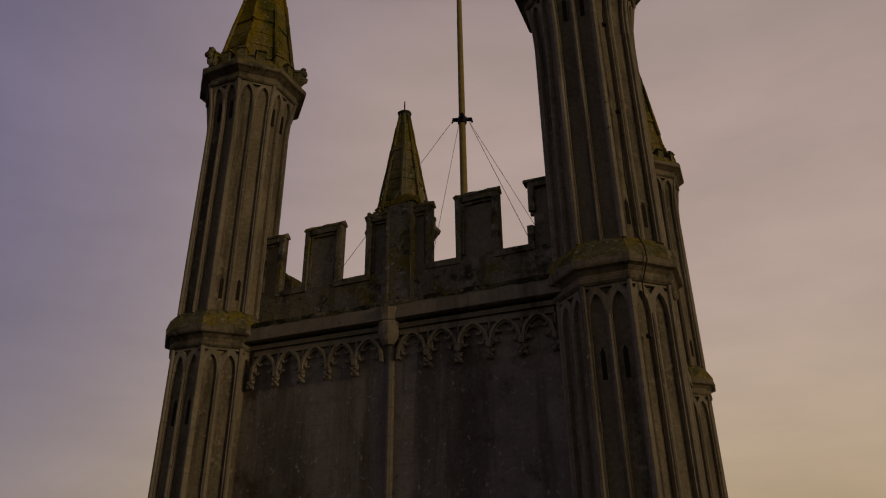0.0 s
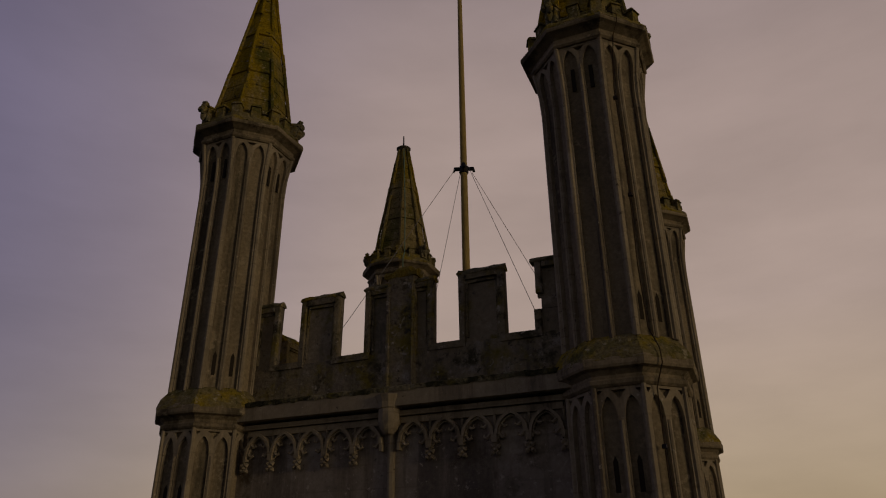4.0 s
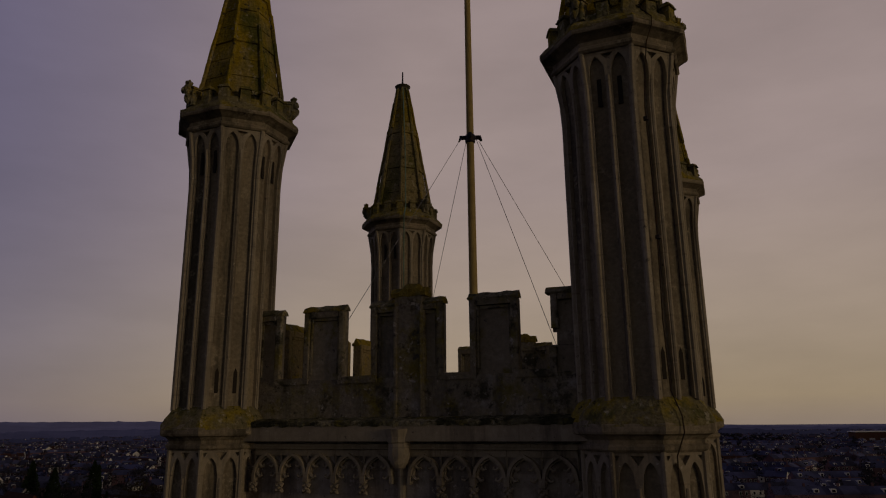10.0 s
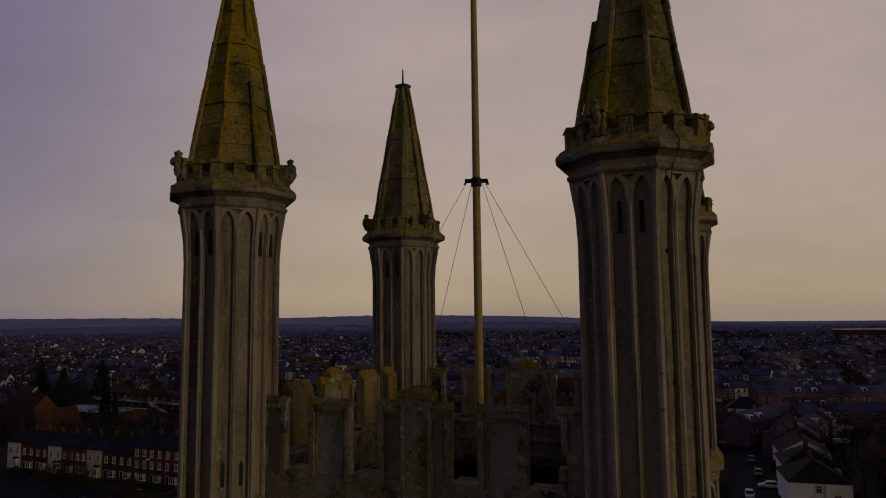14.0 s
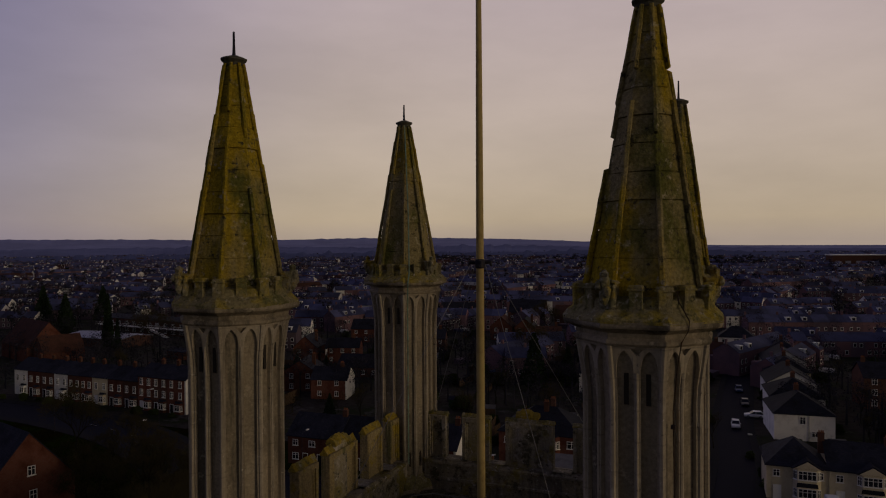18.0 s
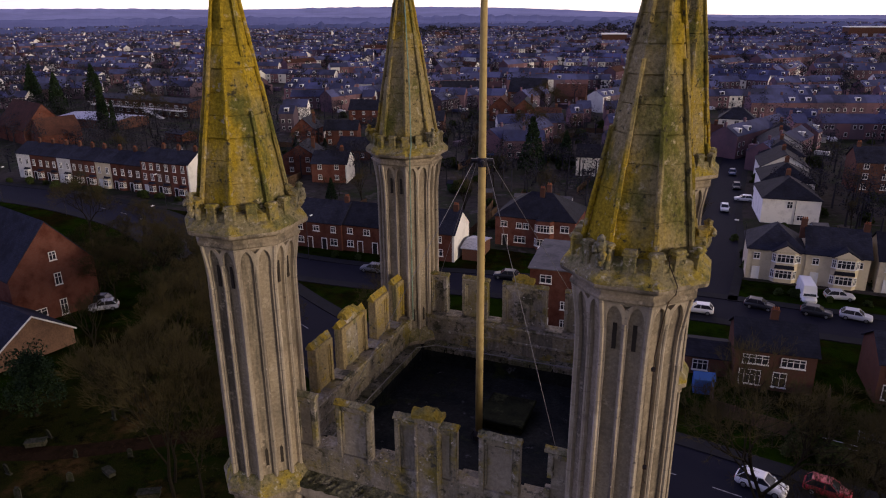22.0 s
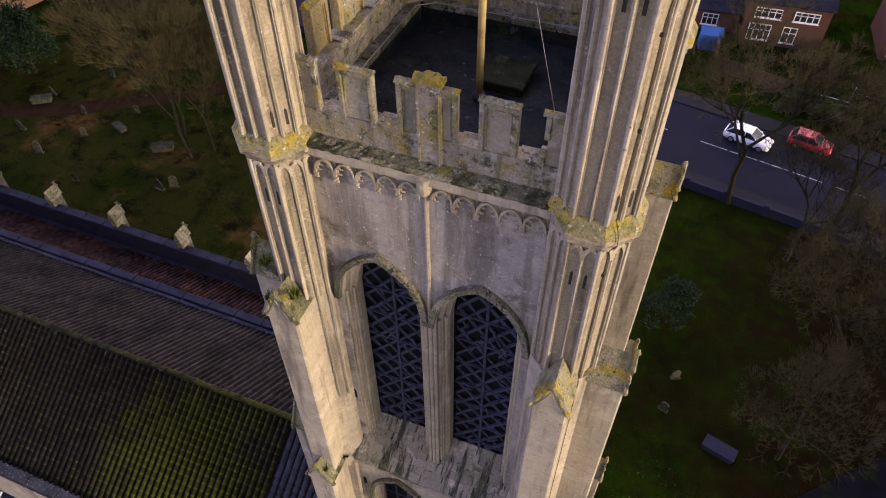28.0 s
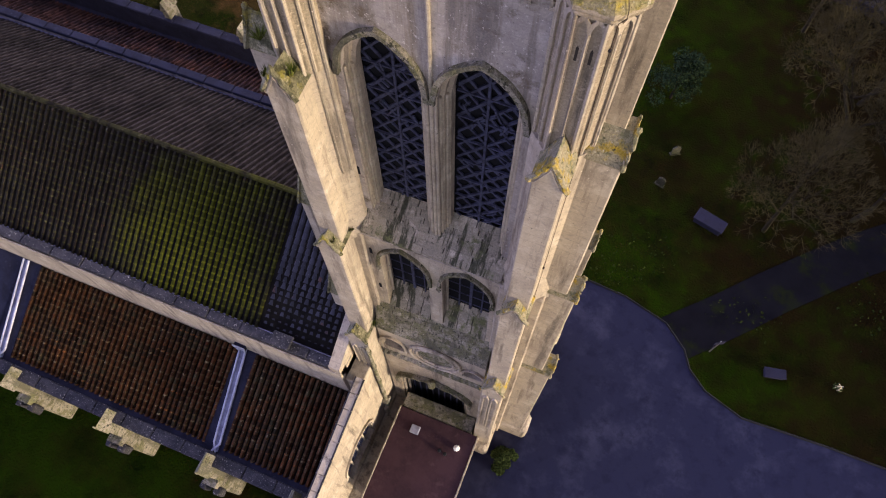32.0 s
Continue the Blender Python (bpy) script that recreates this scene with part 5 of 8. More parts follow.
MAIN_ROAD = ((120, 20), (60, 36), (26, 43.6), (15, 45.9), (6, 47.6), (-20, 53), (-47, 63), (-75, 79), (-103, 94), (-124, 100), (-150, 103), (-200, 103), (-300, 110))
road("main_road", MAIN_ROAD, 5.0, "dark asphalt road with white centre dashes", walks=2.2)
road("side_road", ((-86, 86), (-66, 84), (-48, 84.5), (-27, 88.5), (0, 91), (24, 91), (60, 92), (140, 97)), 3.8, "narrow asphalt street in front of the houses", z=0.036, dashes=False)
road("back_street", ((4.5, 95), (6, 120), (5.5, 150), (7, 190), (9, 250), (4, 330)), 3.0, "narrow street lined with parked cars", z=0.04, walks=1.4, dashes=False)

drive = Build()
edge = [(6.0, 7.6), (8.6, 7.4), (11.5, 6.6), (13.0, 5.3), (13.6, 4.2), (14.8, 3.2), (17.2, 2.4), (22.2, 2.6), (27, 2.6), (60, 4)]
n = len(edge)
drive.add([(x, y, 0.03) for x, y in edge] + [(x, -45.0, 0.03) for x, y in edge], [(i, n + i, n + i + 1, i + 1) for i in range(n - 1)])
drive.add([(-3, 7.6, 0.03), (6, 7.6, 0.03), (6, -45, 0.03), (-3, -45, 0.03)], [(0, 3, 2, 1)])
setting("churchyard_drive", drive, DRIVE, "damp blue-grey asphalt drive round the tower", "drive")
kerb = Build()
for (xa, ya), (xb, yb) in zip(edge, edge[1:]):
    kerb.tube([(xa, ya, 0.05), (xb, yb, 0.05)], 0.07, 4)
setting("drive_edging", kerb, PAVING, "thin concrete edging of the drive", "edging")
fine, L, R = ribbon([(12.2, 5.8), (15, 8.6), (18.4, 12.2), (24, 17.5), (36, 27)], 1.5, 0.02)
k = len(fine)
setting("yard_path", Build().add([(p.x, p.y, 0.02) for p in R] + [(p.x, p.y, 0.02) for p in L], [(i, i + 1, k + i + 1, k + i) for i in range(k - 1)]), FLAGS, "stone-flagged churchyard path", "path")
fine, L, R = ribbon([(-90, 18), (-62, 26), (-50, 32), (-36, 44), (-30, 58)], 1.2, 0.02)
k = len(fine)
setting("yard_track", Build().add([(p.x, p.y, 0.02) for p in R] + [(p.x, p.y, 0.02) for p in L], [(i, i + 1, k + i + 1, k + i) for i in range(k - 1)]), EARTH, "brown leaf-strewn churchyard track", "path")
LITTER = material("leafy_churchyard_ground", (0.0155, 0.0165, 0.0036), 0.95, spec=0.0, mottled=(((0.0075, 0.0130, 0.0015), 0.10, 0.47, 0.60, 8), ((0.050, 0.029, 0.010), 0.16, 0.53, 0.66, 8), ((0.005, 0.0055, 0.002), 0.5, 0.50, 0.64, 8), ((0.05, 0.030, 0.013), 6.0, 0.60, 0.70, 5)), bump=1.0, bump_scale=7, relief=0.1)
setting("churchyard_litter", Build().add([(-4, 12.2, 0.013), (-4, 39.5, 0.013), (-20, 44.5, 0.013), (-38, 48.5, 0.013), (-52, 55, 0.013), (-66, 58, 0.013), (-66, 12.2, 0.013)], [(0, 1, 2, 3, 4, 5, 6)]), LITTER, "leaf-strewn mossy ground of the churchyard", "ground")
# ---- church body ----
TOPSTONE = material("sooty_coping_stone", (0.046, 0.044, 0.048), 0.95, mottled=(((0.024, 0.024, 0.028), 1.5, 0.42, 0.60, 8), ((0.30, 0.285, 0.25), 11, 0.60, 0.65, 9), ((0.016, 0.016, 0.018), 9, 0.57, 0.65, 9)), bump=0.8, relief=0.04, grain=(24, 0.35))
nave = thing("church_nave", "long church nave with moss-grown tiled roofs and stone parapets", "church", at=CHURCH)
XE = -50.0


def tile_slope(parent, x0, x1, top, bottom, mat, near, skip=(), pitch=0.34, course=0.36, seed=1, name="tile", rise=1.0, tip=None):
    """Rows of single-lap tiles on a slope that runs along x; those past `near` are joined."""
    rnd = random.Random(seed)
    (yt, zt), (yb, zb) = top, bottom
    ln = math.hypot(yb - yt, zb - zt)
    n, cols = int(ln / course), int((x0 - x1) / pitch)
    uy, uz = (yb - yt) / ln, (zb - zt) / ln
    ny, nz = (-uz, uy) if uy > 0 else (uz, -uy)
    w, h = pitch * 0.5 - 0.045, course * 1.06
    tip = tip or mat
    def tile():
        # an arched tile with a worn lower end
        prof = [(-w, -0.04 * rise), (-w * 0.55, 0.11 * rise), (w * 0.4, 0.12 * rise), (w, -0.04 * rise)]
        return [(x, q * h * uy + (z + o) * ny, q * h * uz + (z + o) * nz) for q, o in ((0, 0.0), (0.74, 0.034), (1, 0.046)) for x, z in prof]
    faces = [(k + i, k + i + 1, k + i + 5, k + i + 4) for k in (0, 4) for i in range(3)] + [(8, 9, 10, 11)]
    if uy < 0:
        faces = [f[::-1] for f in faces]
    pick = [0, 0, 0, 1, 1, 1, 1]
    mesh = Build().add(tile(), faces).mesh(name, [mat, tip], pick=pick)
    rest, rest_pick = Build(), []
    for c in range(cols):
        x = x0 - (c + 0.5) * pitch
        if any(a < x < b for a, b in skip):
            continue
        for r in range(n):
            s = ln * r / n
            p = Vector((x + rnd.uniform(-0.008, 0.008), yt + s * uy, zt + s * uz + rnd.uniform(-0.008, 0.01)))
            if x > near:
                part(name, mesh, None, parent, m=Matrix.Translation(p))
            else:
                rest.add([(p.x + a, p.y + b, p.z + cc) for a, b, cc in tile()], faces)
                rest_pick += pick
    if rest.v:
        tagged(part(name + "_rest", rest, [mat, tip], parent, pick=rest_pick), kind="stuff")


TIP_MOSS = material("mossy_tile_end", (0.028, 0.027, 0.011), 0.95, mottled=(((0.012, 0.010, 0.007), 1.6, 0.44, 0.60, 7), ((0.075, 0.07, 0.035), 2.8, 0.56, 0.70, 6)), bump=0.6, patch=((0.062, 0.066, 0.006), (-12.0, -3.7, 12.6), 4.6, 0.9))
TIP_LICHEN = material("lichened_tile_end", (0.055, 0.036, 0.018), 0.95, mottled=(((0.05, 0.020, 0.008), 0.8, 0.46, 0.60, 7), ((0.13, 0.045, 0.012), 1.5, 0.56, 0.66, 6), ((0.17, 0.145, 0.085), 3.0, 0.57, 0.66, 6)), bump=0.6)
# Near-black bed that shows as dark gaps between the tiles.
TILE_BED = material("dark_roof_felt", (0.006, 0.0055, 0.005), 0.95, bump=0.2, mottled=(((0.010, 0.009, 0.008), 1.0, 0.45, 0.65, 4),))

part("wall", Build().box(XE, -4.0, -6.5, 6.5, -4.3, 7.6), STONE, nave, "limestone nave wall")
for s in (-1, 1):
    par = part("parapet", Build().box(XE, -4.0, s * 6.5 - 0.24, s * 6.5 + 0.24, 7.55, 8.3), WALL_STONE, nave, "weathered stone parapet")
    for i in range(24):
        part("coping", jitter(Build().box(-4.0 - 1.92 * (i + 1) + 0.01, -4.0 - 1.92 * i - 0.01, s * 6.5 - 0.27, s * 6.5 + 0.27, 8.28, 8.5 + 0.02 * math.sin(i * 1.7), 0.05), 0.008, 40 + s + i), TOPSTONE if s < 0 else BLUELEAD, par)
    part("parapet_face", Build().box(XE, -4.0, s * 6.5 - 0.36, s * 6.5 - 0.30, 4.4, 8.2) if s < 0 else Build().box(XE, -4.0, 6.30, 6.36, 4.4, 8.2), STONE if s < 0 else BLUELEAD, nave)
    part("roof_deck", Build().add([(XE, s * 6.3, 8.0), (-4.0, s * 6.3, 8.0), (-4.0, 0, 11.98), (XE, 0, 11.98)], [(0, 1, 2, 3)]), TILE_BED, nave)
part("gutter", Build().box(XE, -4.0, 5.5, 6.2, 8.0, 8.12), DULL_LEAD, nave, "dull lead parapet gutter")
part("angle_wall", Build().box(-4.0, -3.05, -6.7, -4.6, -4.3, 7.0, 0.05), STONE, nave)
part("gutter", Build().box(XE, -4.0, -6.2, -5.7, 8.0, 8.12), DULL_LEAD, nave, "dull lead parapet gutter")
part("west_gable", Build().add([(-4.0, -6.8, -4.3), (-4.0, 6.8, -4.3), (-4.0, 6.8, 8.9), (-4.0, 0, 12.8), (-4.0, -6.8, 8.9), (-4.6, -6.8, -4.3), (-4.6, 6.8, -4.3), (-4.6, 6.8, 8.9), (-4.6, 0, 12.8), (-4.6, -6.8, 8.9)],
     [(0, 1, 2, 3, 4), (9, 8, 7, 6, 5), (4, 3, 8, 9), (3, 2, 7, 8), (2, 1, 6, 7), (0, 4, 9, 5)]), STONE, nave)
ridge = Build()
for i in range(96):
    ridge.octagon([(0.15, 0), (0.15, 0.45)], sides=6).v[-12:]
    m = Matrix.Translation((-4.6 - 0.47 * i, 0, 12.06)) @ Matrix.Rotation(radians(-90), 4, "Y")
    ridge.v[-12:] = [tuple(m @ Vector(p)) for p in ridge.v[-12:]]
tagged(part("ridge_tiles", jitter(ridge, 0.01, 6), TIP_MOSS, nave), kind="stuff")
tile_slope(nave, -9.0, XE, (0, 12.0), (-6.1, 8.05), TILE_NAVE, -14.0, seed=3, tip=TIP_MOSS)
tile_slope(nave, -4.6, -9.0, (0, 12.0), (-6.1, 8.05), WET_SLATE, -9.0, seed=4, name="slate", pitch=0.36, course=0.34, rise=0.22)
tile_slope(nave, -4.6, XE, (0, 12.0), (6.0, 8.1), TILE_GREY, 0, seed=5, name="grey_tile")
part("chimney", Build().box(-7.8, -6.9, -6.75, -6.2, 8.2, 8.9, 0.08).box(-7.9, -6.8, -6.85, -6.1, 8.9, 9.0, 0.04), TOPSTONE, nave, "squat dark stack on the parapet")
part("vent_pipe", Build().tube([(-5.8, -3.2, 9.9), (-5.8, -3.2, 10.7)], 0.07, 8), PAINT, nave, "short white vent pipe")


def aisle(side):
    nm = thing("church_aisle", "lean-to church aisle with red-brown tiles and gabled buttresses", "church", at=CHURCH)
    s = side
    part("wall", Build().box(XE, -4.0, min(s * 12.55, s * 13.0), max(s * 12.55, s * 13.0), -4.3, 2.5), WALL_STONE, nm)
    par = part("parapet", Build().box(XE, -4.0, s * 12.75 - 0.3, s * 12.75 + 0.3, 2.4, 2.72 if s < 0 else 4.1), WALL_STONE if s < 0 else BLUELEAD, nm, "mossy parapet")
    for i in range(24):
        part("coping", jitter(Build().box(-4.0 - 1.92 * (i + 1) + 0.01, -4.0 - 1.92 * i - 0.01, s * 12.75 - 0.36, s * 12.75 + 0.36, 2.7 if s < 0 else 4.08, 2.95 if s < 0 else 4.25, 0.06), 0.01, 50 + s + i), TOPSTONE if s < 0 else BLUELEAD, par)
    part("roof_deck", Build().add([(XE, s * 6.5, 4.75), (-3.5, s * 6.5, 4.75), (-3.5, s * 12.6, 2.15), (XE, s * 12.6, 2.15)], [(0, 1, 2, 3)]), TILE_BED, nm)
    part("gutter", Build().box(XE, -4.0, min(s * 12.0, s * 12.45), max(s * 12.0, s * 12.45), 2.2, 2.46), BLUELEAD, nm)
    if s < 0:
        tile_slope(nm, -3.6, -24.3, (-6.9, 4.85), (-12.05, 2.45), TILE_AISLE, -11.2, skip=((-10.8, -9.75),), seed=8, tip=TIP_LICHEN)
        part("lead_flat", Build().add([(XE, -6.85, 4.90), (-25.3, -6.85, 4.90), (-25.3, -12.3, 2.5), (XE, -12.3, 2.5)], [(0, 3, 2, 1)]), BLUELEAD, nm, "dark lead flat")
        part("lead_upstand", Build().box(XE, -24.4, -6.86, -6.6, 4.88, 5.02, 0.03), LEAD, nm)
        for xg in (-10.4, -24.9):
            lead = Build()
            for e, w in ((-0.26, 0.06), (0.10, 0.075)):
                lead.tube([(xg + e, -6.9, 4.97), (xg + e + 0.22, -9.6, 3.75), (xg + e + 0.40, -11.9, 2.72), (xg + e + 0.43 + 0.6 * (e < 0) - 0.35, -12.35, 2.52)], w, 6)
            part("channel_floor", Build().add([(xg - 0.26, -6.9, 4.94), (xg + 0.10, -6.9, 4.94), (xg + 0.53, -12.3, 2.51), (xg + 0.17, -12.3, 2.51)], [(0, 3, 2, 1)]), DULL_LEAD, nm)
            part("channel_bed", Build().add([(xg - 0.62, -6.85, 4.88), (xg + 0.92, -6.85, 4.88), (xg + 0.92, -12.3, 2.44), (xg - 0.62, -12.3, 2.44)], [(0, 3, 2, 1)]), BLUELEAD, nm)
            part("lead_channel", lead, LEAD, nm, "lead drainage channel")
        hop = part("hopper", Build().prism([(-10.62, 4.9), (-10.28, 4.9), (-10.12, 5.75), (-10.78, 5.75)], -7.05, -6.75), BLUELEAD, nm, "lead rainwater hopper")
        for q in (((-10.8, -7.08, 5.78), (-10.1, -7.08, 5.78)), ((-10.8, -7.08, 5.78), (-10.6, -7.08, 4.9)), ((-10.1, -7.08, 5.78), (-10.3, -7.08, 4.9)), ((-10.74, -7.08, 5.4), (-10.16, -7.08, 5.4))):
            part("rim", Build().tube(q, 0.045, 6), LEAD, hop)
    else:
        tile_slope(nm, -4.4, XE, (6.95, 4.85), (12.05, 2.45), TILE_NORTH, 0, seed=9)
    xs = [-4.7, -10.0, -16.4, -22.8, -29.2, -35.6, -42.0] if s < 0 else [-9.0, -15.2, -21.4, -27.5, -33.6, -39.8, -46.0]
    top = 3.6 if s < 0 else 5.8
    for i, x in enumerate(xs):
        m = Matrix.Translation((x, s * 12.9, 0)) @ spin(0 if s < 0 else 180)
        hb = 0.38 if s < 0 else 0.27
        bt = part("buttress", Build().box(-hb, hb, -0.75, 0.3, -4.3, top - 0.9, 0.04).box(-0.40, 0.40, -1.15, 0.3, -4.3, 0.3, 0.12), MOSSY, nm, "stone buttress with a gabled head", m)
        cap = Build().prism([(-hb - 0.06, top - 0.9), (hb + 0.06, top - 0.9), (0, top)], -0.85, 0.35)
        cap.tube([(0, -0.8, top - 0.1), (0, -0.8, top + 0.25)], [0.07, 0.03], 6)
        if s > 0:
            cap.tube([(-0.30, -0.8, top - 0.05), (0.30, -0.8, top - 0.05)], [0.05, 0.05], 5)
        part("gable_head", jitter(cap, 0.012, i), MOSSY, bt)
        for sx in (-1, 1):
            part("shoulder", jitter(Build().box(min(sx * 0.24, sx * 0.66), max(sx * 0.24, sx * 0.66), -1.5, -1.02, -0.5, 0.42 + 0.1 * (sx > 0), 0.07), 0.03, i + 3 * sx), TOPSTONE, bt, "dark mossy shoulder stone")
        part("offset", Build().prism([(-0.47, 0.38), (0.47, 0.38), (0.40, 0.95), (-0.40, 0.95)], -1.2, -0.7), MOSSY, bt)
    return nm


south = aisle(-1)
aisle(1)
# west wall of the south aisle, raked coping and traceried window
RAKE = 0.22
west = arch_plate(Build(), 6.5, 13.0, -4.3, 7.6, [(9.0, 1.6, -1.8, 0.8, 1.4)], -3.4, -3.0, 10)
west.v = [(-6.4 - y, -x, min(z, 7.5 - (x - 6.5) * RAKE)) for x, y, z in west.v]
part("west_wall", west, STONE, south, "pale west wall of the aisle")
part("west_wall_back", Build().add([(-3.47, -6.5, -4.3), (-3.47, -13.0, -4.3), (-3.47, -13.0, 7.5 - 6.5 * RAKE), (-3.47, -6.5, 7.5), (-3.40, -6.5, -4.3), (-3.40, -13.0, -4.3), (-3.40, -13.0, 7.5 - 6.5 * RAKE), (-3.40, -6.5, 7.5)],
     [(3, 2, 1, 0), (4, 5, 6, 7), (1, 2, 6, 5), (0, 4, 7, 3), (2, 3, 7, 6)]), WALL_STONE, south)
for i in range(8):
    ya, yb = -6.5 - 0.82 * i, -6.5 - 0.82 * (i + 1)
    za, zb = 7.5 + RAKE * (ya + 6.5), 7.5 + RAKE * (yb + 6.5)
    cope = Build().add([(-3.42, ya, za), (-2.94, ya, za), (-2.94, yb + 0.02, zb), (-3.42, yb + 0.02, zb), (-3.36, ya, za + 0.14), (-3.0, ya, za + 0.10), (-3.0, yb + 0.02, zb + 0.10), (-3.36, yb + 0.02, zb + 0.14)],
             [(0, 1, 2, 3), (7, 6, 5, 4), (1, 0, 4, 5), (2, 1, 5, 6), (3, 2, 6, 7), (0, 3, 7, 4)])
    part("raked_coping", jitter(cope, 0.012, 3 + i), STONE, south)
    for x in (-3.40, -2.96):
        part("coping_roll", jitter(Build().tube([(x, ya, za + 0.09), (x, (ya + yb) / 2, (za + zb) / 2 + 0.09), (x, yb + 0.02, zb + 0.09)], 0.055, 6), 0.008, i), TOPSTONE, south)
part("window_glass", Build().box(-3.39, -3.36, -10.7, -7.3, -1.9, 2.3), GLASS, south)
for y in (-9.8, -9.0, -8.2):
    part("mullion", Build().box(-3.355, -3.20, y - 0.06, y + 0.06, -1.8, 2.1 if y == -9.0 else 1.8), STONE, south)
for y in (-10.2, -9.4, -8.6, -7.8):
    part("lead_came", Build().box(-3.35, -3.31, y - 0.025, y + 0.025, -1.8, 1.6), DULL_LEAD, south)
for z in (-1.3, -0.7, -0.1, 0.5, 1.1):
    part("transom", Build().box(-3.35, -3.29, -10.6, -7.4, z - 0.03, z + 0.03), DULL_LEAD, south)
hd = arch_strip(Build(), 9.0, 1.63, 0.2, 0.8, 1.43, 0.16, -2.88, -3.05, 10)
hd.v = [(y, -x, z) for x, y, z in hd.v]
part("hood_mould", hd, STONE, south)
corner = Build().box(-4.2, -2.8, -13.5, -12.6, -4.3, 3.2, 0.06).octagon([(0.75, 3.2), (0.62, 3.7), (0.05, 4.7)], -3.5, -13.05, 4, 45)
part("corner_pinnacle", jitter(corner, 0.02, 5), LICHEN, south, "squat mossy corner pinnacle")

porch = thing("porch", "flat-roofed porch with red-brown felt in front of the tower door", "porch", at=CHURCH)
part("wall", Build().box(-1.65, 2.95, -11.2, -5.62, -4.3, -0.75), STONE, porch)
# Added stone fill that shows pale in the dark gap beside the porch.
part("side_wall", Build().box(-3.0, -1.9, -12.2, -4.4, -4.3, -3.2, 0.05), STONE, porch, "added low stone fill in the gap beside the porch")
part("roof", Build().box(-1.8, 3.15, -11.4, -5.62, -0.75, -0.5, 0.03), FELT, porch, "flat red-brown felt roof")
part("roof_edge", Build().box(3.15, 3.25, -11.4, -5.62, -0.78, -0.42, 0.02), STONE, porch)
part("roof_edge", Build().box(-1.9, -1.8, -11.4, -5.62, -0.78, -0.42, 0.02), STONE, porch)
part("skylight", Build().box(-0.75, -0.2, -6.9, -6.4, -0.5, -0.3, 0.03), LEAD, porch, "small square rooflight")
# White conical cowl on the porch roof, not a lamp.
part("floodlight", Build().octagon([(0.16, -0.5), (0.2, -0.3), (0.05, -0.05)], 2.25, -6.75, 8), PAINT, porch, "white vent cowl")
for x, y in ((1.35, -7.25), (1.72, -7.32)):
    part("pot_vent", Build().octagon([(0.11, -0.5), (0.11, -0.25), (0.07, -0.2)], x, y, 8), BLACKPAINT, porch)


# ---- houses ----
WINDOWS = {}


def window_meshes(w, h):
    key = (round(w, 2), round(h, 2))
    if key not in WINDOWS:
        t, n = 0.09, max(2, round(w / 0.65))
        xs, zs = [-w / 2, -w / 2 + t], [0, t, h * 0.62, h * 0.62 + 0.06, h - t, h]
        for i in range(1, n):
            xs += [-w / 2 + w * i / n - 0.04, -w / 2 + w * i / n + 0.04]
        xs += [w / 2 - t, w / 2]
        f, k = Build(), len(xs)
        f.v = [(x, y, z) for y in (-0.06, 0.02) for z in zs for x in xs]
        solid = lambda i, j: 0 <= i < k - 1 and 0 <= j < 5 and (i % 2 == 0 or j % 2 == 0)
        at = lambda i, j, s: s * k * 6 + j * k + i
        for i in range(k - 1):
            for j in range(5):
                if not solid(i, j):
                    continue
                f.f.append((at(i, j, 0), at(i + 1, j, 0), at(i + 1, j + 1, 0), at(i, j + 1, 0)))
                for di, dj, a, c in ((-1, 0, (i, j + 1), (i, j)), (1, 0, (i + 1, j), (i + 1, j + 1)), (0, -1, (i, j), (i + 1, j)), (0, 1, (i + 1, j + 1), (i, j + 1))):
                    if not solid(i + di, j + dj):
                        f.f.append((at(*a, 0), at(*a, 1), at(*c, 1), at(*c, 0)))
        WINDOWS[key] = (f.mesh("window", PAINT), Build().box(-w / 2 + t, w / 2 - t, -0.02, -0.005, t, h - t).mesh("pane", GLASS),
                        Build().box(-w / 2 - 0.08, w / 2 + 0.08, -0.14, 0.02, -0.08, -0.002).mesh("sill", PAINT))
    return WINDOWS[key]


def gable_walls(w, d, e, r, along_x=True):
    if along_x:
        return Build().add([(0, 0, 0), (w, 0, 0), (w, 0, e), (0, 0, e), (0, d, 0), (w, d, 0), (w, d, e), (0, d, e), (0, d / 2, r), (w, d / 2, r)],
                           [(0, 1, 2, 3), (5, 4, 7, 6), (1, 5, 6, 9, 2), (4, 0, 3, 8, 7)])
    return Build().add([(0, 0, 0), (w, 0, 0), (w, 0, e), (0, 0, e), (0, d, 0), (w, d, 0), (w, d, e), (0, d, e), (w / 2, 0, r), (w / 2, d, r)],
                       [(0, 1, 2, 8, 3), (5, 4, 7, 9, 6), (1, 5, 6, 2), (4, 0, 3, 7)])


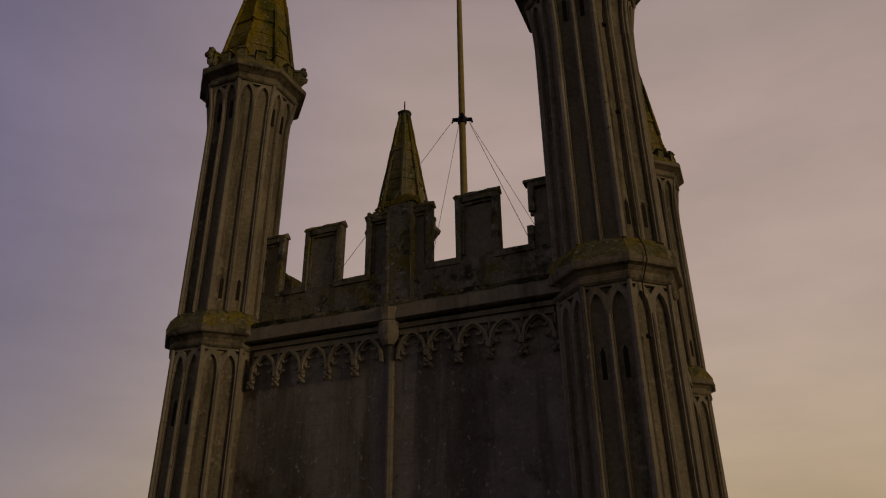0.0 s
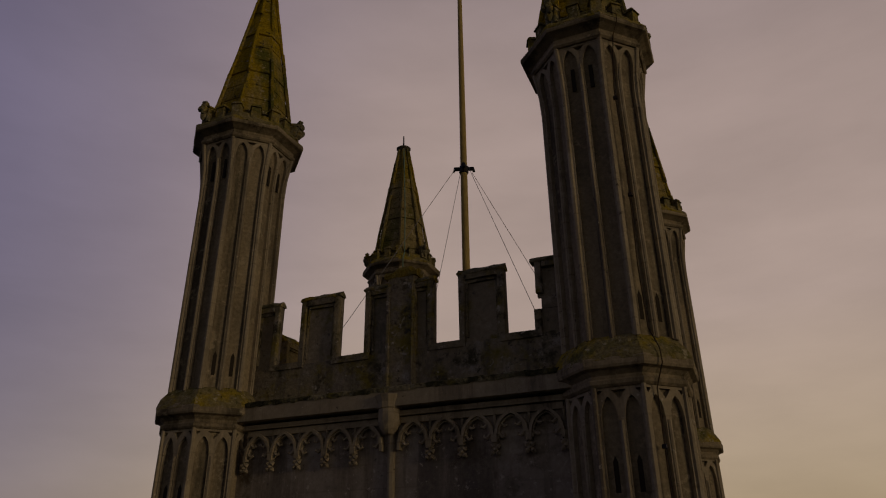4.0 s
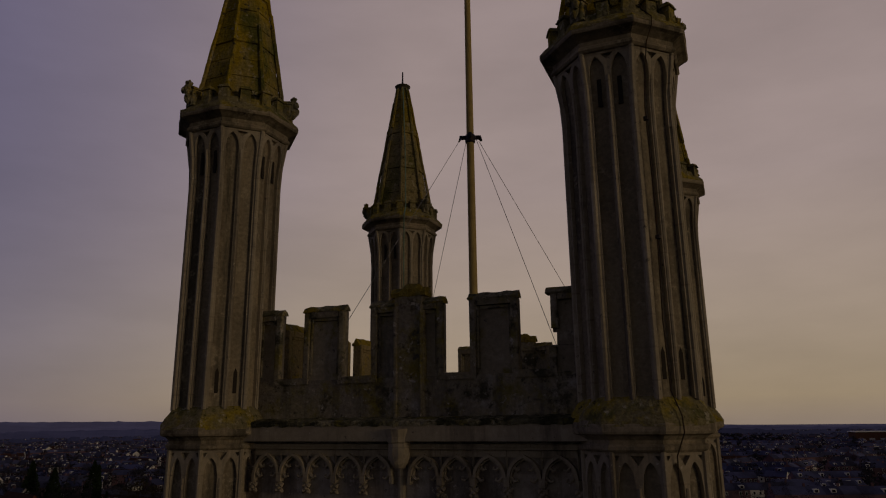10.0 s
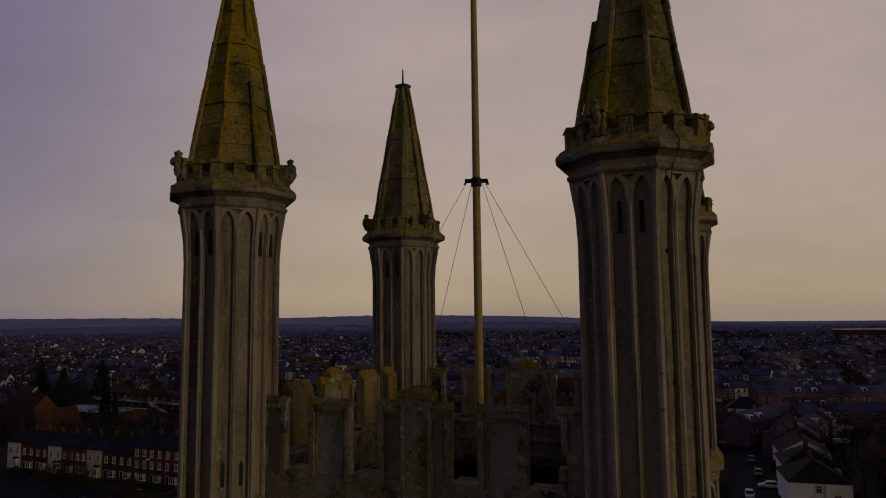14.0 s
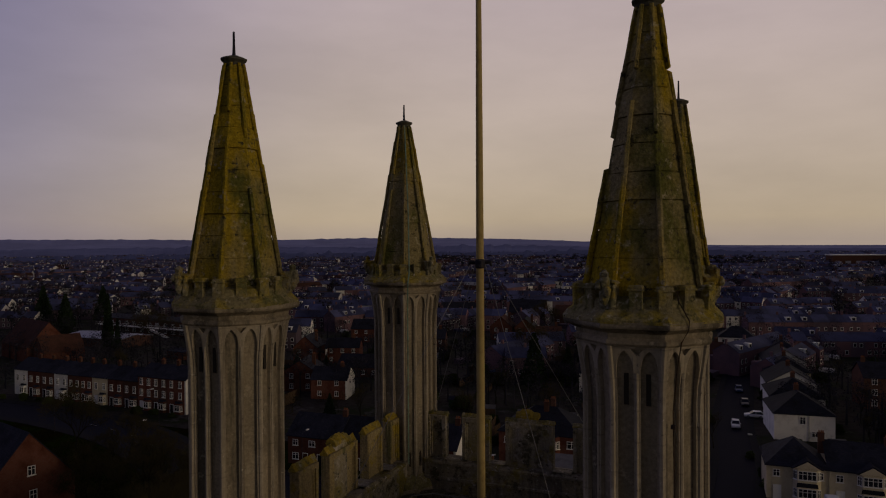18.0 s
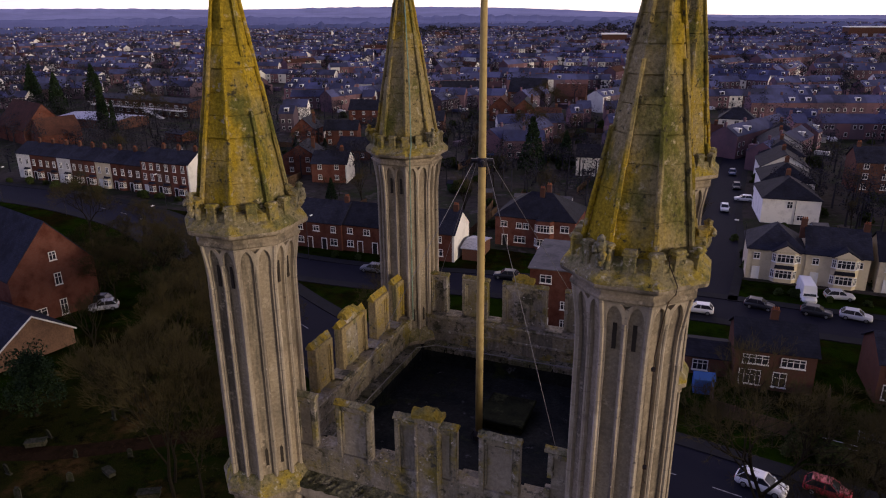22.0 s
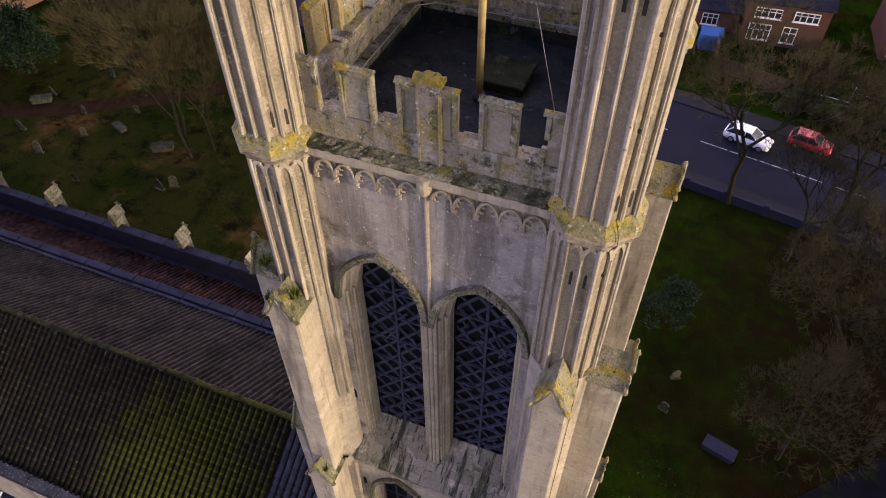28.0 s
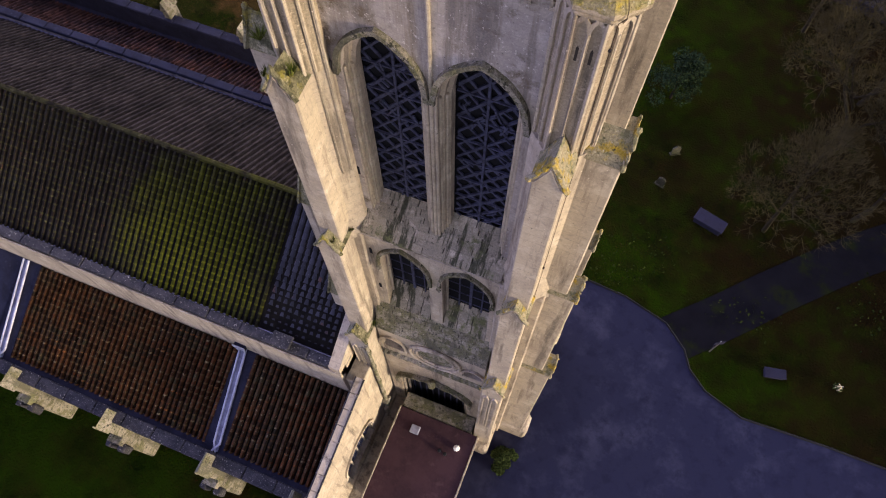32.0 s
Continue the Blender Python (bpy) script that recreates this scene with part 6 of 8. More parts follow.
def roof_slabs(w, d, e, r, kind, o=0.28, t=0.14):
    b = Build()
    k = (r - e) / (d / 2) if kind != "front" else (r - e) / (w / 2)
    if kind == "side":
        for s in (0, 1):
            y0, y1 = (-o, d / 2) if s == 0 else (d + o, d / 2)
            z0, z1 = e - k * o, r
            p = [(-o, y0, z0), (w + o, y0, z0), (w + o, y1, z1), (-o, y1, z1)]
            p += [(x, y, z + t) for x, y, z in p]
            f = [(4, 5, 6, 7), (0, 1, 5, 4), (1, 2, 6, 5), (3, 0, 4, 7), (0, 3, 2, 1)]
            b.add(p, f if s == 0 else [tuple(reversed(q)) for q in f])
    elif kind == "front":
        for s in (0, 1):
            x0, x1 = (-o, w / 2) if s == 0 else (w + o, w / 2)
            z0, z1 = e - k * o, r
            p = [(x0, -o, z0), (x0, d + o, z0), (x1, d + o, z1), (x1, -o, z1)]
            p += [(x, y, z + t) for x, y, z in p]
            f = [(7, 6, 5, 4), (4, 5, 1, 0), (5, 6, 2, 1), (7, 4, 0, 3), (1, 2, 3, 0)]
            b.add(p, f if s == 0 else [tuple(reversed(q)) for q in f])
    else:
        h = min(w, d) / 2
        z0 = e - k * o
        p = [(-o, -o, z0), (w + o, -o, z0), (w + o, d + o, z0), (-o, d + o, z0)]
        q = [(h, d / 2, r), (w - h, d / 2, r)] if w >= d else [(w / 2, h, r), (w / 2, d - h, r)]
        b.add([(x, y, z + t) for x, y, z in p] + [(x, y, z + t) for x, y, z in q] + p,
              ([(0, 1, 5, 4), (1, 2, 5), (2, 3, 4, 5), (3, 0, 4)] if w >= d else [(0, 1, 4), (1, 2, 5, 4), (2, 3, 5), (3, 0, 4, 5)]) +
              [(6, 7, 1, 0), (7, 8, 2, 1), (8, 9, 3, 2), (9, 6, 0, 3), (9, 8, 7, 6)])
    return b


def add_window(parent, x, y, z, w, h, turn=0.0):
    f, p, s = window_meshes(w, h)
    ob = part("window", f, None, parent, m=Matrix.Translation((x, y, z)) @ spin(turn))
    part("pane", p, None, ob)
    part("sill", s, None, ob)


PLOTS = []


def house(x, y, turn, w, d, e, r, wall, roof, kind="side", label="", wins=(), doors=(), chims=(), group="", bays=(), extra=(), name="house"):
    """A house whose front left corner stands at x, y and whose front looks along local -y."""
    h = thing(name, label, "house", group, at=pose(x, y, 0, 0, 0, turn))
    mid = pose(x, y, 0, 0, 0, turn) @ Vector((w / 2, d / 2, 0))
    PLOTS.append((mid.x, mid.y, 0.5 * math.hypot(w, d) if w < 2.5 * d else 0.5 * w))
    part("wall", gable_walls(w, d, e, r, kind == "side") if kind != "hip" else gable_walls(w, d, e, e, True), wall, h)
    part("roof", roof_slabs(w, d, e, r, kind), roof, h)
    for wx, wz, ww, wh in wins:
        add_window(h, wx, -0.02, wz, ww, wh)
    for dx, col in doors:
        dr = part("door", Build().box(dx - 0.45, dx + 0.45, -0.05, 0.02, 0.05, 2.05), col, h)
        part("door_frame", Build().box(dx - 0.58, dx - 0.45, -0.09, 0.02, 0, 2.2).box(dx + 0.45, dx + 0.58, -0.09, 0.02, 0, 2.2).box(dx - 0.45, dx + 0.45, -0.09, 0.02, 2.06, 2.2), PAINT, dr)
    for cx, cy in chims:
        zb = e + (r - e) * 0.35
        c = part("chimney", Build().box(cx - 0.45, cx + 0.45, cy - 0.3, cy + 0.3, zb, r + 1.0).box(cx - 0.5, cx + 0.5, cy - 0.35, cy + 0.35, r + 1.0, r + 1.14), DARKBRICK, h)
        for k in (-0.25, 0.05, 0.3):
            part("chimney_pot", Build().octagon([(0.12, r + 1.14), (0.10, r + 1.5)], cx + k, cy, 8), CLAYPOT, c)
    for bx, bw, bz, bh, proj, gab in bays:
        bay = part("bay", Build().add([(bx - bw / 2, 0, bz), (bx - bw / 3, -proj, bz), (bx + bw / 3, -proj, bz), (bx + bw / 2, 0, bz), (bx - bw / 2, 0, bz + bh), (bx - bw / 3, -proj, bz + bh), (bx + bw / 3, -proj, bz + bh), (bx + bw / 2, 0, bz + bh)],
                               [(0, 1, 5, 4), (1, 2, 6, 5), (2, 3, 7, 6), (4, 5, 6, 7)]), wall, h)
        for lv in range(max(1, int(bh // 2.4))):
            z = bz + 0.75 + 2.7 * lv
            add_window(bay, bx, -proj - 0.02, z, bw * 0.64, 1.4)
            ang = math.degrees(math.atan2(proj, bw / 6))
            for sg in (-1, 1):
                add_window(bay, bx + sg * bw * 0.417, -proj / 2 - 0.02, z, math.hypot(proj, bw / 6) * 0.8, 1.35, sg * ang)
        if gab:
            gz = bz + bh
            part("bay_roof", Build().prism([(bx - bw / 2 - 0.3, gz), (bx + bw / 2 + 0.3, gz), (bx, gz + gab)], -proj - 0.25, d * 0.4), roof, bay)
            part("bay_gable", Build().prism([(bx - bw / 2 + 0.1, gz + 0.02), (bx + bw / 2 - 0.1, gz + 0.02), (bx, gz + gab - 0.22)], -proj - 0.29, -proj - 0.24), wall, bay)
            part("apron_roof", Build().prism([(bx - bw / 3 - 0.2, bz + 2.35), (bx + bw / 3 + 0.2, bz + 2.35), (bx + bw / 3 + 0.1, bz + 3.0), (bx - bw / 3 - 0.1, bz + 3.0)], -proj - 0.1, -proj - 0.005), roof, bay)
        else:
            part("bay_roof", Build().rings([[(bx - bw / 2 - 0.1, 0, bz + bh), (bx - bw / 3 - 0.1, -proj - 0.12, bz + bh), (bx + bw / 3 + 0.1, -proj - 0.12, bz + bh), (bx + bw / 2 + 0.1, 0, bz + bh)],
                                            [(bx - bw / 2, 0, bz + bh + 0.4), (bx - bw / 4, -0.1, bz + bh + 0.4), (bx + bw / 4, -0.1, bz + bh + 0.4), (bx + bw / 2, 0, bz + bh + 0.4)]]), roof, bay)
    for fn in extra:
        fn(h)
    return h


def grid_wins(w, storeys, n, ww=0.95, wh=1.35, z0=0.85, step=2.7, skip=()):
    return [(w * (i + 0.5) / n, z0 + step * s, ww, wh) for s in range(storeys) for i in range(n) if (i, s) not in skip]


# long terrace across the main road
x = -172.0
row = [(WHITE, 5.2, 2), (BRICK, 5.2, 2), (DARKBRICK, 5.0, 2), (WHITE, 5.0, 2), (DARKBRICK, 4.6, 2), (BRICK, 4.2, 2), (CREAM, 5.4, 2), (BRICK, 5.2, 2), (DARKBRICK, 5.0, 2), (BRICK, 4.6, 3), (DARKBRICK, 4.8, 3), (BRICK, 5.2, 3)]
for i, (mat, w, st) in enumerate(row):
    e = 6.7 if st == 2 else 8.1
    word = {WHITE: "white-painted", BRICK: "red brick", DARKBRICK: "dark brick", CREAM: "cream-pillared"}[mat]
    house(x, 116.2 - 0.03 * (x + 172), -1.2, w - 0.02, 8.5, e, e + 2.4, mat, SLATE, "side", word + " terraced house with a slate roof and white sash windows",
          wins=grid_wins(w, st, 2, 0.95, 1.6, skip=((0, 0),), step=2.9 if st == 2 else 2.6), doors=((w * 0.25, BLACKPAINT if i % 3 else PAINT),), chims=((w - 0.5, 4.2),), bays=((w * 0.68, 2.2, 0.0, 2.6, 0.6, 0),), group="terrace along the main road")
    x += w
house(x, 114.5, -1.2, 0.35, 8.4, 8.1, 10.6, WHITE, SLATE, "side", "whitewashed gable end wall closing the terrace", group="terrace along the main road", name="end_wall")

# brick house with its gable to the churchyard, and an outbuilding
def barge_boards(h):
    for s in (0, 1):
        xa, xb = (-0.3, 5.0) if s == 0 else (10.3, 5.0)
        part("barge_board", Build().prism([(xa, 2.02), (xb, 5.74), (xb, 5.98), (xa, 2.26)] if s else [(xb, 5.74), (xa, 2.02), (xa, 2.26), (xb, 5.98)], -0.36, -0.29), PAINT, h, "white barge board")


def gable_windows(h):
    for wx, z, w, hh in ((6.3, 8.7, 1.0, 1.3), (6.5, 4.9, 1.0, 1.8), (6.6, 0.2, 1.0, 2.4), (3.4, 0.9, 1.6, 1.2)):
        add_window(h, wx, -0.02, z, w, hh)


house(-84.8, 47.7, 75, 12.0, 20, 7.5, 14.5, BRICK, SLATE, "front", "large red brick house with a tall gable and white windows", extra=(gable_windows,), chims=((2.0, 12.0),))
house(-75.94, 38.02, 79, 10.0, 12, 2.3, 5.8, TANBRICK, SLATE, "front", extra=(barge_boards,), label= "low outbuilding with a pale gable and white barge boards", name="outbuilding")
# houses along the side road
for i, (x, w) in enumerate(((-69.5, 10.2), (-59.3, 10.2), (-49.0, 11.0))):
    house(x, 93.6 + 0.1 * i * 8, 2, w, 8.5, 5.2, 8.3, BRICK, SLATE, "side", "red brick cottage row with dark slate roof and white casements",
          wins=((1.6, 0.9, 1.3, 1.2), (1.6, 3.4, 1.1, 1.1), (5.0, 3.4, 1.3, 1.1), (8.6, 0.9, 1.5, 1.3), (8.6, 3.4, 1.0, 1.2)), doors=((6.6, BLACKPAINT), (3.6, DARKBRICK)), chims=((w - 0.6, 4.2),), group="cottages by the side road")
house(-38.0, 95.6, 2, 0.4, 8.5, 5.2, 8.4, WHITE, SLATE, "side", "pale rendered gable end", group="cottages by the side road", name="end_wall")
house(-36.8, 97.5, 2, 3.2, 7, 2.2, 2.9, DARKBRICK, LEAD, "side", "low side extension with a blue-grey roof", name="outbuilding")
house(-34.0, 108.0, 1, 15.0, 11.0, 5.8, 9.4, BRICK, SLATE, "hip", "pair of brick semi-detached houses with hipped slate roof and bays",
      wins=((1.7, 3.7, 1.3, 1.1), (4.6, 3.6, 1.1, 1.1), (5.9, 3.6, 1.1, 1.1), (13.2, 3.6, 1.6, 1.3), (4.8, 0.8, 2.2, 1.3)), doors=((1.9, BLACKPAINT), (12.8, PAINT)), chims=((7.8, 4.6), (8.4, 7.6)), bays=((9.4, 3.6, 0.0, 5.6, 0.7, 0),))
house(-18.2, 74.0, 4, 6.6, 12.5, 9.2, 9.35, BRICK, FELT_GREY, "side", "tall flat-roofed brick building with a grey felted roof", wins=((2.2, 7.2, 1.6, 1.2), (2.0, 3.6, 1.3, 1.2), (4.8, 3.6, 1.0, 1.2), (4.8, 0.9, 0.9, 1.2)), doors=((2.2, PAINT),), name="flat_roofed_building")
# brown houses that back on to the main road
for i, (x, y) in enumerate(((8.3, 68.0), (23.2, 69.6), (34.5, 70.8))):
    house(x, y, 5, 8.6, 7.6, 5.0, 7.2, DARKBRICK, SLATE, "side", "brown brick modern house with wide white windows", wins=((1.8, 0.55, 2.4, 1.9), (5.0, 0.55, 1.5, 1.9), (2.2, 3.2, 2.8, 1.15), (6.2, 3.2, 2.6, 1.15)),
          chims=((4.3, 4.6),), group="brown houses")
house(3.0, 69.3, 5, 4.8, 5.5, 2.4, 3.3, DARKBRICK, SLATE, "side", "low brick garage with a grey roof", wins=((1.6, 0.6, 1.8, 1.4),), name="garage")
# cream semi-detached houses
x = 10.0
for i, w in enumerate((8.6, 9.0, 8.6, 9.0, 8.6)):
    house(x, 106.2 + 0.02 * (x - 10), 2, w, 9.5, 5.3, 8.5, CREAM, SLATE, "hip" if i == 0 else "side", "cream rendered semi-detached house with slate roof and white bay windows",
          wins=((1.4, 3.5, 1.0, 1.1), (7.6 if w > 8.8 else 7.4, 3.5, 1.0, 1.1)), doors=((1.5, PAINT),), chims=((w - 0.4, 4.6),), bays=((5.6, 3.9, 0.0, 5.2, 0.65, 1.35),), group="cream houses")
    x += w + (0.02 if i % 2 == 0 else 1.2)
# white houses along the back street
def end_windows(h):
    for wx, z, w, hh in ((5.2, 3.3, 1.1, 1.5), (7.4, 0.9, 1.2, 1.1)):
        add_window(h, wx, -0.02, z, w, hh)
    part("drainpipe", Build().tube([(6.3, -0.08, 0), (6.3, -0.08, 5)], 0.05, 6), BLACKPAINT, h)


house(13.2, 141.2, 6, 11, 13, 5.3, 8.6, WHITE, SLATE, "hip", "white rendered house with dark hipped roof beside the street", extra=(end_windows,), chims=((5.5, 8),))
for i, (x, y, mat) in enumerate(((13.4, 158, WHITE), (13.6, 174, WHITE), (13.9, 190, CREAM), (14.5, 206, WHITE), (15.5, 224, CREAM))):
    house(x, y, 4, 11, 13, 5.2, 8.4, mat, SLATE, "hip" if i % 2 == 0 else "front", "pale rendered house with dark roof on the back street", wins=((3, 3.3, 1.2, 1.2), (7.5, 3.3, 1.2, 1.2), (7.5, 0.8, 1.4, 1.3)), chims=((5.5, 6.5),), group="back street houses")
house(2, 254, 0, 12, 9, 5.4, 8.8, WHITE, SLATE, "hip", "white and red brick house closing the street", wins=grid_wins(12, 2, 3, 1.6, 1.3), doors=((6, PAINT),))
house(34.5, 176, 8, 13, 9, 7.4, 10.4, DARKBRICK, SLATE, "side", "tall dark brick house with white windows", wins=grid_wins(13, 3, 3, 1.2, 1.4, step=2.5), chims=((1, 4.5), (12, 4.5)))
# middle distance
house(-31.5, 170.5, 8, 10, 8, 5.2, 7.8, WHITE, SLATE, "side", "white cottage with dark roof and small-paned windows", wins=((2, 0.8, 1.0, 1.2), (2, 3.4, 1.0, 1.1), (7.5, 0.8, 1.1, 1.2), (7.5, 3.4, 1.0, 1.1)))
for x, y, turn, w, d, e, r, mat, kind in ((-134, 230, 14, 12, 9, 5.4, 8.8, BRICK, "side"), (-118, 185, 20, 11, 8, 5.2, 7.8, BRICK, "side"), (-128, 181, 16, 8, 10, 5.4, 9, BRICK, "front"), (-106, 144, 18, 9, 10, 5.3, 8.2, BRICK, "front"),
                                  (-94, 139, 14, 9, 8, 5.0, 7.6, BRICK, "side"), (-103, 167, 10, 13, 10, 3.0, 6.0, DARKBRICK, "side"), (-84, 255, 8, 9, 10, 5.4, 9.4, BRICK, "front"), (-74, 256, 8, 8, 10, 5.4, 8.8, BRICK, "front"),
                                  (-130, 316, 24, 22, 8, 5.4, 8.4, BRICK, "side"), (-98, 328, 6, 18, 14, 3.6, 9.6, DARKBRICK, "side"), (-72, 318, 6, 14, 12, 3.4, 8.4, DARKBRICK, "side"), (-52, 300, 4, 10, 9, 5.2, 8.4, BRICK, "hip"),
                                  (-60, 236, 12, 9, 8, 5.2, 8.2, BRICK, "side"), (-98, 214, 16, 10, 9, 5.2, 8.2, DARKBRICK, "side"), (-6, 216, 6, 10, 8, 5.2, 8.0, BRICK, "side"), (-22, 236, 10, 9, 8, 5.2, 8.0, DARKBRICK, "side"), (46, 150, 10, 9, 8, 5.2, 8.0, BRICK, "side"), (56, 210, 6, 16, 8, 5.4, 8.4, DARKBRICK, "side")):
    house(x, y, turn, w, d, e, r, mat, SLATE if (int(x) % 3) else CLAYROOF, kind, "red brick house with slate roof among gardens" if mat is BRICK else "dark brick building with a broad slate roof",
          wins=grid_wins(w, 2 if e > 4.5 else 1, max(2, int(w / 3.2)), 1.05, 1.25), chims=((w * 0.8, d / 2),) if e > 4.5 else ())
house(-117.2, 183.5, 20, 0.3, 8, 5.2, 8.0, WHITE, SLATE, "side", "white rendered gable end", name="end_wall")
house(-85.2, 141.2, 14, 0.3, 8, 5.0, 7.8, WHITE, SLATE, "side", "white rendered gable end", name="end_wall")
# chapel, school and low hall beyond the terrace
house(-236, 158, -18, 24, 14, 5.0, 13.0, BRICK, CLAYROOF, "side", "old brick chapel with a steep brown tiled roof", name="chapel")
house(-212, 152, -18, 9, 13, 4.0, 9.0, BRICK, CLAYROOF, "front", "lower chapel wing with a tiled roof", name="chapel")
house(-240, 186, -4, 32, 16, 3.4, 4.4, DARKBRICK, LEAD, "side", "low hall with a wide blue-grey roof", name="hall")


def railings(h):
    for i in range(40):
        part("post", Build().box(i * 1.5, i * 1.5 + 0.08, -3.0, -2.92, 3.3, 4.5), PAINT, h)
    part("rail", Build().box(0, 59, -3.0, -2.92, 4.4, 4.5).box(0, 59, -3.0, -2.92, 3.8, 3.86).box(0, 59, -3.0, 0, 3.1, 3.3), PAINT, h, "white walkway railing")
    part("ramp", Build().prism([(38, 3.1), (39.5, 3.3), (50, 0.2), (48.5, 0.0)], -5.5, -4.0), PAINT, h, "sloping white ramp")


house(-262, 224, -6, 60, 12, 6.2, 7.4, DARKBRICK, SLATE, "side", "long low school building with white railings and a ramp", wins=grid_wins(60, 2, 12, 2.2, 1.3, 0.9, 3.0), extra=(railings,), name="school")
house(-176, 175, -10, 9, 6, 2.6, 3.4, BRICK, SLATE, "side", "brick garage with a green door", name="garage")


# ---- far town: rows of terraced houses, joined ----
def far_town():
    rnd = random.Random(77)
    eye, fwd = Vector((3.8, -11.7, 0)), Vector((-math.sin(radians(22)), math.cos(radians(22)), 0))
    side = Vector((fwd.y, -fwd.x, 0))
    bands = [(Build(), [], lo, hi) for lo, hi in ((150, 420), (420, 800), (800, 1900))]
    rows = []
    def box(b, pk, m, x0, x1, y0, y1, z0, z1, mat):
        n0 = len(b.f)
        b.join(Build().box(x0, x1, y0, y1, z0, z1), m)
        pk.extend([mat] * (len(b.f) - n0))
    def clear(p):
        if p.y < 135:
            return False
        for cx, cy, r in ((5, 170, 24), (-95, 165, 42), (-110, 225, 40), (-210, 180, 62), (-230, 225, 60), (-85, 325, 30), (-70, 250, 18), (-30, 172, 22), (38, 178, 22), (3, 258, 16), (-20, 140, 45), (-130, 320, 20), (-150, 150, 45)):
            if (p.x - cx) ** 2 + (p.y - cy) ** 2 < r * r:
                return False
        return True
    dist = 165.0
    while dist < 1900:
        step = 15 + dist * 0.035
        half = dist * 0.78
        u = -half
        while u < half:
            run = rnd.randint(4, 11)
            turn = rnd.choice((22, 22, 8, 40, -14, 70)) + rnd.uniform(-5, 5)
            wall = rnd.choice((0, 0, 0, 1, 6, 6))
            e = rnd.choice((5.2, 5.4, 5.6, 6.8))
            w = rnd.uniform(4.6, 6.5)
            base = eye + fwd * (dist + rnd.uniform(-step, step) * 0.4) + side * u
            for i in range(run):
                m0 = Matrix.Translation(base) @ spin(turn) @ Matrix.Translation((i * w, 0, 0))
                p = m0.translation
                b, pk = next((q[:2] for q in bands if q[2] <= (p - eye).length < q[3]), bands[-1][:2])
                if (p - eye).length < 290:
                    b, pk = Build(), []
                    rows.append((b, pk))
                if not clear(p) or rnd.random() < 0.06:
                    continue
                d, r = 8.0, e + 2.6
                g = gable_walls(w - 0.02, d, e, r)
                b.join(g, m0)
                wm = wall if rnd.random() < 0.78 else rnd.choice((2, 2, 0, 1))
                pk += [wm] * len(g.f)
                rf = roof_slabs(w - 0.02, d, e, r, "side", 0.15, 0.12)
                b.join(rf, m0)
                pk += [7 if wall == 6 and run < 6 and base.x < 0 else 3] * len(rf.f)
                for wx in (0.28, 0.72):
                    for wz in (0.9, 3.4):
                        if rnd.random() < 0.82:
                            box(b, pk, m0, wx * w - 0.55, wx * w + 0.55, -0.06, 0.0, wz, wz + 1.4, 4)
                            box(b, pk, m0, wx * w - 0.42, wx * w + 0.42, -0.09, -0.05, wz + 0.12, wz + 1.25, 5)
                if rnd.random() < 0.35:
                    box(b, pk, m0, w * 0.35, w * 0.65, 0.8, 3.0, e + 0.4, e + 1.9, 4)
                    box(b, pk, m0, w * 0.40, w * 0.60, 0.74, 0.82, e + 0.7, e + 1.7, 5)
                if i % 2 == 0:
                    box(b, pk, m0, -0.4, 0.4, d / 2 - 0.3, d / 2 + 0.3, r - 0.5, r + 1.2, 0)
                if i == run - 1 and rnd.random() < 0.8:
                    b.join(Build().add([(w + 0.06, 0.05, 0), (w + 0.06, d - 0.05, 0), (w + 0.06, d - 0.05, e), (w + 0.06, d / 2, r - 0.1), (w + 0.06, 0.05, e)], [(0, 1, 2, 3, 4)]), m0)
                    pk.append(2)
                    for wz in (0.9, 3.4):
                        box(b, pk, m0, w + 0.05, w + 0.12, d * 0.3, d * 0.3 + 1.0, wz, wz + 1.3, 5)
                if rnd.random() < 0.5:
                    box(b, pk, m0, w * 0.15, w * 0.6, d, d + rnd.uniform(2, 4.5), 0, rnd.choice((2.6, 5.0)), wall)
                if rnd.random() < 0.4:
                    box(b, pk, m0, 0.0, w, d + rnd.uniform(9, 14), d + 15, 0, rnd.uniform(1.4, 2.2), 1)
                if rnd.random() < 0.25:
                    box(b, pk, m0, w * 0.3, w * 0.3 + 1.8, -5.5, -1.6, 0.25, 1.3, rnd.choice((4, 3, 5, 4)))
            u += run * w + rnd.uniform(4, 26)
        dist += step
    for b, pk in rows:
        if not b.f:
            continue
        wall = HAZED_BROWN if pk[0] == 1 else WHITE if pk[0] == 2 else HAZED_BRICK
        look_of = {HAZED_BROWN: "brown brick terraced house", WHITE: "white-rendered terraced house", HAZED_BRICK: "red brick terraced house"}[wall]
        roof = CLAYROOF if 7 in pk else HAZED_SLATE
        row = thing("terraced_house", look_of + (" with a clay tile roof" if 7 in pk else " with a slate roof"), "house", "terraces of the town")
        n_wall = len(gable_walls(5, 8, 5, 7).f)
        groups = {}
        for k, (f, q) in enumerate(zip(b.f, pk)):
            key = ("wall", wall) if k < n_wall else {3: ("roof", roof), 7: ("roof", roof), 4: ("window_frame", PAINT), 5: ("window_pane", GLASS), 2: ("gable_render", WHITE), 1: ("yard_wall", HAZED_BROWN)}.get(q, ("chimney", HAZED_BRICK))
            groups.setdefault(key, []).append(f)
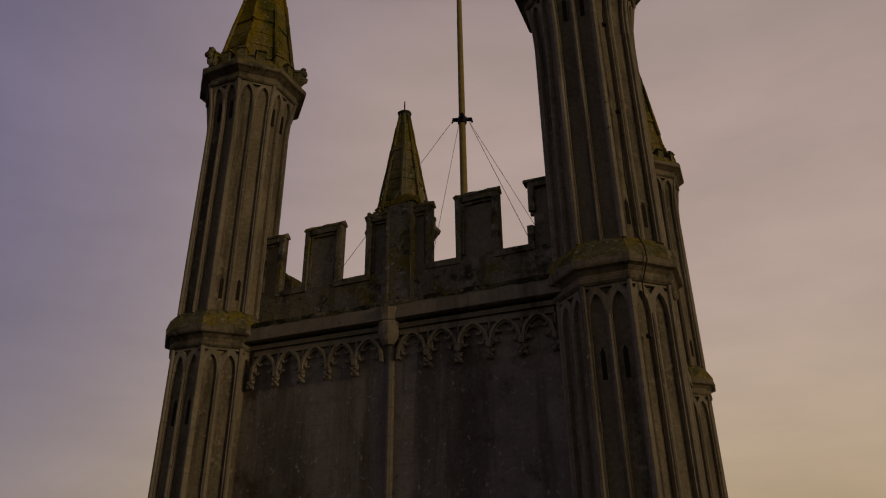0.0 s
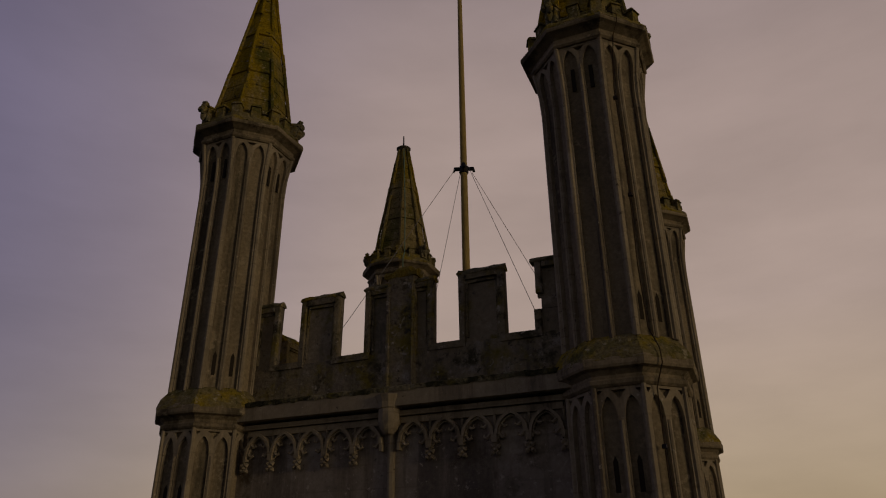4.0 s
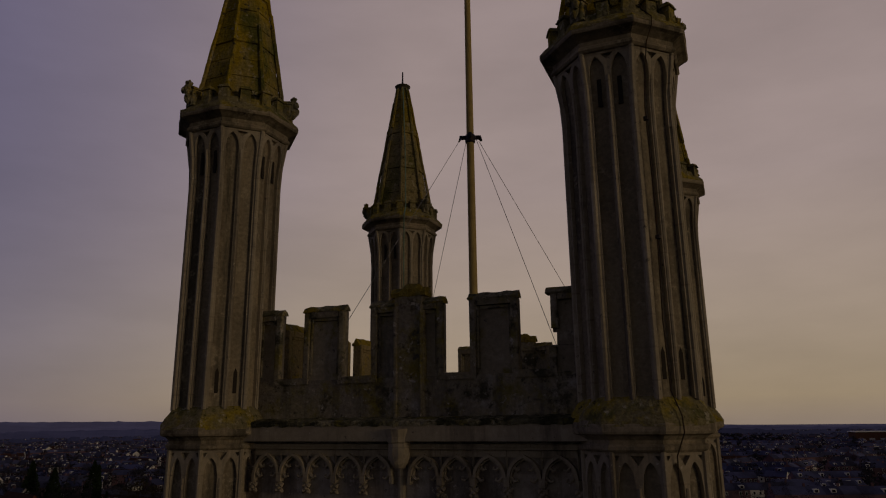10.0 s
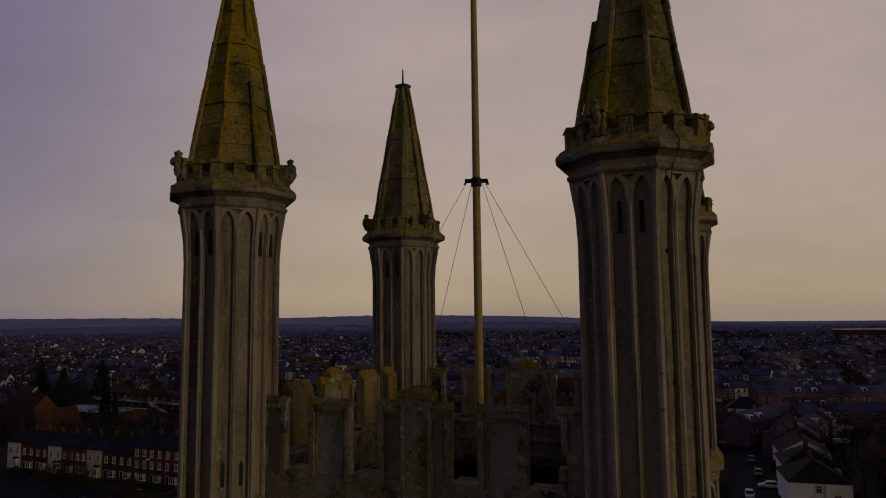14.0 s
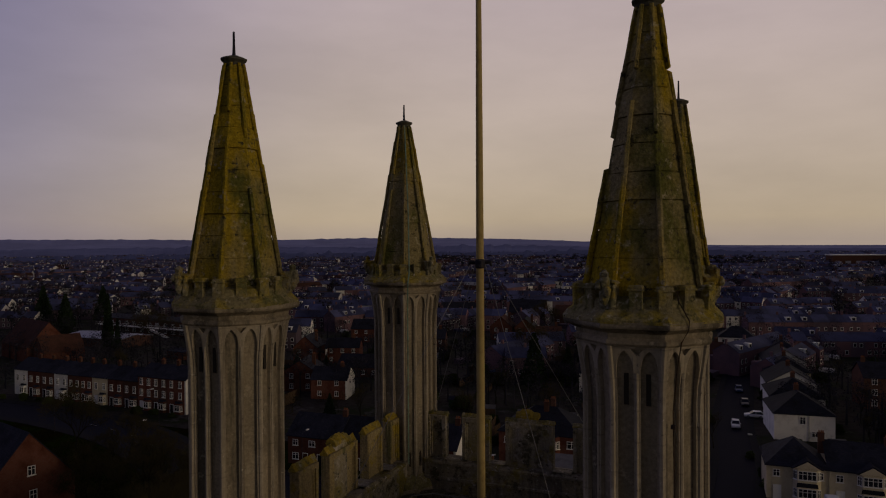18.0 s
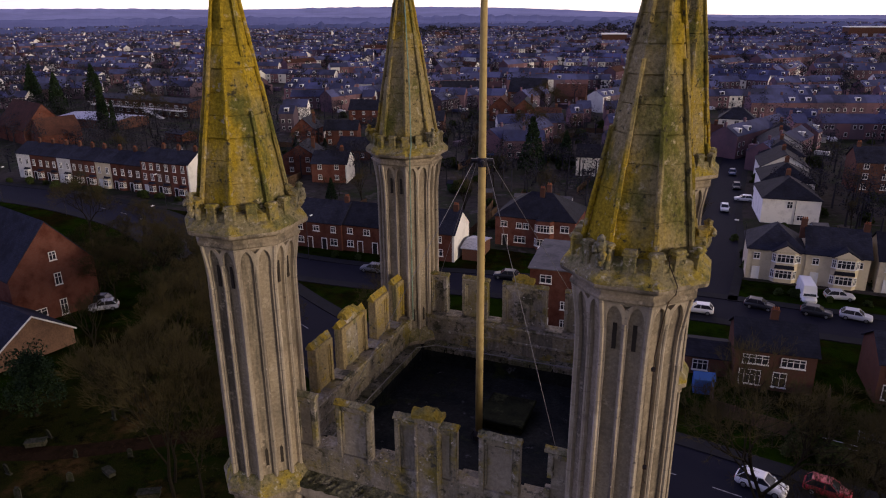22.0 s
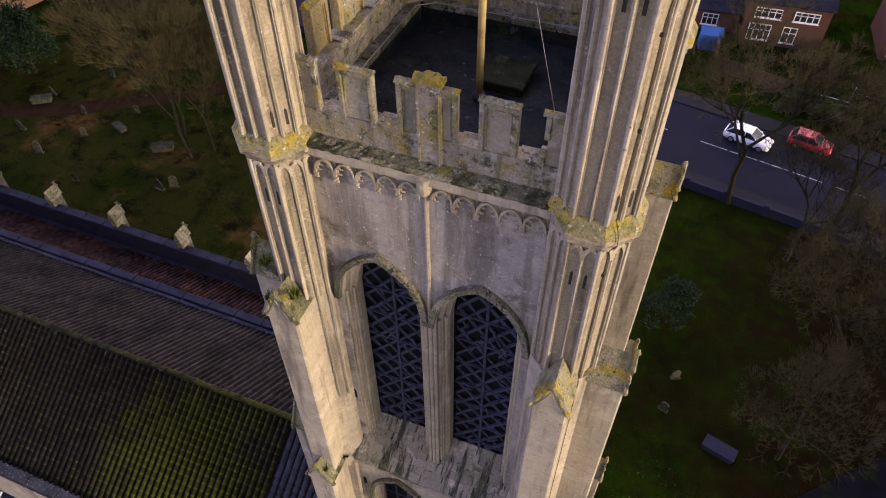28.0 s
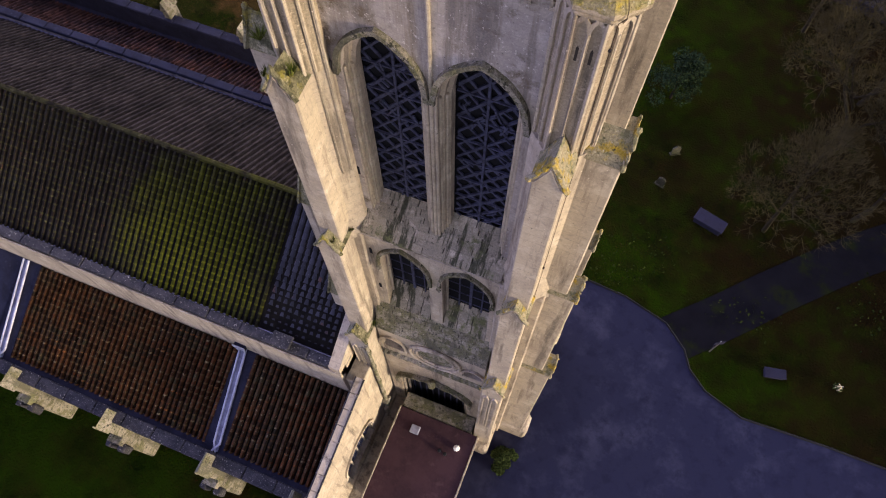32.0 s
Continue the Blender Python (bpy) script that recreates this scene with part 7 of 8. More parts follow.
        for (name, mat), faces in groups.items():
            used = sorted({i for f in faces for i in f})
            at = {i: j for j, i in enumerate(used)}
            ob = part(name, Build().add([b.v[i] for i in used], [tuple(at[i] for i in f) for f in faces]), mat, row)
            if name.startswith("window"):
                tagged(ob, kind="stuff")
    for b, pk, lo, hi in bands:
        me = b.mesh("distant_houses", [HAZED_BRICK, HAZED_BROWN, WHITE, HAZED_SLATE, PAINT, GLASS, HAZED_BRICK, CLAYROOF], pick=pk)
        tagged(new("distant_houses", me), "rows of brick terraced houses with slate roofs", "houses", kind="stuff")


far_town()
for x, y, w, h in ((150, 1130, 70, 16), (260, 1120, 60, 18), (330, 1010, 50, 12), (-150, 900, 30, 12)):
    b = thing("warehouse", "large distant warehouse with a pale roof edge", "building", at=pose(x, y, 0, 0, 0, 10))
    part("wall", Build().box(0, w, 0, 30, 0, h), DARKBRICK, b)
    part("roof_edge", Build().box(-1, w + 1, -1, 31, h, h + 1.2), PAINT, b)
    for i in range(5):
        part("loading_door", Build().box(w * (i + 0.2) / 5, w * (i + 0.7) / 5, -0.3, 0, 0, h * 0.5), LEAD, b)

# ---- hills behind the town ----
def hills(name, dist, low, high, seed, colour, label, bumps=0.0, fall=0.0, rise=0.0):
    # Blue distance haze put into the colour, which also glows by itself.
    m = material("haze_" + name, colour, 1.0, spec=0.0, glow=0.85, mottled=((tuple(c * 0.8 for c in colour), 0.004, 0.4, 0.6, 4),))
    rnd, b, pts = random.Random(seed), Build(), []
    ph = [rnd.uniform(0, 6.3) for _ in range(6)]
    n = 420
    rows = [[], [], []]
    for i in range(n + 1):
        a = radians(22 + 62 - 124 * i / n)
        h = low + (high - low) * (0.5 + 0.22 * math.sin(a * 5 + ph[0]) + 0.16 * math.sin(a * 11 + ph[1]) + 0.1 * math.sin(a * 23 + ph[2]))
        h += bumps * (max(0, math.sin(a * 310 + ph[3]) + math.sin(a * 197 + ph[4])) + rnd.uniform(0, 1.0)) * (0.4 + 0.6 * math.sin(a * 9 + ph[5]) ** 2)
        if fall:
            q = min(1.0, max(0.0, (i / n - 0.48) / 0.22))
            h *= 1 - fall * q * q * (3 - 2 * q)
        h += rise * math.exp(-((math.degrees(a) - 3.0) / 6.0) ** 2)
        for row, rr, z in zip(rows, (dist * 0.8, dist * 0.95, dist), (0, h * 0.55, h)):
            row.append((3.8 - rr * math.sin(a), -11.7 + rr * math.cos(a), z))
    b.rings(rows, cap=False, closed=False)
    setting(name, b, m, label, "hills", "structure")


hills("backdrop_far", 3900, 50, 66, 3, (0.060, 0.055, 0.098), "far ridge on the horizon in painted blue haze", 2.0, fall=0.85)
hills("backdrop_near", 2300, 18, 28, 8, (0.038, 0.036, 0.070), "wooded ridge beyond the town in painted blue haze", 4.0, fall=0.45)
hills("backdrop_wood", 1650, 6, 15, 15, (0.024, 0.024, 0.048), "wooded rise at the edge of the town in dark painted haze", 4.0, rise=7.0)


# ---- trees and shrubs ----
def bare_tree(seed, height, spread, levels=5, trunk=0.28):
    """Trunk and limbs as one tapered tube each, and fine twigs."""
    rnd = random.Random(seed)
    limbs, twigs = Build(), Build()

    def grow(p, d, ln, r, lv):
        q1 = p + d * ln * 0.5 + Vector((rnd.uniform(-1, 1), rnd.uniform(-1, 1), rnd.uniform(-0.3, 0.6))) * ln * 0.06
        q2 = p + d * ln + Vector((rnd.uniform(-1, 1), rnd.uniform(-1, 1), rnd.uniform(-0.2, 0.8))) * ln * 0.08
        (limbs if lv > 1 else twigs).tube([p, q1, q2], [r, r * 0.82, r * 0.62], 6 if lv > 3 else 4 if lv > 1 else 3)
        if lv == 0:
            return
        n = rnd.choice((3, 4)) if lv > 1 else rnd.choice((5, 6))
        for i in range(n):
            a = 2 * math.pi * (i + rnd.random() * 0.7) / n
            side = d.orthogonal().normalized()
            side = Matrix.Rotation(a, 3, d) @ side
            nd = (d * rnd.uniform(0.5, 0.95) + side * rnd.uniform(0.35, 0.85) * spread + Vector((0, 0, rnd.uniform(0.05, 0.35)))).normalized()
            start = q1.lerp(q2, rnd.uniform(0.15, 1.0)) if i < n - 1 else q2
            grow(start, nd, ln * rnd.uniform(0.55, 0.8), max(r * rnd.uniform(0.45, 0.62), 0.013 if lv > 1 else 0.009), lv - 1)

    grow(Vector((0, 0, -0.1)), Vector((rnd.uniform(-0.08, 0.08), rnd.uniform(-0.08, 0.08), 1)).normalized(), height * 0.36, trunk, levels)
    return limbs.mesh("trunk", BARK), twigs.mesh("crown", TWIG)


def leaf_cloud(b, rnd, centre, rad, n, size):
    for _ in range(n):
        v = Vector((rnd.gauss(0, 1), rnd.gauss(0, 1), rnd.gauss(0, 1)))
        v = v.normalized() * rnd.uniform(0.55, 1.0)
        p = Vector(centre) + Vector((v.x * rad[0], v.y * rad[1], v.z * rad[2]))
        a, c = Vector((rnd.uniform(-1, 1), rnd.uniform(-1, 1), rnd.uniform(-1, 1))).normalized(), Vector((rnd.uniform(-1, 1), rnd.uniform(-1, 1), rnd.uniform(-1, 1)))
        c = a.cross(c).normalized()
        s = size * rnd.uniform(0.5, 1.3)
        b.add([p - a * s - c * s * 0.5, p + a * s - c * s * 0.5, p + a * s * 0.6 + c * s * 0.6, p - a * s * 0.7 + c * s * 0.5], [(0, 1, 2, 3)])


def conifer(seed, h, r):
    rnd, b = random.Random(seed), Build()
    n = int(h * 5)
    for i in range(n):
        t = i / n
        z, rr = h * (0.08 + 0.92 * t), r * (1 - t) ** 0.8 + 0.15
        k = max(4, int(9 * (1 - t)))
        for j in range(k):
            a = 2 * math.pi * (j + rnd.random()) / k
            leaf_cloud(b, rnd, (rr * 0.7 * math.cos(a), rr * 0.7 * math.sin(a), z), (rr * 0.34, rr * 0.34, h * 0.03), 5, 0.10 * h ** 0.5)
    return Build().tube([(0, 0, -0.1), (0, 0, h * 0.6), (0, 0, h * 0.95)], [h * 0.02, h * 0.012, 0.03], 6).mesh("trunk", BARK), b.mesh("crown", NEEDLE)


def yew(seed, h, r, mat):
    rnd, b = random.Random(seed), Build()
    for i in range(26):
        a, t = rnd.uniform(0, 6.28), rnd.random()
        rr = r * math.sqrt(rnd.random()) * (1 - 0.6 * t)
        leaf_cloud(b, rnd, (rr * math.cos(a), rr * math.sin(a), h * (0.16 + 0.72 * t)), (r * 0.34, r * 0.34, h * 0.16), 170, 0.13)
    return Build().tube([(0, 0, -0.1), (0.1, 0, h * 0.4), (0, 0.1, h * 0.7)], [0.22, 0.16, 0.05], 6).mesh("trunk", BARK), b.mesh("crown", mat)


def plant(name, meshes, label, category, places, group="", parts=("trunk", "crown")):
    first = thing(name, label, category, group)
    for nm, me in zip(parts, meshes):
        part(nm, me, None, first)
    for i, (x, y, s, turn) in enumerate(places):
        m = pose(x, y, 0, 0, 0, turn) @ Matrix.Scale(s, 4)
        if i == 0:
            first.matrix_world = m
        else:
            c = copy_thing(first, m)
            c.matrix_world = m


BIG_TREE, MID_TREE, SLIM_TREE = bare_tree(5, 15, 0.95, 7, 0.22), bare_tree(9, 15, 0.85, 7, 0.24), bare_tree(14, 12, 0.6, 5, 0.22)
OLIVE_TREE = bare_tree(43, 13, 0.62, 7, 0.15)
plant("bare_tree", OLIVE_TREE, "bushy leafless tree with olive-brown twigs in the churchyard", "tree", ((-38, 27, 1.25, 0), (-36.4, 28.6, 0.95, 140), (-40.5, 29.5, 1.0, 250), (-47, 41, 1.1, 60), (-54, 46, 1.0, 190)), "churchyard trees")
plant("bare_tree", BIG_TREE, "wide bare winter tree in the churchyard grass", "tree", ((-58, 55, 0.85, 70), (19.2, 40.2, 1.1, 200), (26, 26, 0.9, 130), (-22, 50, 0.75, 300), (18.2, 22, 1.05, 250), (25, 16, 0.95, 40), (31, 11, 0.8, 170), (28, 30, 0.9, 90)), "churchyard trees")
plant("bare_tree", MID_TREE, "bare winter tree with fine twigs beside the road", "tree", ((10.3, 39.4, 1.15, 20), (20.5, 28.5, 0.95, 210), (16.0, 15.5, 0.7, 80), (21.5, 18.5, 0.9, 150), (15.5, 34, 0.8, 310), (-70, 62, 0.9, 110), (-46, 49, 0.85, 40), (-86, 72, 0.8, 250), (-105, 79, 0.9, 10), (33, 35, 0.85, 320), (-32, 61, 0.8, 90),
      (-187, 180, 1.1, 45), (-150, 190, 1.0, 200), (-62, 262, 1.0, 0), (-20, 180, 0.9, 80), (-55, 205, 0.9, 160), (36, 13, 0.8, 60), (-69, 63, 0.60, 0), (-80, 66, 0.65, 47), (-78, 59, 0.70, 94), (-65, 64, 0.75, 141), (-83, 76, 0.60, 188), (-86, 63, 0.65, 235)), "roadside trees")
plant("bare_tree", SLIM_TREE, "slender bare tree among gardens", "tree", ((-66, 44, 0.9, 0), (-54, 40, 0.7, 60), (-93, 66, 0.8, 20), (17, 56, 0.5, 100), (30, 57, 0.55, 10), (-8, 112, 0.8, 30), (-45, 120, 0.9, 200), (-30, 132, 0.9, 90), (2, 130, 0.6, 0), (-70, 122, 0.8, 45),
      (-140, 150, 0.9, 0), (-120, 156, 0.8, 70), (40, 128, 0.8, 120), (30, 142, 0.6, 10), (46, 190, 0.9, 60), (-40, 190, 0.8, 140), (-48, 150, 0.8, 0), (55, 60, 0.7, 0)), "garden trees")
TALL_CONIFER, WIDE_CONIFER = conifer(3, 21, 2.4), conifer(6, 15, 4.2)
plant("conifer", TALL_CONIFER, "tall narrow dark conifer behind the terrace", "tree", ((-208, 179, 1.0, 0), (-200, 176, 0.6, 40)), parts=("trunk", "crown"))
plant("conifer", WIDE_CONIFER, "broad dark conifer in a garden", "tree", ((-43.5, 170, 1.0, 0), (-300, 224, 1.2, 30), (-280, 220, 1.1, 80), (-320, 240, 1.2, 10), (-262, 205, 0.8, 50), (-36, 178, 0.7, 100), (-290, 250, 1.2, 0)), "garden conifers", parts=("trunk", "crown"))
YEW_MESH, BUSH_MESH = yew(4, 7.5, 3.4, NEEDLE), yew(8, 2.2, 1.7, SHRUB)
plant("yew_tree", YEW_MESH, "dense dark yew at the churchyard edge", "tree", ((-63, 33, 1.15, 0), (-72, 73, 1.2, 40), (-66, 27, 0.9, 90), (7.4, 24, 0.62, 60), (-76, 29, 1.1, 140), (-60, 70, 0.9, 200), (-240, 150, 1.4, 0), (-77, 69, 1.2, 20)), "yews", parts=("trunk", "crown"))
rnd = random.Random(12)
spots = [(rnd.uniform(14, 40), rnd.uniform(54.5, 58), rnd.uniform(0.7, 1.2), rnd.uniform(0, 360)) for _ in range(16)] + \
        [(rnd.uniform(-60, 40), rnd.uniform(104, 136), rnd.uniform(0.5, 1.3), rnd.uniform(0, 360)) for _ in range(30)] + \
        [(rnd.uniform(9, 45), rnd.uniform(99.5, 101), rnd.uniform(0.35, 0.6), rnd.uniform(0, 360)) for _ in range(10)] + \
        [(rnd.uniform(-170, -112), rnd.uniform(110.5, 112.5), rnd.uniform(0.5, 0.9), rnd.uniform(0, 360)) for _ in range(14)] + \
        [(-60 + 6 * i + rnd.uniform(-2, 2), 90.5 + rnd.uniform(-0.8, 0.8), rnd.uniform(0.35, 0.7), 30 * i) for i in range(4)] + \
        [(rnd.uniform(-100, 50), rnd.uniform(140, 230), rnd.uniform(0.7, 1.6), rnd.uniform(0, 360)) for _ in range(40)]
plant("shrub", BUSH_MESH, "rounded evergreen garden shrub", "shrub", spots, "garden shrubs", parts=("stem", "leaves"))
plant("shrub", BUSH_MESH, "low dark shrub at the foot of a buttress", "shrub", ((4.55, -5.35, 0.48, 0), (4.95, -4.9, 0.3, 90)), parts=("stem", "leaves"))
SCRUB = bare_tree(21, 5.0, 1.3, 5, 0.08)
spots = [(rnd.uniform(-98, -24), 0, rnd.uniform(0.6, 1.2), rnd.uniform(0, 360)) for _ in range(46)]
spots = [(x, 45 - (x + 24) * 0.42 + rnd.uniform(-9, 6), s, a) for x, _, s, a in spots] + [(rnd.uniform(12, 40), rnd.uniform(53.5, 57), 0.7, rnd.uniform(0, 360)) for _ in range(10)]
plant("scrub_bush", SCRUB, "brown leafless scrub on the bank", "shrub", spots, "scrub on the bank")


def far_trees():
    rnd, b = random.Random(31), Build()
    eye = Vector((3.8, -11.7, 0))
    for _ in range(2700):
        dist, a = 150 + 1900 * rnd.random() ** 1.8, radians(22 + rnd.uniform(-42, 42))
        p = eye + Vector((-math.sin(a), math.cos(a), 0)) * dist
        if p.y < 140 or (abs(p.x - 6) < 10 and p.y < 260):
            continue
        h = rnd.uniform(6, 13)
        b.tube([p, p + Vector((0, 0, h * 0.5))], [0.25, 0.12], 4)
        for _ in range(rnd.randint(3, 6)):
            c = p + Vector((rnd.gauss(0, h * 0.16), rnd.gauss(0, h * 0.16), h * rnd.uniform(0.4, 0.85)))
            leaf_cloud(b, rnd, c, (h * 0.17, h * 0.17, h * 0.14), 56 if dist < 350 else 18 if dist < 600 else 9, 0.17 if dist < 350 else 0.45 if dist < 600 else 0.8)
    for _ in range(170):
        dist, a = rnd.uniform(210, 620), radians(rnd.uniform(41, 57))
        p = eye + Vector((-math.sin(a), math.cos(a), 0)) * dist
        h = rnd.uniform(7, 14)
        b.tube([p, p + Vector((0, 0, h * 0.5))], [0.25, 0.12], 4)
        for _ in range(5):
            c = p + Vector((rnd.gauss(0, h * 0.18), rnd.gauss(0, h * 0.18), h * rnd.uniform(0.35, 0.85)))
            leaf_cloud(b, rnd, c, (h * 0.2, h * 0.2, h * 0.16), 40 if dist < 350 else 18, 0.2 if dist < 350 else 0.45)
    # wooded skyline on one side of the town
    for _ in range(420):
        dist, a = rnd.uniform(1000, 1640), radians(rnd.uniform(-16, 26))
        p = eye + Vector((-math.sin(a), math.cos(a), 0)) * dist
        h = rnd.uniform(12, 21) * (0.75 + 0.35 * math.sin(a * 17))
        b.tube([p, p + Vector((0, 0, h * 0.5))], [0.4, 0.2], 4)
        for _ in range(6):
            c = p + Vector((rnd.gauss(0, h * 0.2), rnd.gauss(0, h * 0.2), h * rnd.uniform(0.35, 0.9)))
            leaf_cloud(b, rnd, c, (h * 0.22, h * 0.22, h * 0.16), 9, 1.3)
    tagged(new("distant_trees", b.mesh("distant_trees", HAZED_TWIGS)), "dark winter trees scattered among the distant houses", "trees", kind="stuff")


# Twig colour with bluish distance haze mixed in.
HAZED_TWIGS = material("distant_twigs", (0.031, 0.030, 0.037), 0.95, island=0.5)
far_trees()

# ---- churchyard ----
GRAVE = material("old_gravestone", (0.045, 0.043, 0.030), 0.95, mottled=(((0.020, 0.024, 0.010), 2.0, 0.42, 0.62, 6), ((0.10, 0.092, 0.07), 5.0, 0.55, 0.72, 5)), bump=0.6, rand=0.5)
STELE = []
for k in range(3):
    prof = [(-0.35, 0), (0.35, 0), (0.35, 0.9)] + ([(0.0, 1.25)] if k == 0 else [(0.35 * math.cos(radians(a)), 0.9 + 0.3 * math.sin(radians(a))) for a in range(20, 180, 20)] if k == 1 else [(0.2, 1.0), (0.2, 1.15), (-0.2, 1.15), (-0.2, 1.0)]) + [(-0.35, 0.9)]
    STELE.append(jitter(Build().prism(prof, -0.07, 0.07), 0.012, k).mesh("stone", GRAVE))
PLINTH = Build().box(-0.45, 0.45, -0.18, 0.18, 0, 0.14, 0.02).mesh("plinth", GRAVE)
spots = [(-38, 22.3), (-36.9, 22.9), (-52.2, 22.3), (-52.7, 29.0), (-54.5, 35.6), (-50, 26), (-46, 20.4), (-56.5, 24.6), (8.5, 16.4), (8.9, 19.3), (-47.5, 31.0), (-38.6, 36.0), (-58, 30.5), (26, 9.5)]
for i, (x, y) in enumerate(spots):
    g = thing("gravestone", "weathered upright gravestone in rough grass", "gravestone", "gravestones", pose(x, y, 0.0, rnd.uniform(-9, 9), rnd.uniform(-6, 6), rnd.uniform(-35, 35)) @ Matrix.Scale(rnd.uniform(0.7, 1.05), 4))
    part("stone", STELE[i % 3], None, g, m=pose(0, 0, 0.1))
    part("plinth", PLINTH, None, g, m=pose(0, 0, -0.04))
def ledger(x, y, turn, label, mat, s=1.0):
    g = thing("chest_tomb", label, "tomb", at=pose(x, y, 0, 0, 0, turn) @ Matrix.Scale(s, 4))
    part("chest", Build().box(-0.95, 0.95, -0.42, 0.42, 0, 0.5, 0.03), mat, g)
    part("slab", jitter(Build().box(-1.05, 1.05, -0.5, 0.5, 0.5, 0.6, 0.03), 0.008, 3), mat, g)


TOMB = material("slate_tomb", (0.022, 0.022, 0.038), 0.7, mottled=(((0.018, 0.018, 0.030), 1.6, 0.45, 0.65, 6),), bump=0.3)
ledger(12.4, 14.6, -15, "dark slate chest tomb in the grass", TOMB)
ledger(-41.3, 27.1, 30, "low mossy chest tomb by the tree", GRAVE)
ledger(-58.2, 29.0, 34, "grey chest tomb beside the track", GRAVE)
ledger(-47.4, 28.2, -20, "sunken mossy ledger tomb", GRAVE, 0.8)
ledger(18.5, 5.8, 12, "small dark stone tablet beside the drive", TOMB, 0.62)
flowers = thing("flower_bunch", "pale bunch of flowers laid on a grave", "flowers", at=pose(22.3, 6.4, 0))
fb = Build()
leaf_cloud(fb, rnd, (0, 0, 0.22), (0.28, 0.24, 0.16), 34, 0.07)
part("blooms", fb, CREAM, flowers)
fb = Build()
leaf_cloud(fb, rnd, (0, 0, 0.12), (0.3, 0.3, 0.12), 40, 0.1)
part("leaves", fb, SHRUB, flowers)
sign = thing("notice_board", "small dark notice board on a thin post", "sign", at=pose(14.5, 5.8, 0, 0, 0, 30))
part("post", Build().tube([(0, 0, 0), (0, 0, 2.1)], 0.045, 8), WIRE, sign)
part("board", Build().box(-0.32, 0.32, -0.04, 0.0, 1.55, 2.05, 0.01), TOMB, sign)
WEED = material("weed_leaves", (0.018, 0.026, 0.006), 0.9, island=0.4)
rough = Build()
for _ in range(420):
    x, y = rnd.choice(((6.6, 9.0), (7.2, 8.6), (-37, 30), (9, 11), (16, 9), (24, 12)))
    leaf_cloud(rough, rnd, (x + rnd.gauss(0, 1.3), y + rnd.gauss(0, 1.0), 0.12), (0.1, 0.1, 0.12), 1, 0.08)
tagged(new("weeds", rough.mesh("weeds", WEED)), "straggling weeds in the churchyard grass", "weeds", kind="stuff")

# low wall between churchyard and road
wall = thing("boundary_wall", "low dark brick churchyard wall with piers", "wall")
line = [(-60, 62.5), (-38, 50.5), (-20, 45.8), (6.3, 40.2), (16.6, 38.4), (26, 36), (60, 28)]
for (xa, ya), (xb, yb) in zip(line, line[1:]):
    ln = math.hypot(xb - xa, yb - ya)
    n = max(1, int(ln / 3.4))
    for i in range(n):
        m = pose(xa + (xb - xa) * i / n, ya + (yb - ya) * i / n, 0, 0, 0, math.degrees(math.atan2(yb - ya, xb - xa)))
        part("panel", Build().box(0.4, ln / n, -0.14, 0.14, 0, 0.85).box(0.4, ln / n, -0.19, 0.19, 0.85, 0.95, 0.03), TOMB, wall, m=m)
        part("pier", Build().box(0, 0.42, -0.22, 0.22, 0, 1.1).box(-0.04, 0.46, -0.26, 0.26, 1.1, 1.2, 0.04), TOMB, wall, m=m)


def fence(xa, ya, xb, yb, h=1.7, rail=False):
    f = thing("garden_fence", "white metal garden rail" if rail else "brown timber garden fence", "fence", "garden fences")
    ln, a = math.hypot(xb - xa, yb - ya), math.degrees(math.atan2(yb - ya, xb - xa))
    n = max(1, int(ln / 2.0))
    for i in range(n):
        m = pose(xa + (xb - xa) * i / n, ya + (yb - ya) * i / n, 0, 0, 0, a)
        part("post", Build().box(0, 0.1, -0.05, 0.05, 0, h + 0.1), TIMBER if not rail else LEAD, f, m=m)
        part("panel", Build().box(0.1, ln / n, -0.02, 0.02, 0.05 if not rail else h - 0.1, h) if not rail else Build().box(0, ln / n, -0.025, 0.025, h - 0.06, h).box(0, ln / n, -0.02, 0.02, h * 0.5, h * 0.5 + 0.05), TIMBER if not rail else LEAD, f, m=m)


for q in ((6.5, 60.8, 14.5, 58.6), (6.5, 60.8, 5.6, 68.5), (17.6, 59.0, 18.6, 69), (33, 61, 33.6, 70), (-8, 76, -8, 88), (-40, 106, -40, 128), (-14, 111, -13, 132), (10, 116, 45, 120), (28, 120, 27, 138), (-70, 103, -70, 124), (-55, 103, -55, 122)):
    fence(*q)
fence(20.4, 60.6, 24.4, 59.8, 1.2, True)
fence(14.6, 58.5, 20, 57.8, 1.1, True)
for x, y, turn, c, label in ((4.2, 64.5, 8, "BLUE", "small blue garden shed"), (-22, 128, 10, "T", "timber garden shed with a felt roof"), (-50, 118, 0, "T", "timber garden shed with a felt roof"), (30, 126, 5, "T", "timber garden shed with a felt roof"), (37, 133, 12, "T", "timber garden shed with a felt roof"), (-34, 121, 14, "T", "timber garden shed with a felt roof")):
    sh = thing("garden_shed", label, "shed", "garden sheds", pose(x, y, 0, 0, 0, turn))
    mat = material("blue_tarpaulin", (0.04, 0.09, 0.26), 0.7) if c == "BLUE" else TIMBER
    part("wall", gable_walls(2.2, 1.8, 1.9, 2.4), mat, sh)
    part("roof", roof_slabs(2.2, 1.8, 1.9, 2.4, "side", 0.12, 0.05), mat if c == "BLUE" else SLATE, sh)
    part("door", Build().box(0.7, 1.5, -0.03, 0.0, 0, 1.75), mat, sh)

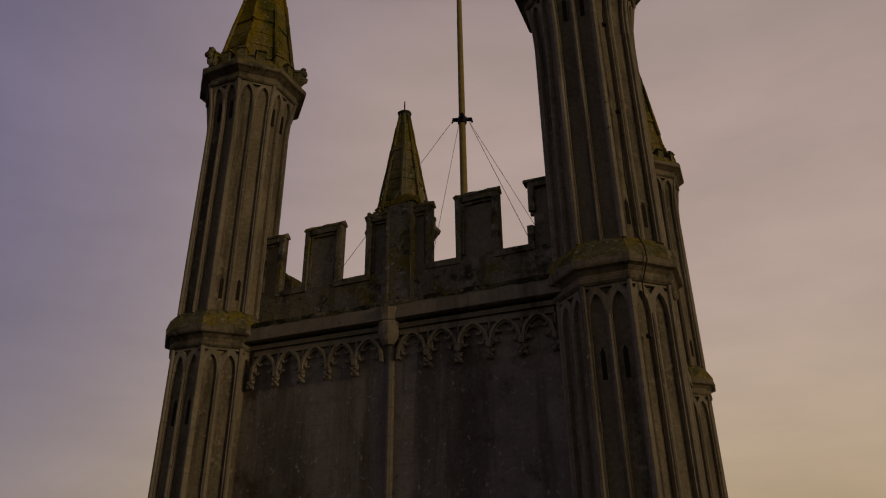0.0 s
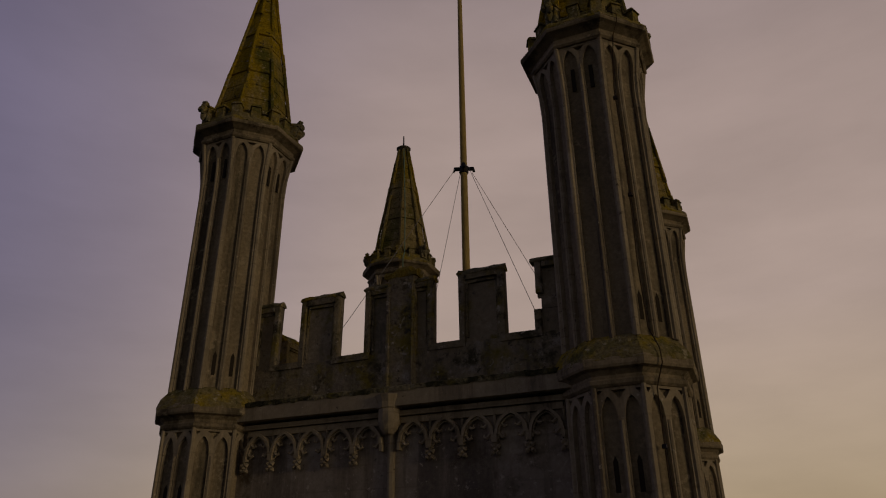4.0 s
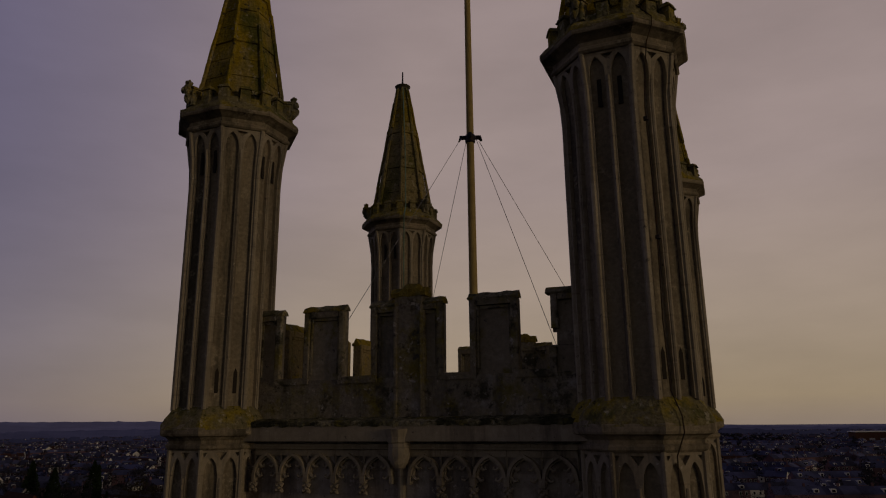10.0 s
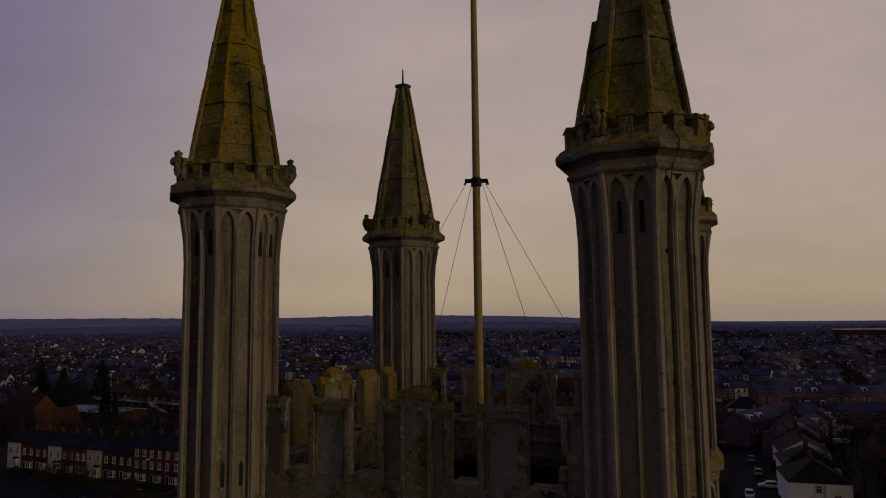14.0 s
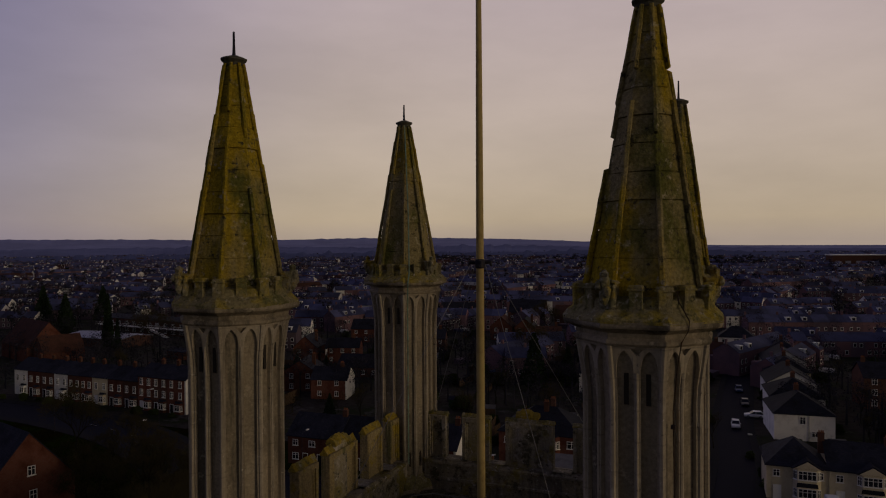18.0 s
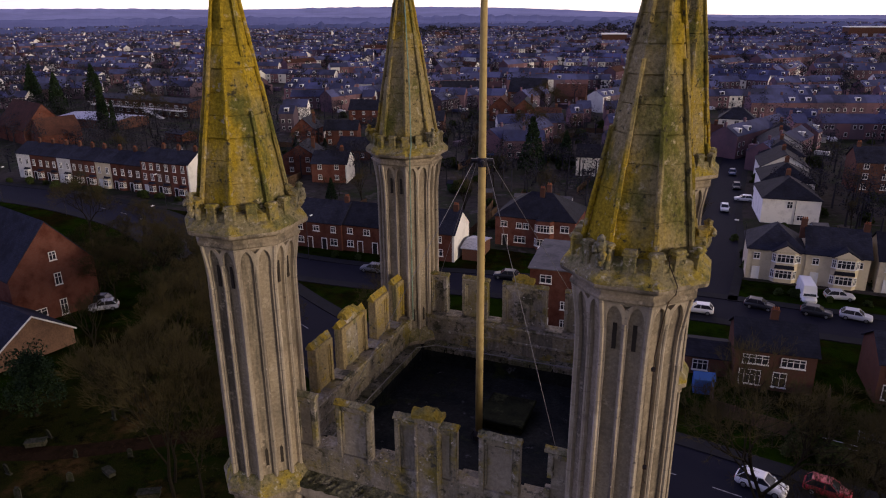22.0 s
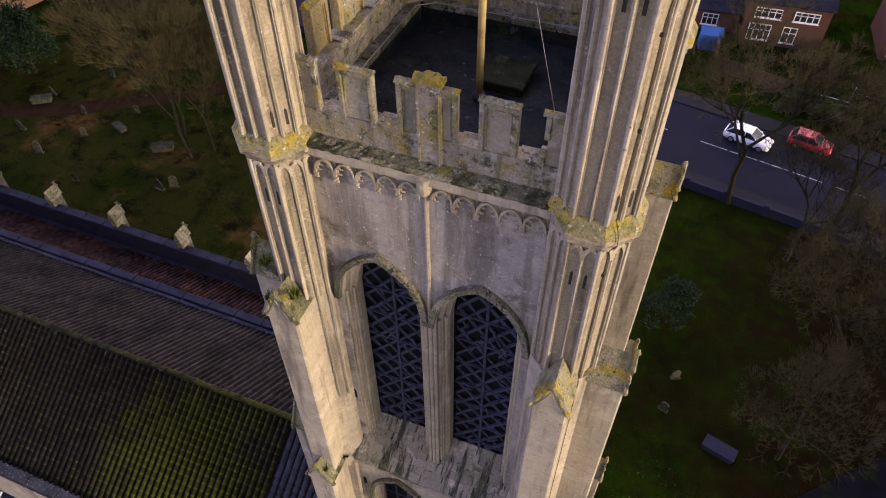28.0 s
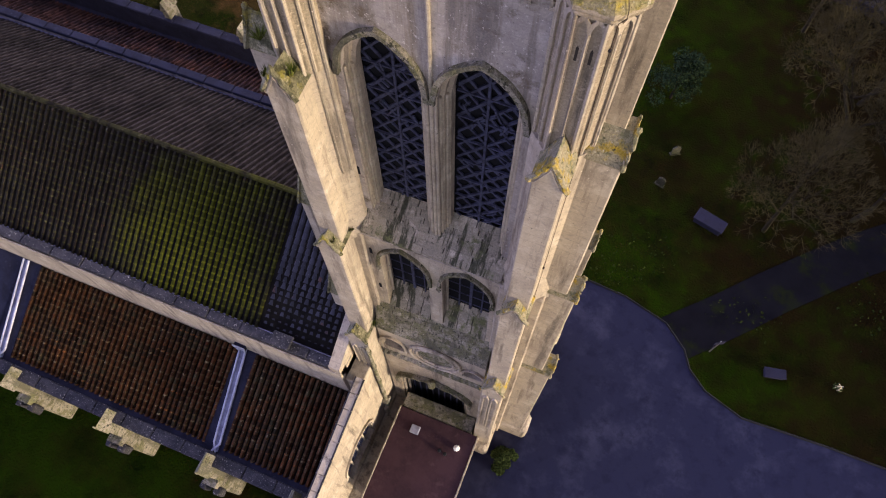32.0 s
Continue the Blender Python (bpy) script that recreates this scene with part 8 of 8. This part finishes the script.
# gardens behind the houses: boundary fences, sheds, small trees
def open_spot(x, y, r):
    if y < 116 + (4 if x < -100 else 0) or abs(x - 6.5) < 6.0 + r:
        return False
    return all((x - a) ** 2 + (y - b) ** 2 > (q + r) ** 2 for a, b, q in PLOTS)


rnd = random.Random(404)
free = [(x, y) for x, y in ((rnd.uniform(-165, 85), 118 + 150 * rnd.random() ** 1.3) for _ in range(900)) if open_spot(x, y, 2.2)]
pale = material("pale_shed_paint", (0.42, 0.42, 0.42), 0.8, mottled=(((0.30, 0.30, 0.30), 1.5, 0.45, 0.65, 5),))
green = material("green_stained_timber", (0.035, 0.07, 0.03), 0.85, mottled=(((0.02, 0.04, 0.02), 1.5, 0.45, 0.65, 5),))
def shed(at, wall, roof, label):
    sh = thing("garden_shed", label, "shed", "garden sheds", at)
    part("wall", gable_walls(2.8, 2.0, 1.9, 2.5), wall, sh)
    part("roof", roof_slabs(2.8, 2.0, 1.9, 2.5, "side", 0.14, 0.05), roof, sh)
    part("door", Build().box(0.9, 1.7, -0.03, 0.0, 0, 1.75), wall, sh)
    return sh


kinds = ((TIMBER, FELT_GREY, "brown timber garden shed with a grey felt roof"), (pale, FELT_GREY, "pale painted garden shed with a grey roof"), (green, SLATE, "green-stained garden shed with a dark roof"), (TIMBER, CLAYROOF, "brown timber shed with a rusty roof"))
firsts = []
for i, (x, y) in enumerate(free[:34]):
    at = pose(x, y, 0, 0, 0, rnd.choice((2, 6, 14, 92, -84)))
    if i < 4:
        firsts.append(shed(at, *kinds[i]))
    else:
        copy_thing(firsts[i % 4], at)
for i, (x, y) in enumerate(free[34:76]):
    a, ln = radians(rnd.choice((3, 8, 95, 98, 88))), rnd.uniform(8, 15)
    xb, yb = x + ln * math.cos(a), y + ln * math.sin(a)
    if open_spot((x + xb) / 2, (y + yb) / 2, 0.5) and open_spot(xb, yb, 0.5):
        fence(x, y, xb, yb)
plant("bare_tree", SLIM_TREE, "slender bare tree among gardens", "tree", [(x, y, rnd.uniform(0.45, 0.9), rnd.uniform(0, 360)) for x, y in free[76:112]], "garden trees")
plant("scrub_bush", SCRUB, "brown leafless bush in a back garden", "shrub", [(x, y, rnd.uniform(0.7, 1.3), rnd.uniform(0, 360)) for x, y in free[112:152]], "garden bushes")
plant("conifer", WIDE_CONIFER, "small dark conifer in a back garden", "tree", [(x, y, rnd.uniform(0.28, 0.55), rnd.uniform(0, 360)) for x, y in free[152:168]], "garden conifers", parts=("trunk", "crown"))
plant("shrub", BUSH_MESH, "rounded evergreen garden shrub", "shrub", [(x, y, rnd.uniform(0.6, 1.5), rnd.uniform(0, 360)) for x, y in free[168:208]], "garden shrubs", parts=("stem", "leaves"))

# street lamps
lamp = thing("street_lamp", "tall grey street lamp with a bent arm", "street lamp", "street lamps", pose(-94, 82, 0, 0, 0, 60))
part("pole", Build().tube([(0, 0, 0), (0, 0, 5), (0, 0, 7.6), (0.5, 0, 8.0), (1.4, 0, 8.1)], [0.075, 0.06, 0.045, 0.04, 0.035], 8), IRON, lamp)
part("lantern", Build().box(1.3, 2.0, -0.13, 0.13, 8.02, 8.18, 0.04), PAINT, lamp)
for x, y, a in ((-128, 93, 80), (-62, 86.9, 90), (-152, 96, 90), (-112, 106, 260), (9.5, 112, 180), (-20, 84, 90), (40, 86, 90), (-46, 55.5, 60)):
    copy_thing(lamp, pose(x, y, 0, 0, 0, a))


# ---- vehicles ----
TYRE = material("tyre_rubber", (0.015, 0.015, 0.016), 0.9)
RIM = material("alloy_rim", (0.35, 0.35, 0.36), 0.4, 0.8)
LENS = material("lamp_lens", (0.6, 0.6, 0.6), 0.2)
TAIL = material("tail_lens", (0.35, 0.02, 0.02), 0.3)
TYRE_MESH = Build().octagon([(0.24, -0.10), (0.31, -0.10), (0.32, -0.06), (0.32, 0.06), (0.31, 0.10), (0.24, 0.10)], sides=18).move(Matrix.Rotation(radians(90), 4, "X")).mesh("tyre", TYRE)
RIM_MESH = Build().octagon([(0.20, -0.105), (0.235, -0.09), (0.235, 0.09), (0.20, 0.105)], sides=14).move(Matrix.Rotation(radians(90), 4, "X")).mesh("rim", RIM)


def car(x, y, turn, colour, label, length=4.2, roof_z=1.47, van=False, group="parked cars"):
    c = thing("car" if not van else "camper_van", label, "car" if not van else "van", group, pose(x, y, 0.05, 0, 0, turn))
    mat = material("car_paint", colour, 0.35, 0.0, mottled=((tuple(q * 0.92 for q in colour), 1.2, 0.5, 0.75, 4),), spec=0.5)
    L, W = length / 2, 0.86 if not van else 1.05
    lo, belt = 0.24, 0.92 if not van else 1.0
    def ring(xx, z0, z1, w):
        return [(xx, -w * 0.93, z0), (xx, -w, z0 + 0.12), (xx, -w, (z0 + z1) / 2), (xx, -w * 0.94, z1), (xx, -w * 0.5, z1 + 0.035), (xx, w * 0.5, z1 + 0.035), (xx, w * 0.94, z1), (xx, w, (z0 + z1) / 2), (xx, w, z0 + 0.12), (xx, w * 0.93, z0)]
    hull = Build().rings([ring(-L, 0.42, 0.62, W * 0.72), ring(-L + 0.08, 0.30, 0.74, W * 0.9), ring(-L + 0.45, lo, 0.86 if van else 0.80, W), ring(-L * 0.42, lo, belt, W), ring(L * 0.5, lo, belt + 0.02, W), ring(L - 0.3, lo, belt, W * 0.97), ring(L - 0.05, 0.34, 0.80, W * 0.88), ring(L, 0.45, 0.70, W * 0.75)])
    body = part("body", hull, mat, c, smooth=True)
    def cab(xx, z, w):
        return [(xx, -w, z), (xx, w, z)]
    xs = ((-L * 0.48, -L * 0.12, L * 0.66, L * 0.93) if not van else (-L * 0.75, -L * 0.6, L * 0.9, L * 0.97))
    zt = roof_z
    g = Build().add([(xs[0], -W * 0.93, belt), (xs[0], W * 0.93, belt), (xs[3], W * 0.93, belt), (xs[3], -W * 0.93, belt), (xs[1], -W * 0.80, zt), (xs[1], W * 0.80, zt), (xs[2], W * 0.80, zt), (xs[2], -W * 0.80, zt)],
                    [(0, 4, 5, 1), (1, 5, 6, 2), (2, 6, 7, 3), (3, 7, 4, 0), (4, 7, 6, 5)])
    part("glasshouse", g, GLASS if not van else mat, c)
    part("roof", Build().add([(xs[1] - 0.05, -W * 0.81, zt - 0.02), (xs[2] + 0.06, -W * 0.81, zt - 0.02), (xs[2] + 0.06, W * 0.81, zt - 0.02), (xs[1] - 0.05, W * 0.81, zt - 0.02),
                              (xs[1] + 0.1, -W * 0.66, zt + 0.05), (xs[2] - 0.1, -W * 0.66, zt + 0.05), (xs[2] - 0.1, W * 0.66, zt + 0.05), (xs[1] + 0.1, W * 0.66, zt + 0.05)],
                             [(0, 1, 5, 4), (1, 2, 6, 5), (2, 3, 7, 6), (3, 0, 4, 7), (4, 5, 6, 7), (3, 2, 1, 0)]), mat, c)
    for s in (-1, 1):
        for (xa, za), (xb, zb) in (((xs[0], belt), (xs[1], zt)), ((L * 0.12, belt), (L * 0.12, zt)), ((xs[3], belt), (xs[2], zt))):
            part("pillar", Build().tube([(xa, s * W * 0.935, za), (xb, s * W * 0.81, zb)], 0.04, 4), mat, c)
        part("mirror", Build().box(xs[0] + 0.12, xs[0] + 0.3, s * W - 0.02 if s > 0 else s * W - 0.16, s * W + 0.16 if s > 0 else s * W + 0.02, belt, belt + 0.13, 0.02), mat, c)
        part("headlight", Build().box(-L + 0.02, -L + 0.22, s * W * 0.62 - 0.14, s * W * 0.62 + 0.14, 0.56, 0.72, 0.03), LENS, c)
        part("tail_light", Build().box(L - 0.16, L + 0.01, s * W * 0.68 - 0.12, s * W * 0.68 + 0.12, 0.58, 0.80, 0.03), TAIL, c)
        for xx in (-L * 0.62, L * 0.60):
            w = part("wheel", RIM_MESH, None, c, m=Matrix.Translation((xx, s * (W - 0.08), 0.29)))
            part("tyre", TYRE_MESH, None, w)
    if van:
        part("windscreen", Build().add([(xs[0] - 0.02, -0.9, belt + 0.1), (xs[0] - 0.02, 0.9, belt + 0.1), (xs[1] - 0.05, 0.72, zt - 0.5), (xs[1] - 0.05, -0.72, zt - 0.5)], [(0, 1, 2, 3)]), GLASS, c)
    return c


SILVER, WHITEC, BLACK, GREY = (0.42, 0.43, 0.45), (0.68, 0.68, 0.68), (0.012, 0.013, 0.02), (0.12, 0.13, 0.14)
car(11.0, 48.9, 165, WHITEC, "white estate car driving on the main road", 4.5, group="cars on the road")
car(16.6, 50.2, 168, (0.35, 0.012, 0.02), "red hatchback driving on the main road", 4.0, group="cars on the road")
for x, y, a, c, label in ((-26.7, 91.6, 8, BLACK, "black saloon car parked by the kerb"), (-49, 86.4, 4, GREY, "grey car parked by the kerb"), (11.9, 93.4, 172, BLACK, "black hatchback parked by the kerb"), (19.5, 93.6, 174, BLACK, "dark blue car parked by the kerb"),
                          (24.6, 94.0, 172, SILVER, "silver hatchback parked by the kerb"), (3.6, 88.6, 2, WHITEC, "white car parked by the kerb"), (23.3, 101.4, 190, SILVER, "silver people carrier parked on a drive"), (6.2, 148, 92, WHITEC, "white car parked in the back street"),
                          (10.2, 158, 3, WHITEC, "white pickup parked beside the street"), (8.6, 170, 92, BLACK, "dark car parked in the back street"), (7.5, 186, 92, (0.02, 0.05, 0.14), "blue car parked in the back street"), (8.5, 238, 0, WHITEC, "white car at the end of the street"), (14.5, 240, 0, (0.5, 0.3, 0.01), "yellow car at the end of the street"),
                          (-79.3, 57.6, 40, WHITEC, "white car parked beside the brick house"), (-82, 59, 20, BLACK, "black car parked beside the brick house"), (-84, 46, 60, SILVER, "silver car parked in the yard"), (34, 95.0, 172, GREY, "grey car parked by the kerb"), (-60, 188, 20, (0.03, 0.06, 0.16), "blue car among the houses")):
    car(x, y, a, c, label)
car(18.7, 100.3, 96, WHITEC, "white camper van parked on a drive", 6.0, 2.6, van=True)
skip = thing("yellow_skip", "small yellow skip on the pavement", "skip", at=pose(-19.2, 92.4, 0.13))
part("body", Build().prism([(0.2, 0), (1.6, 0), (1.9, 1.0), (-0.1, 1.0)], 0, 1.3), material("yellow_steel", (0.6, 0.42, 0.02), 0.5, mottled=(((0.35, 0.2, 0.02), 2, 0.5, 0.7, 5),)), skip)
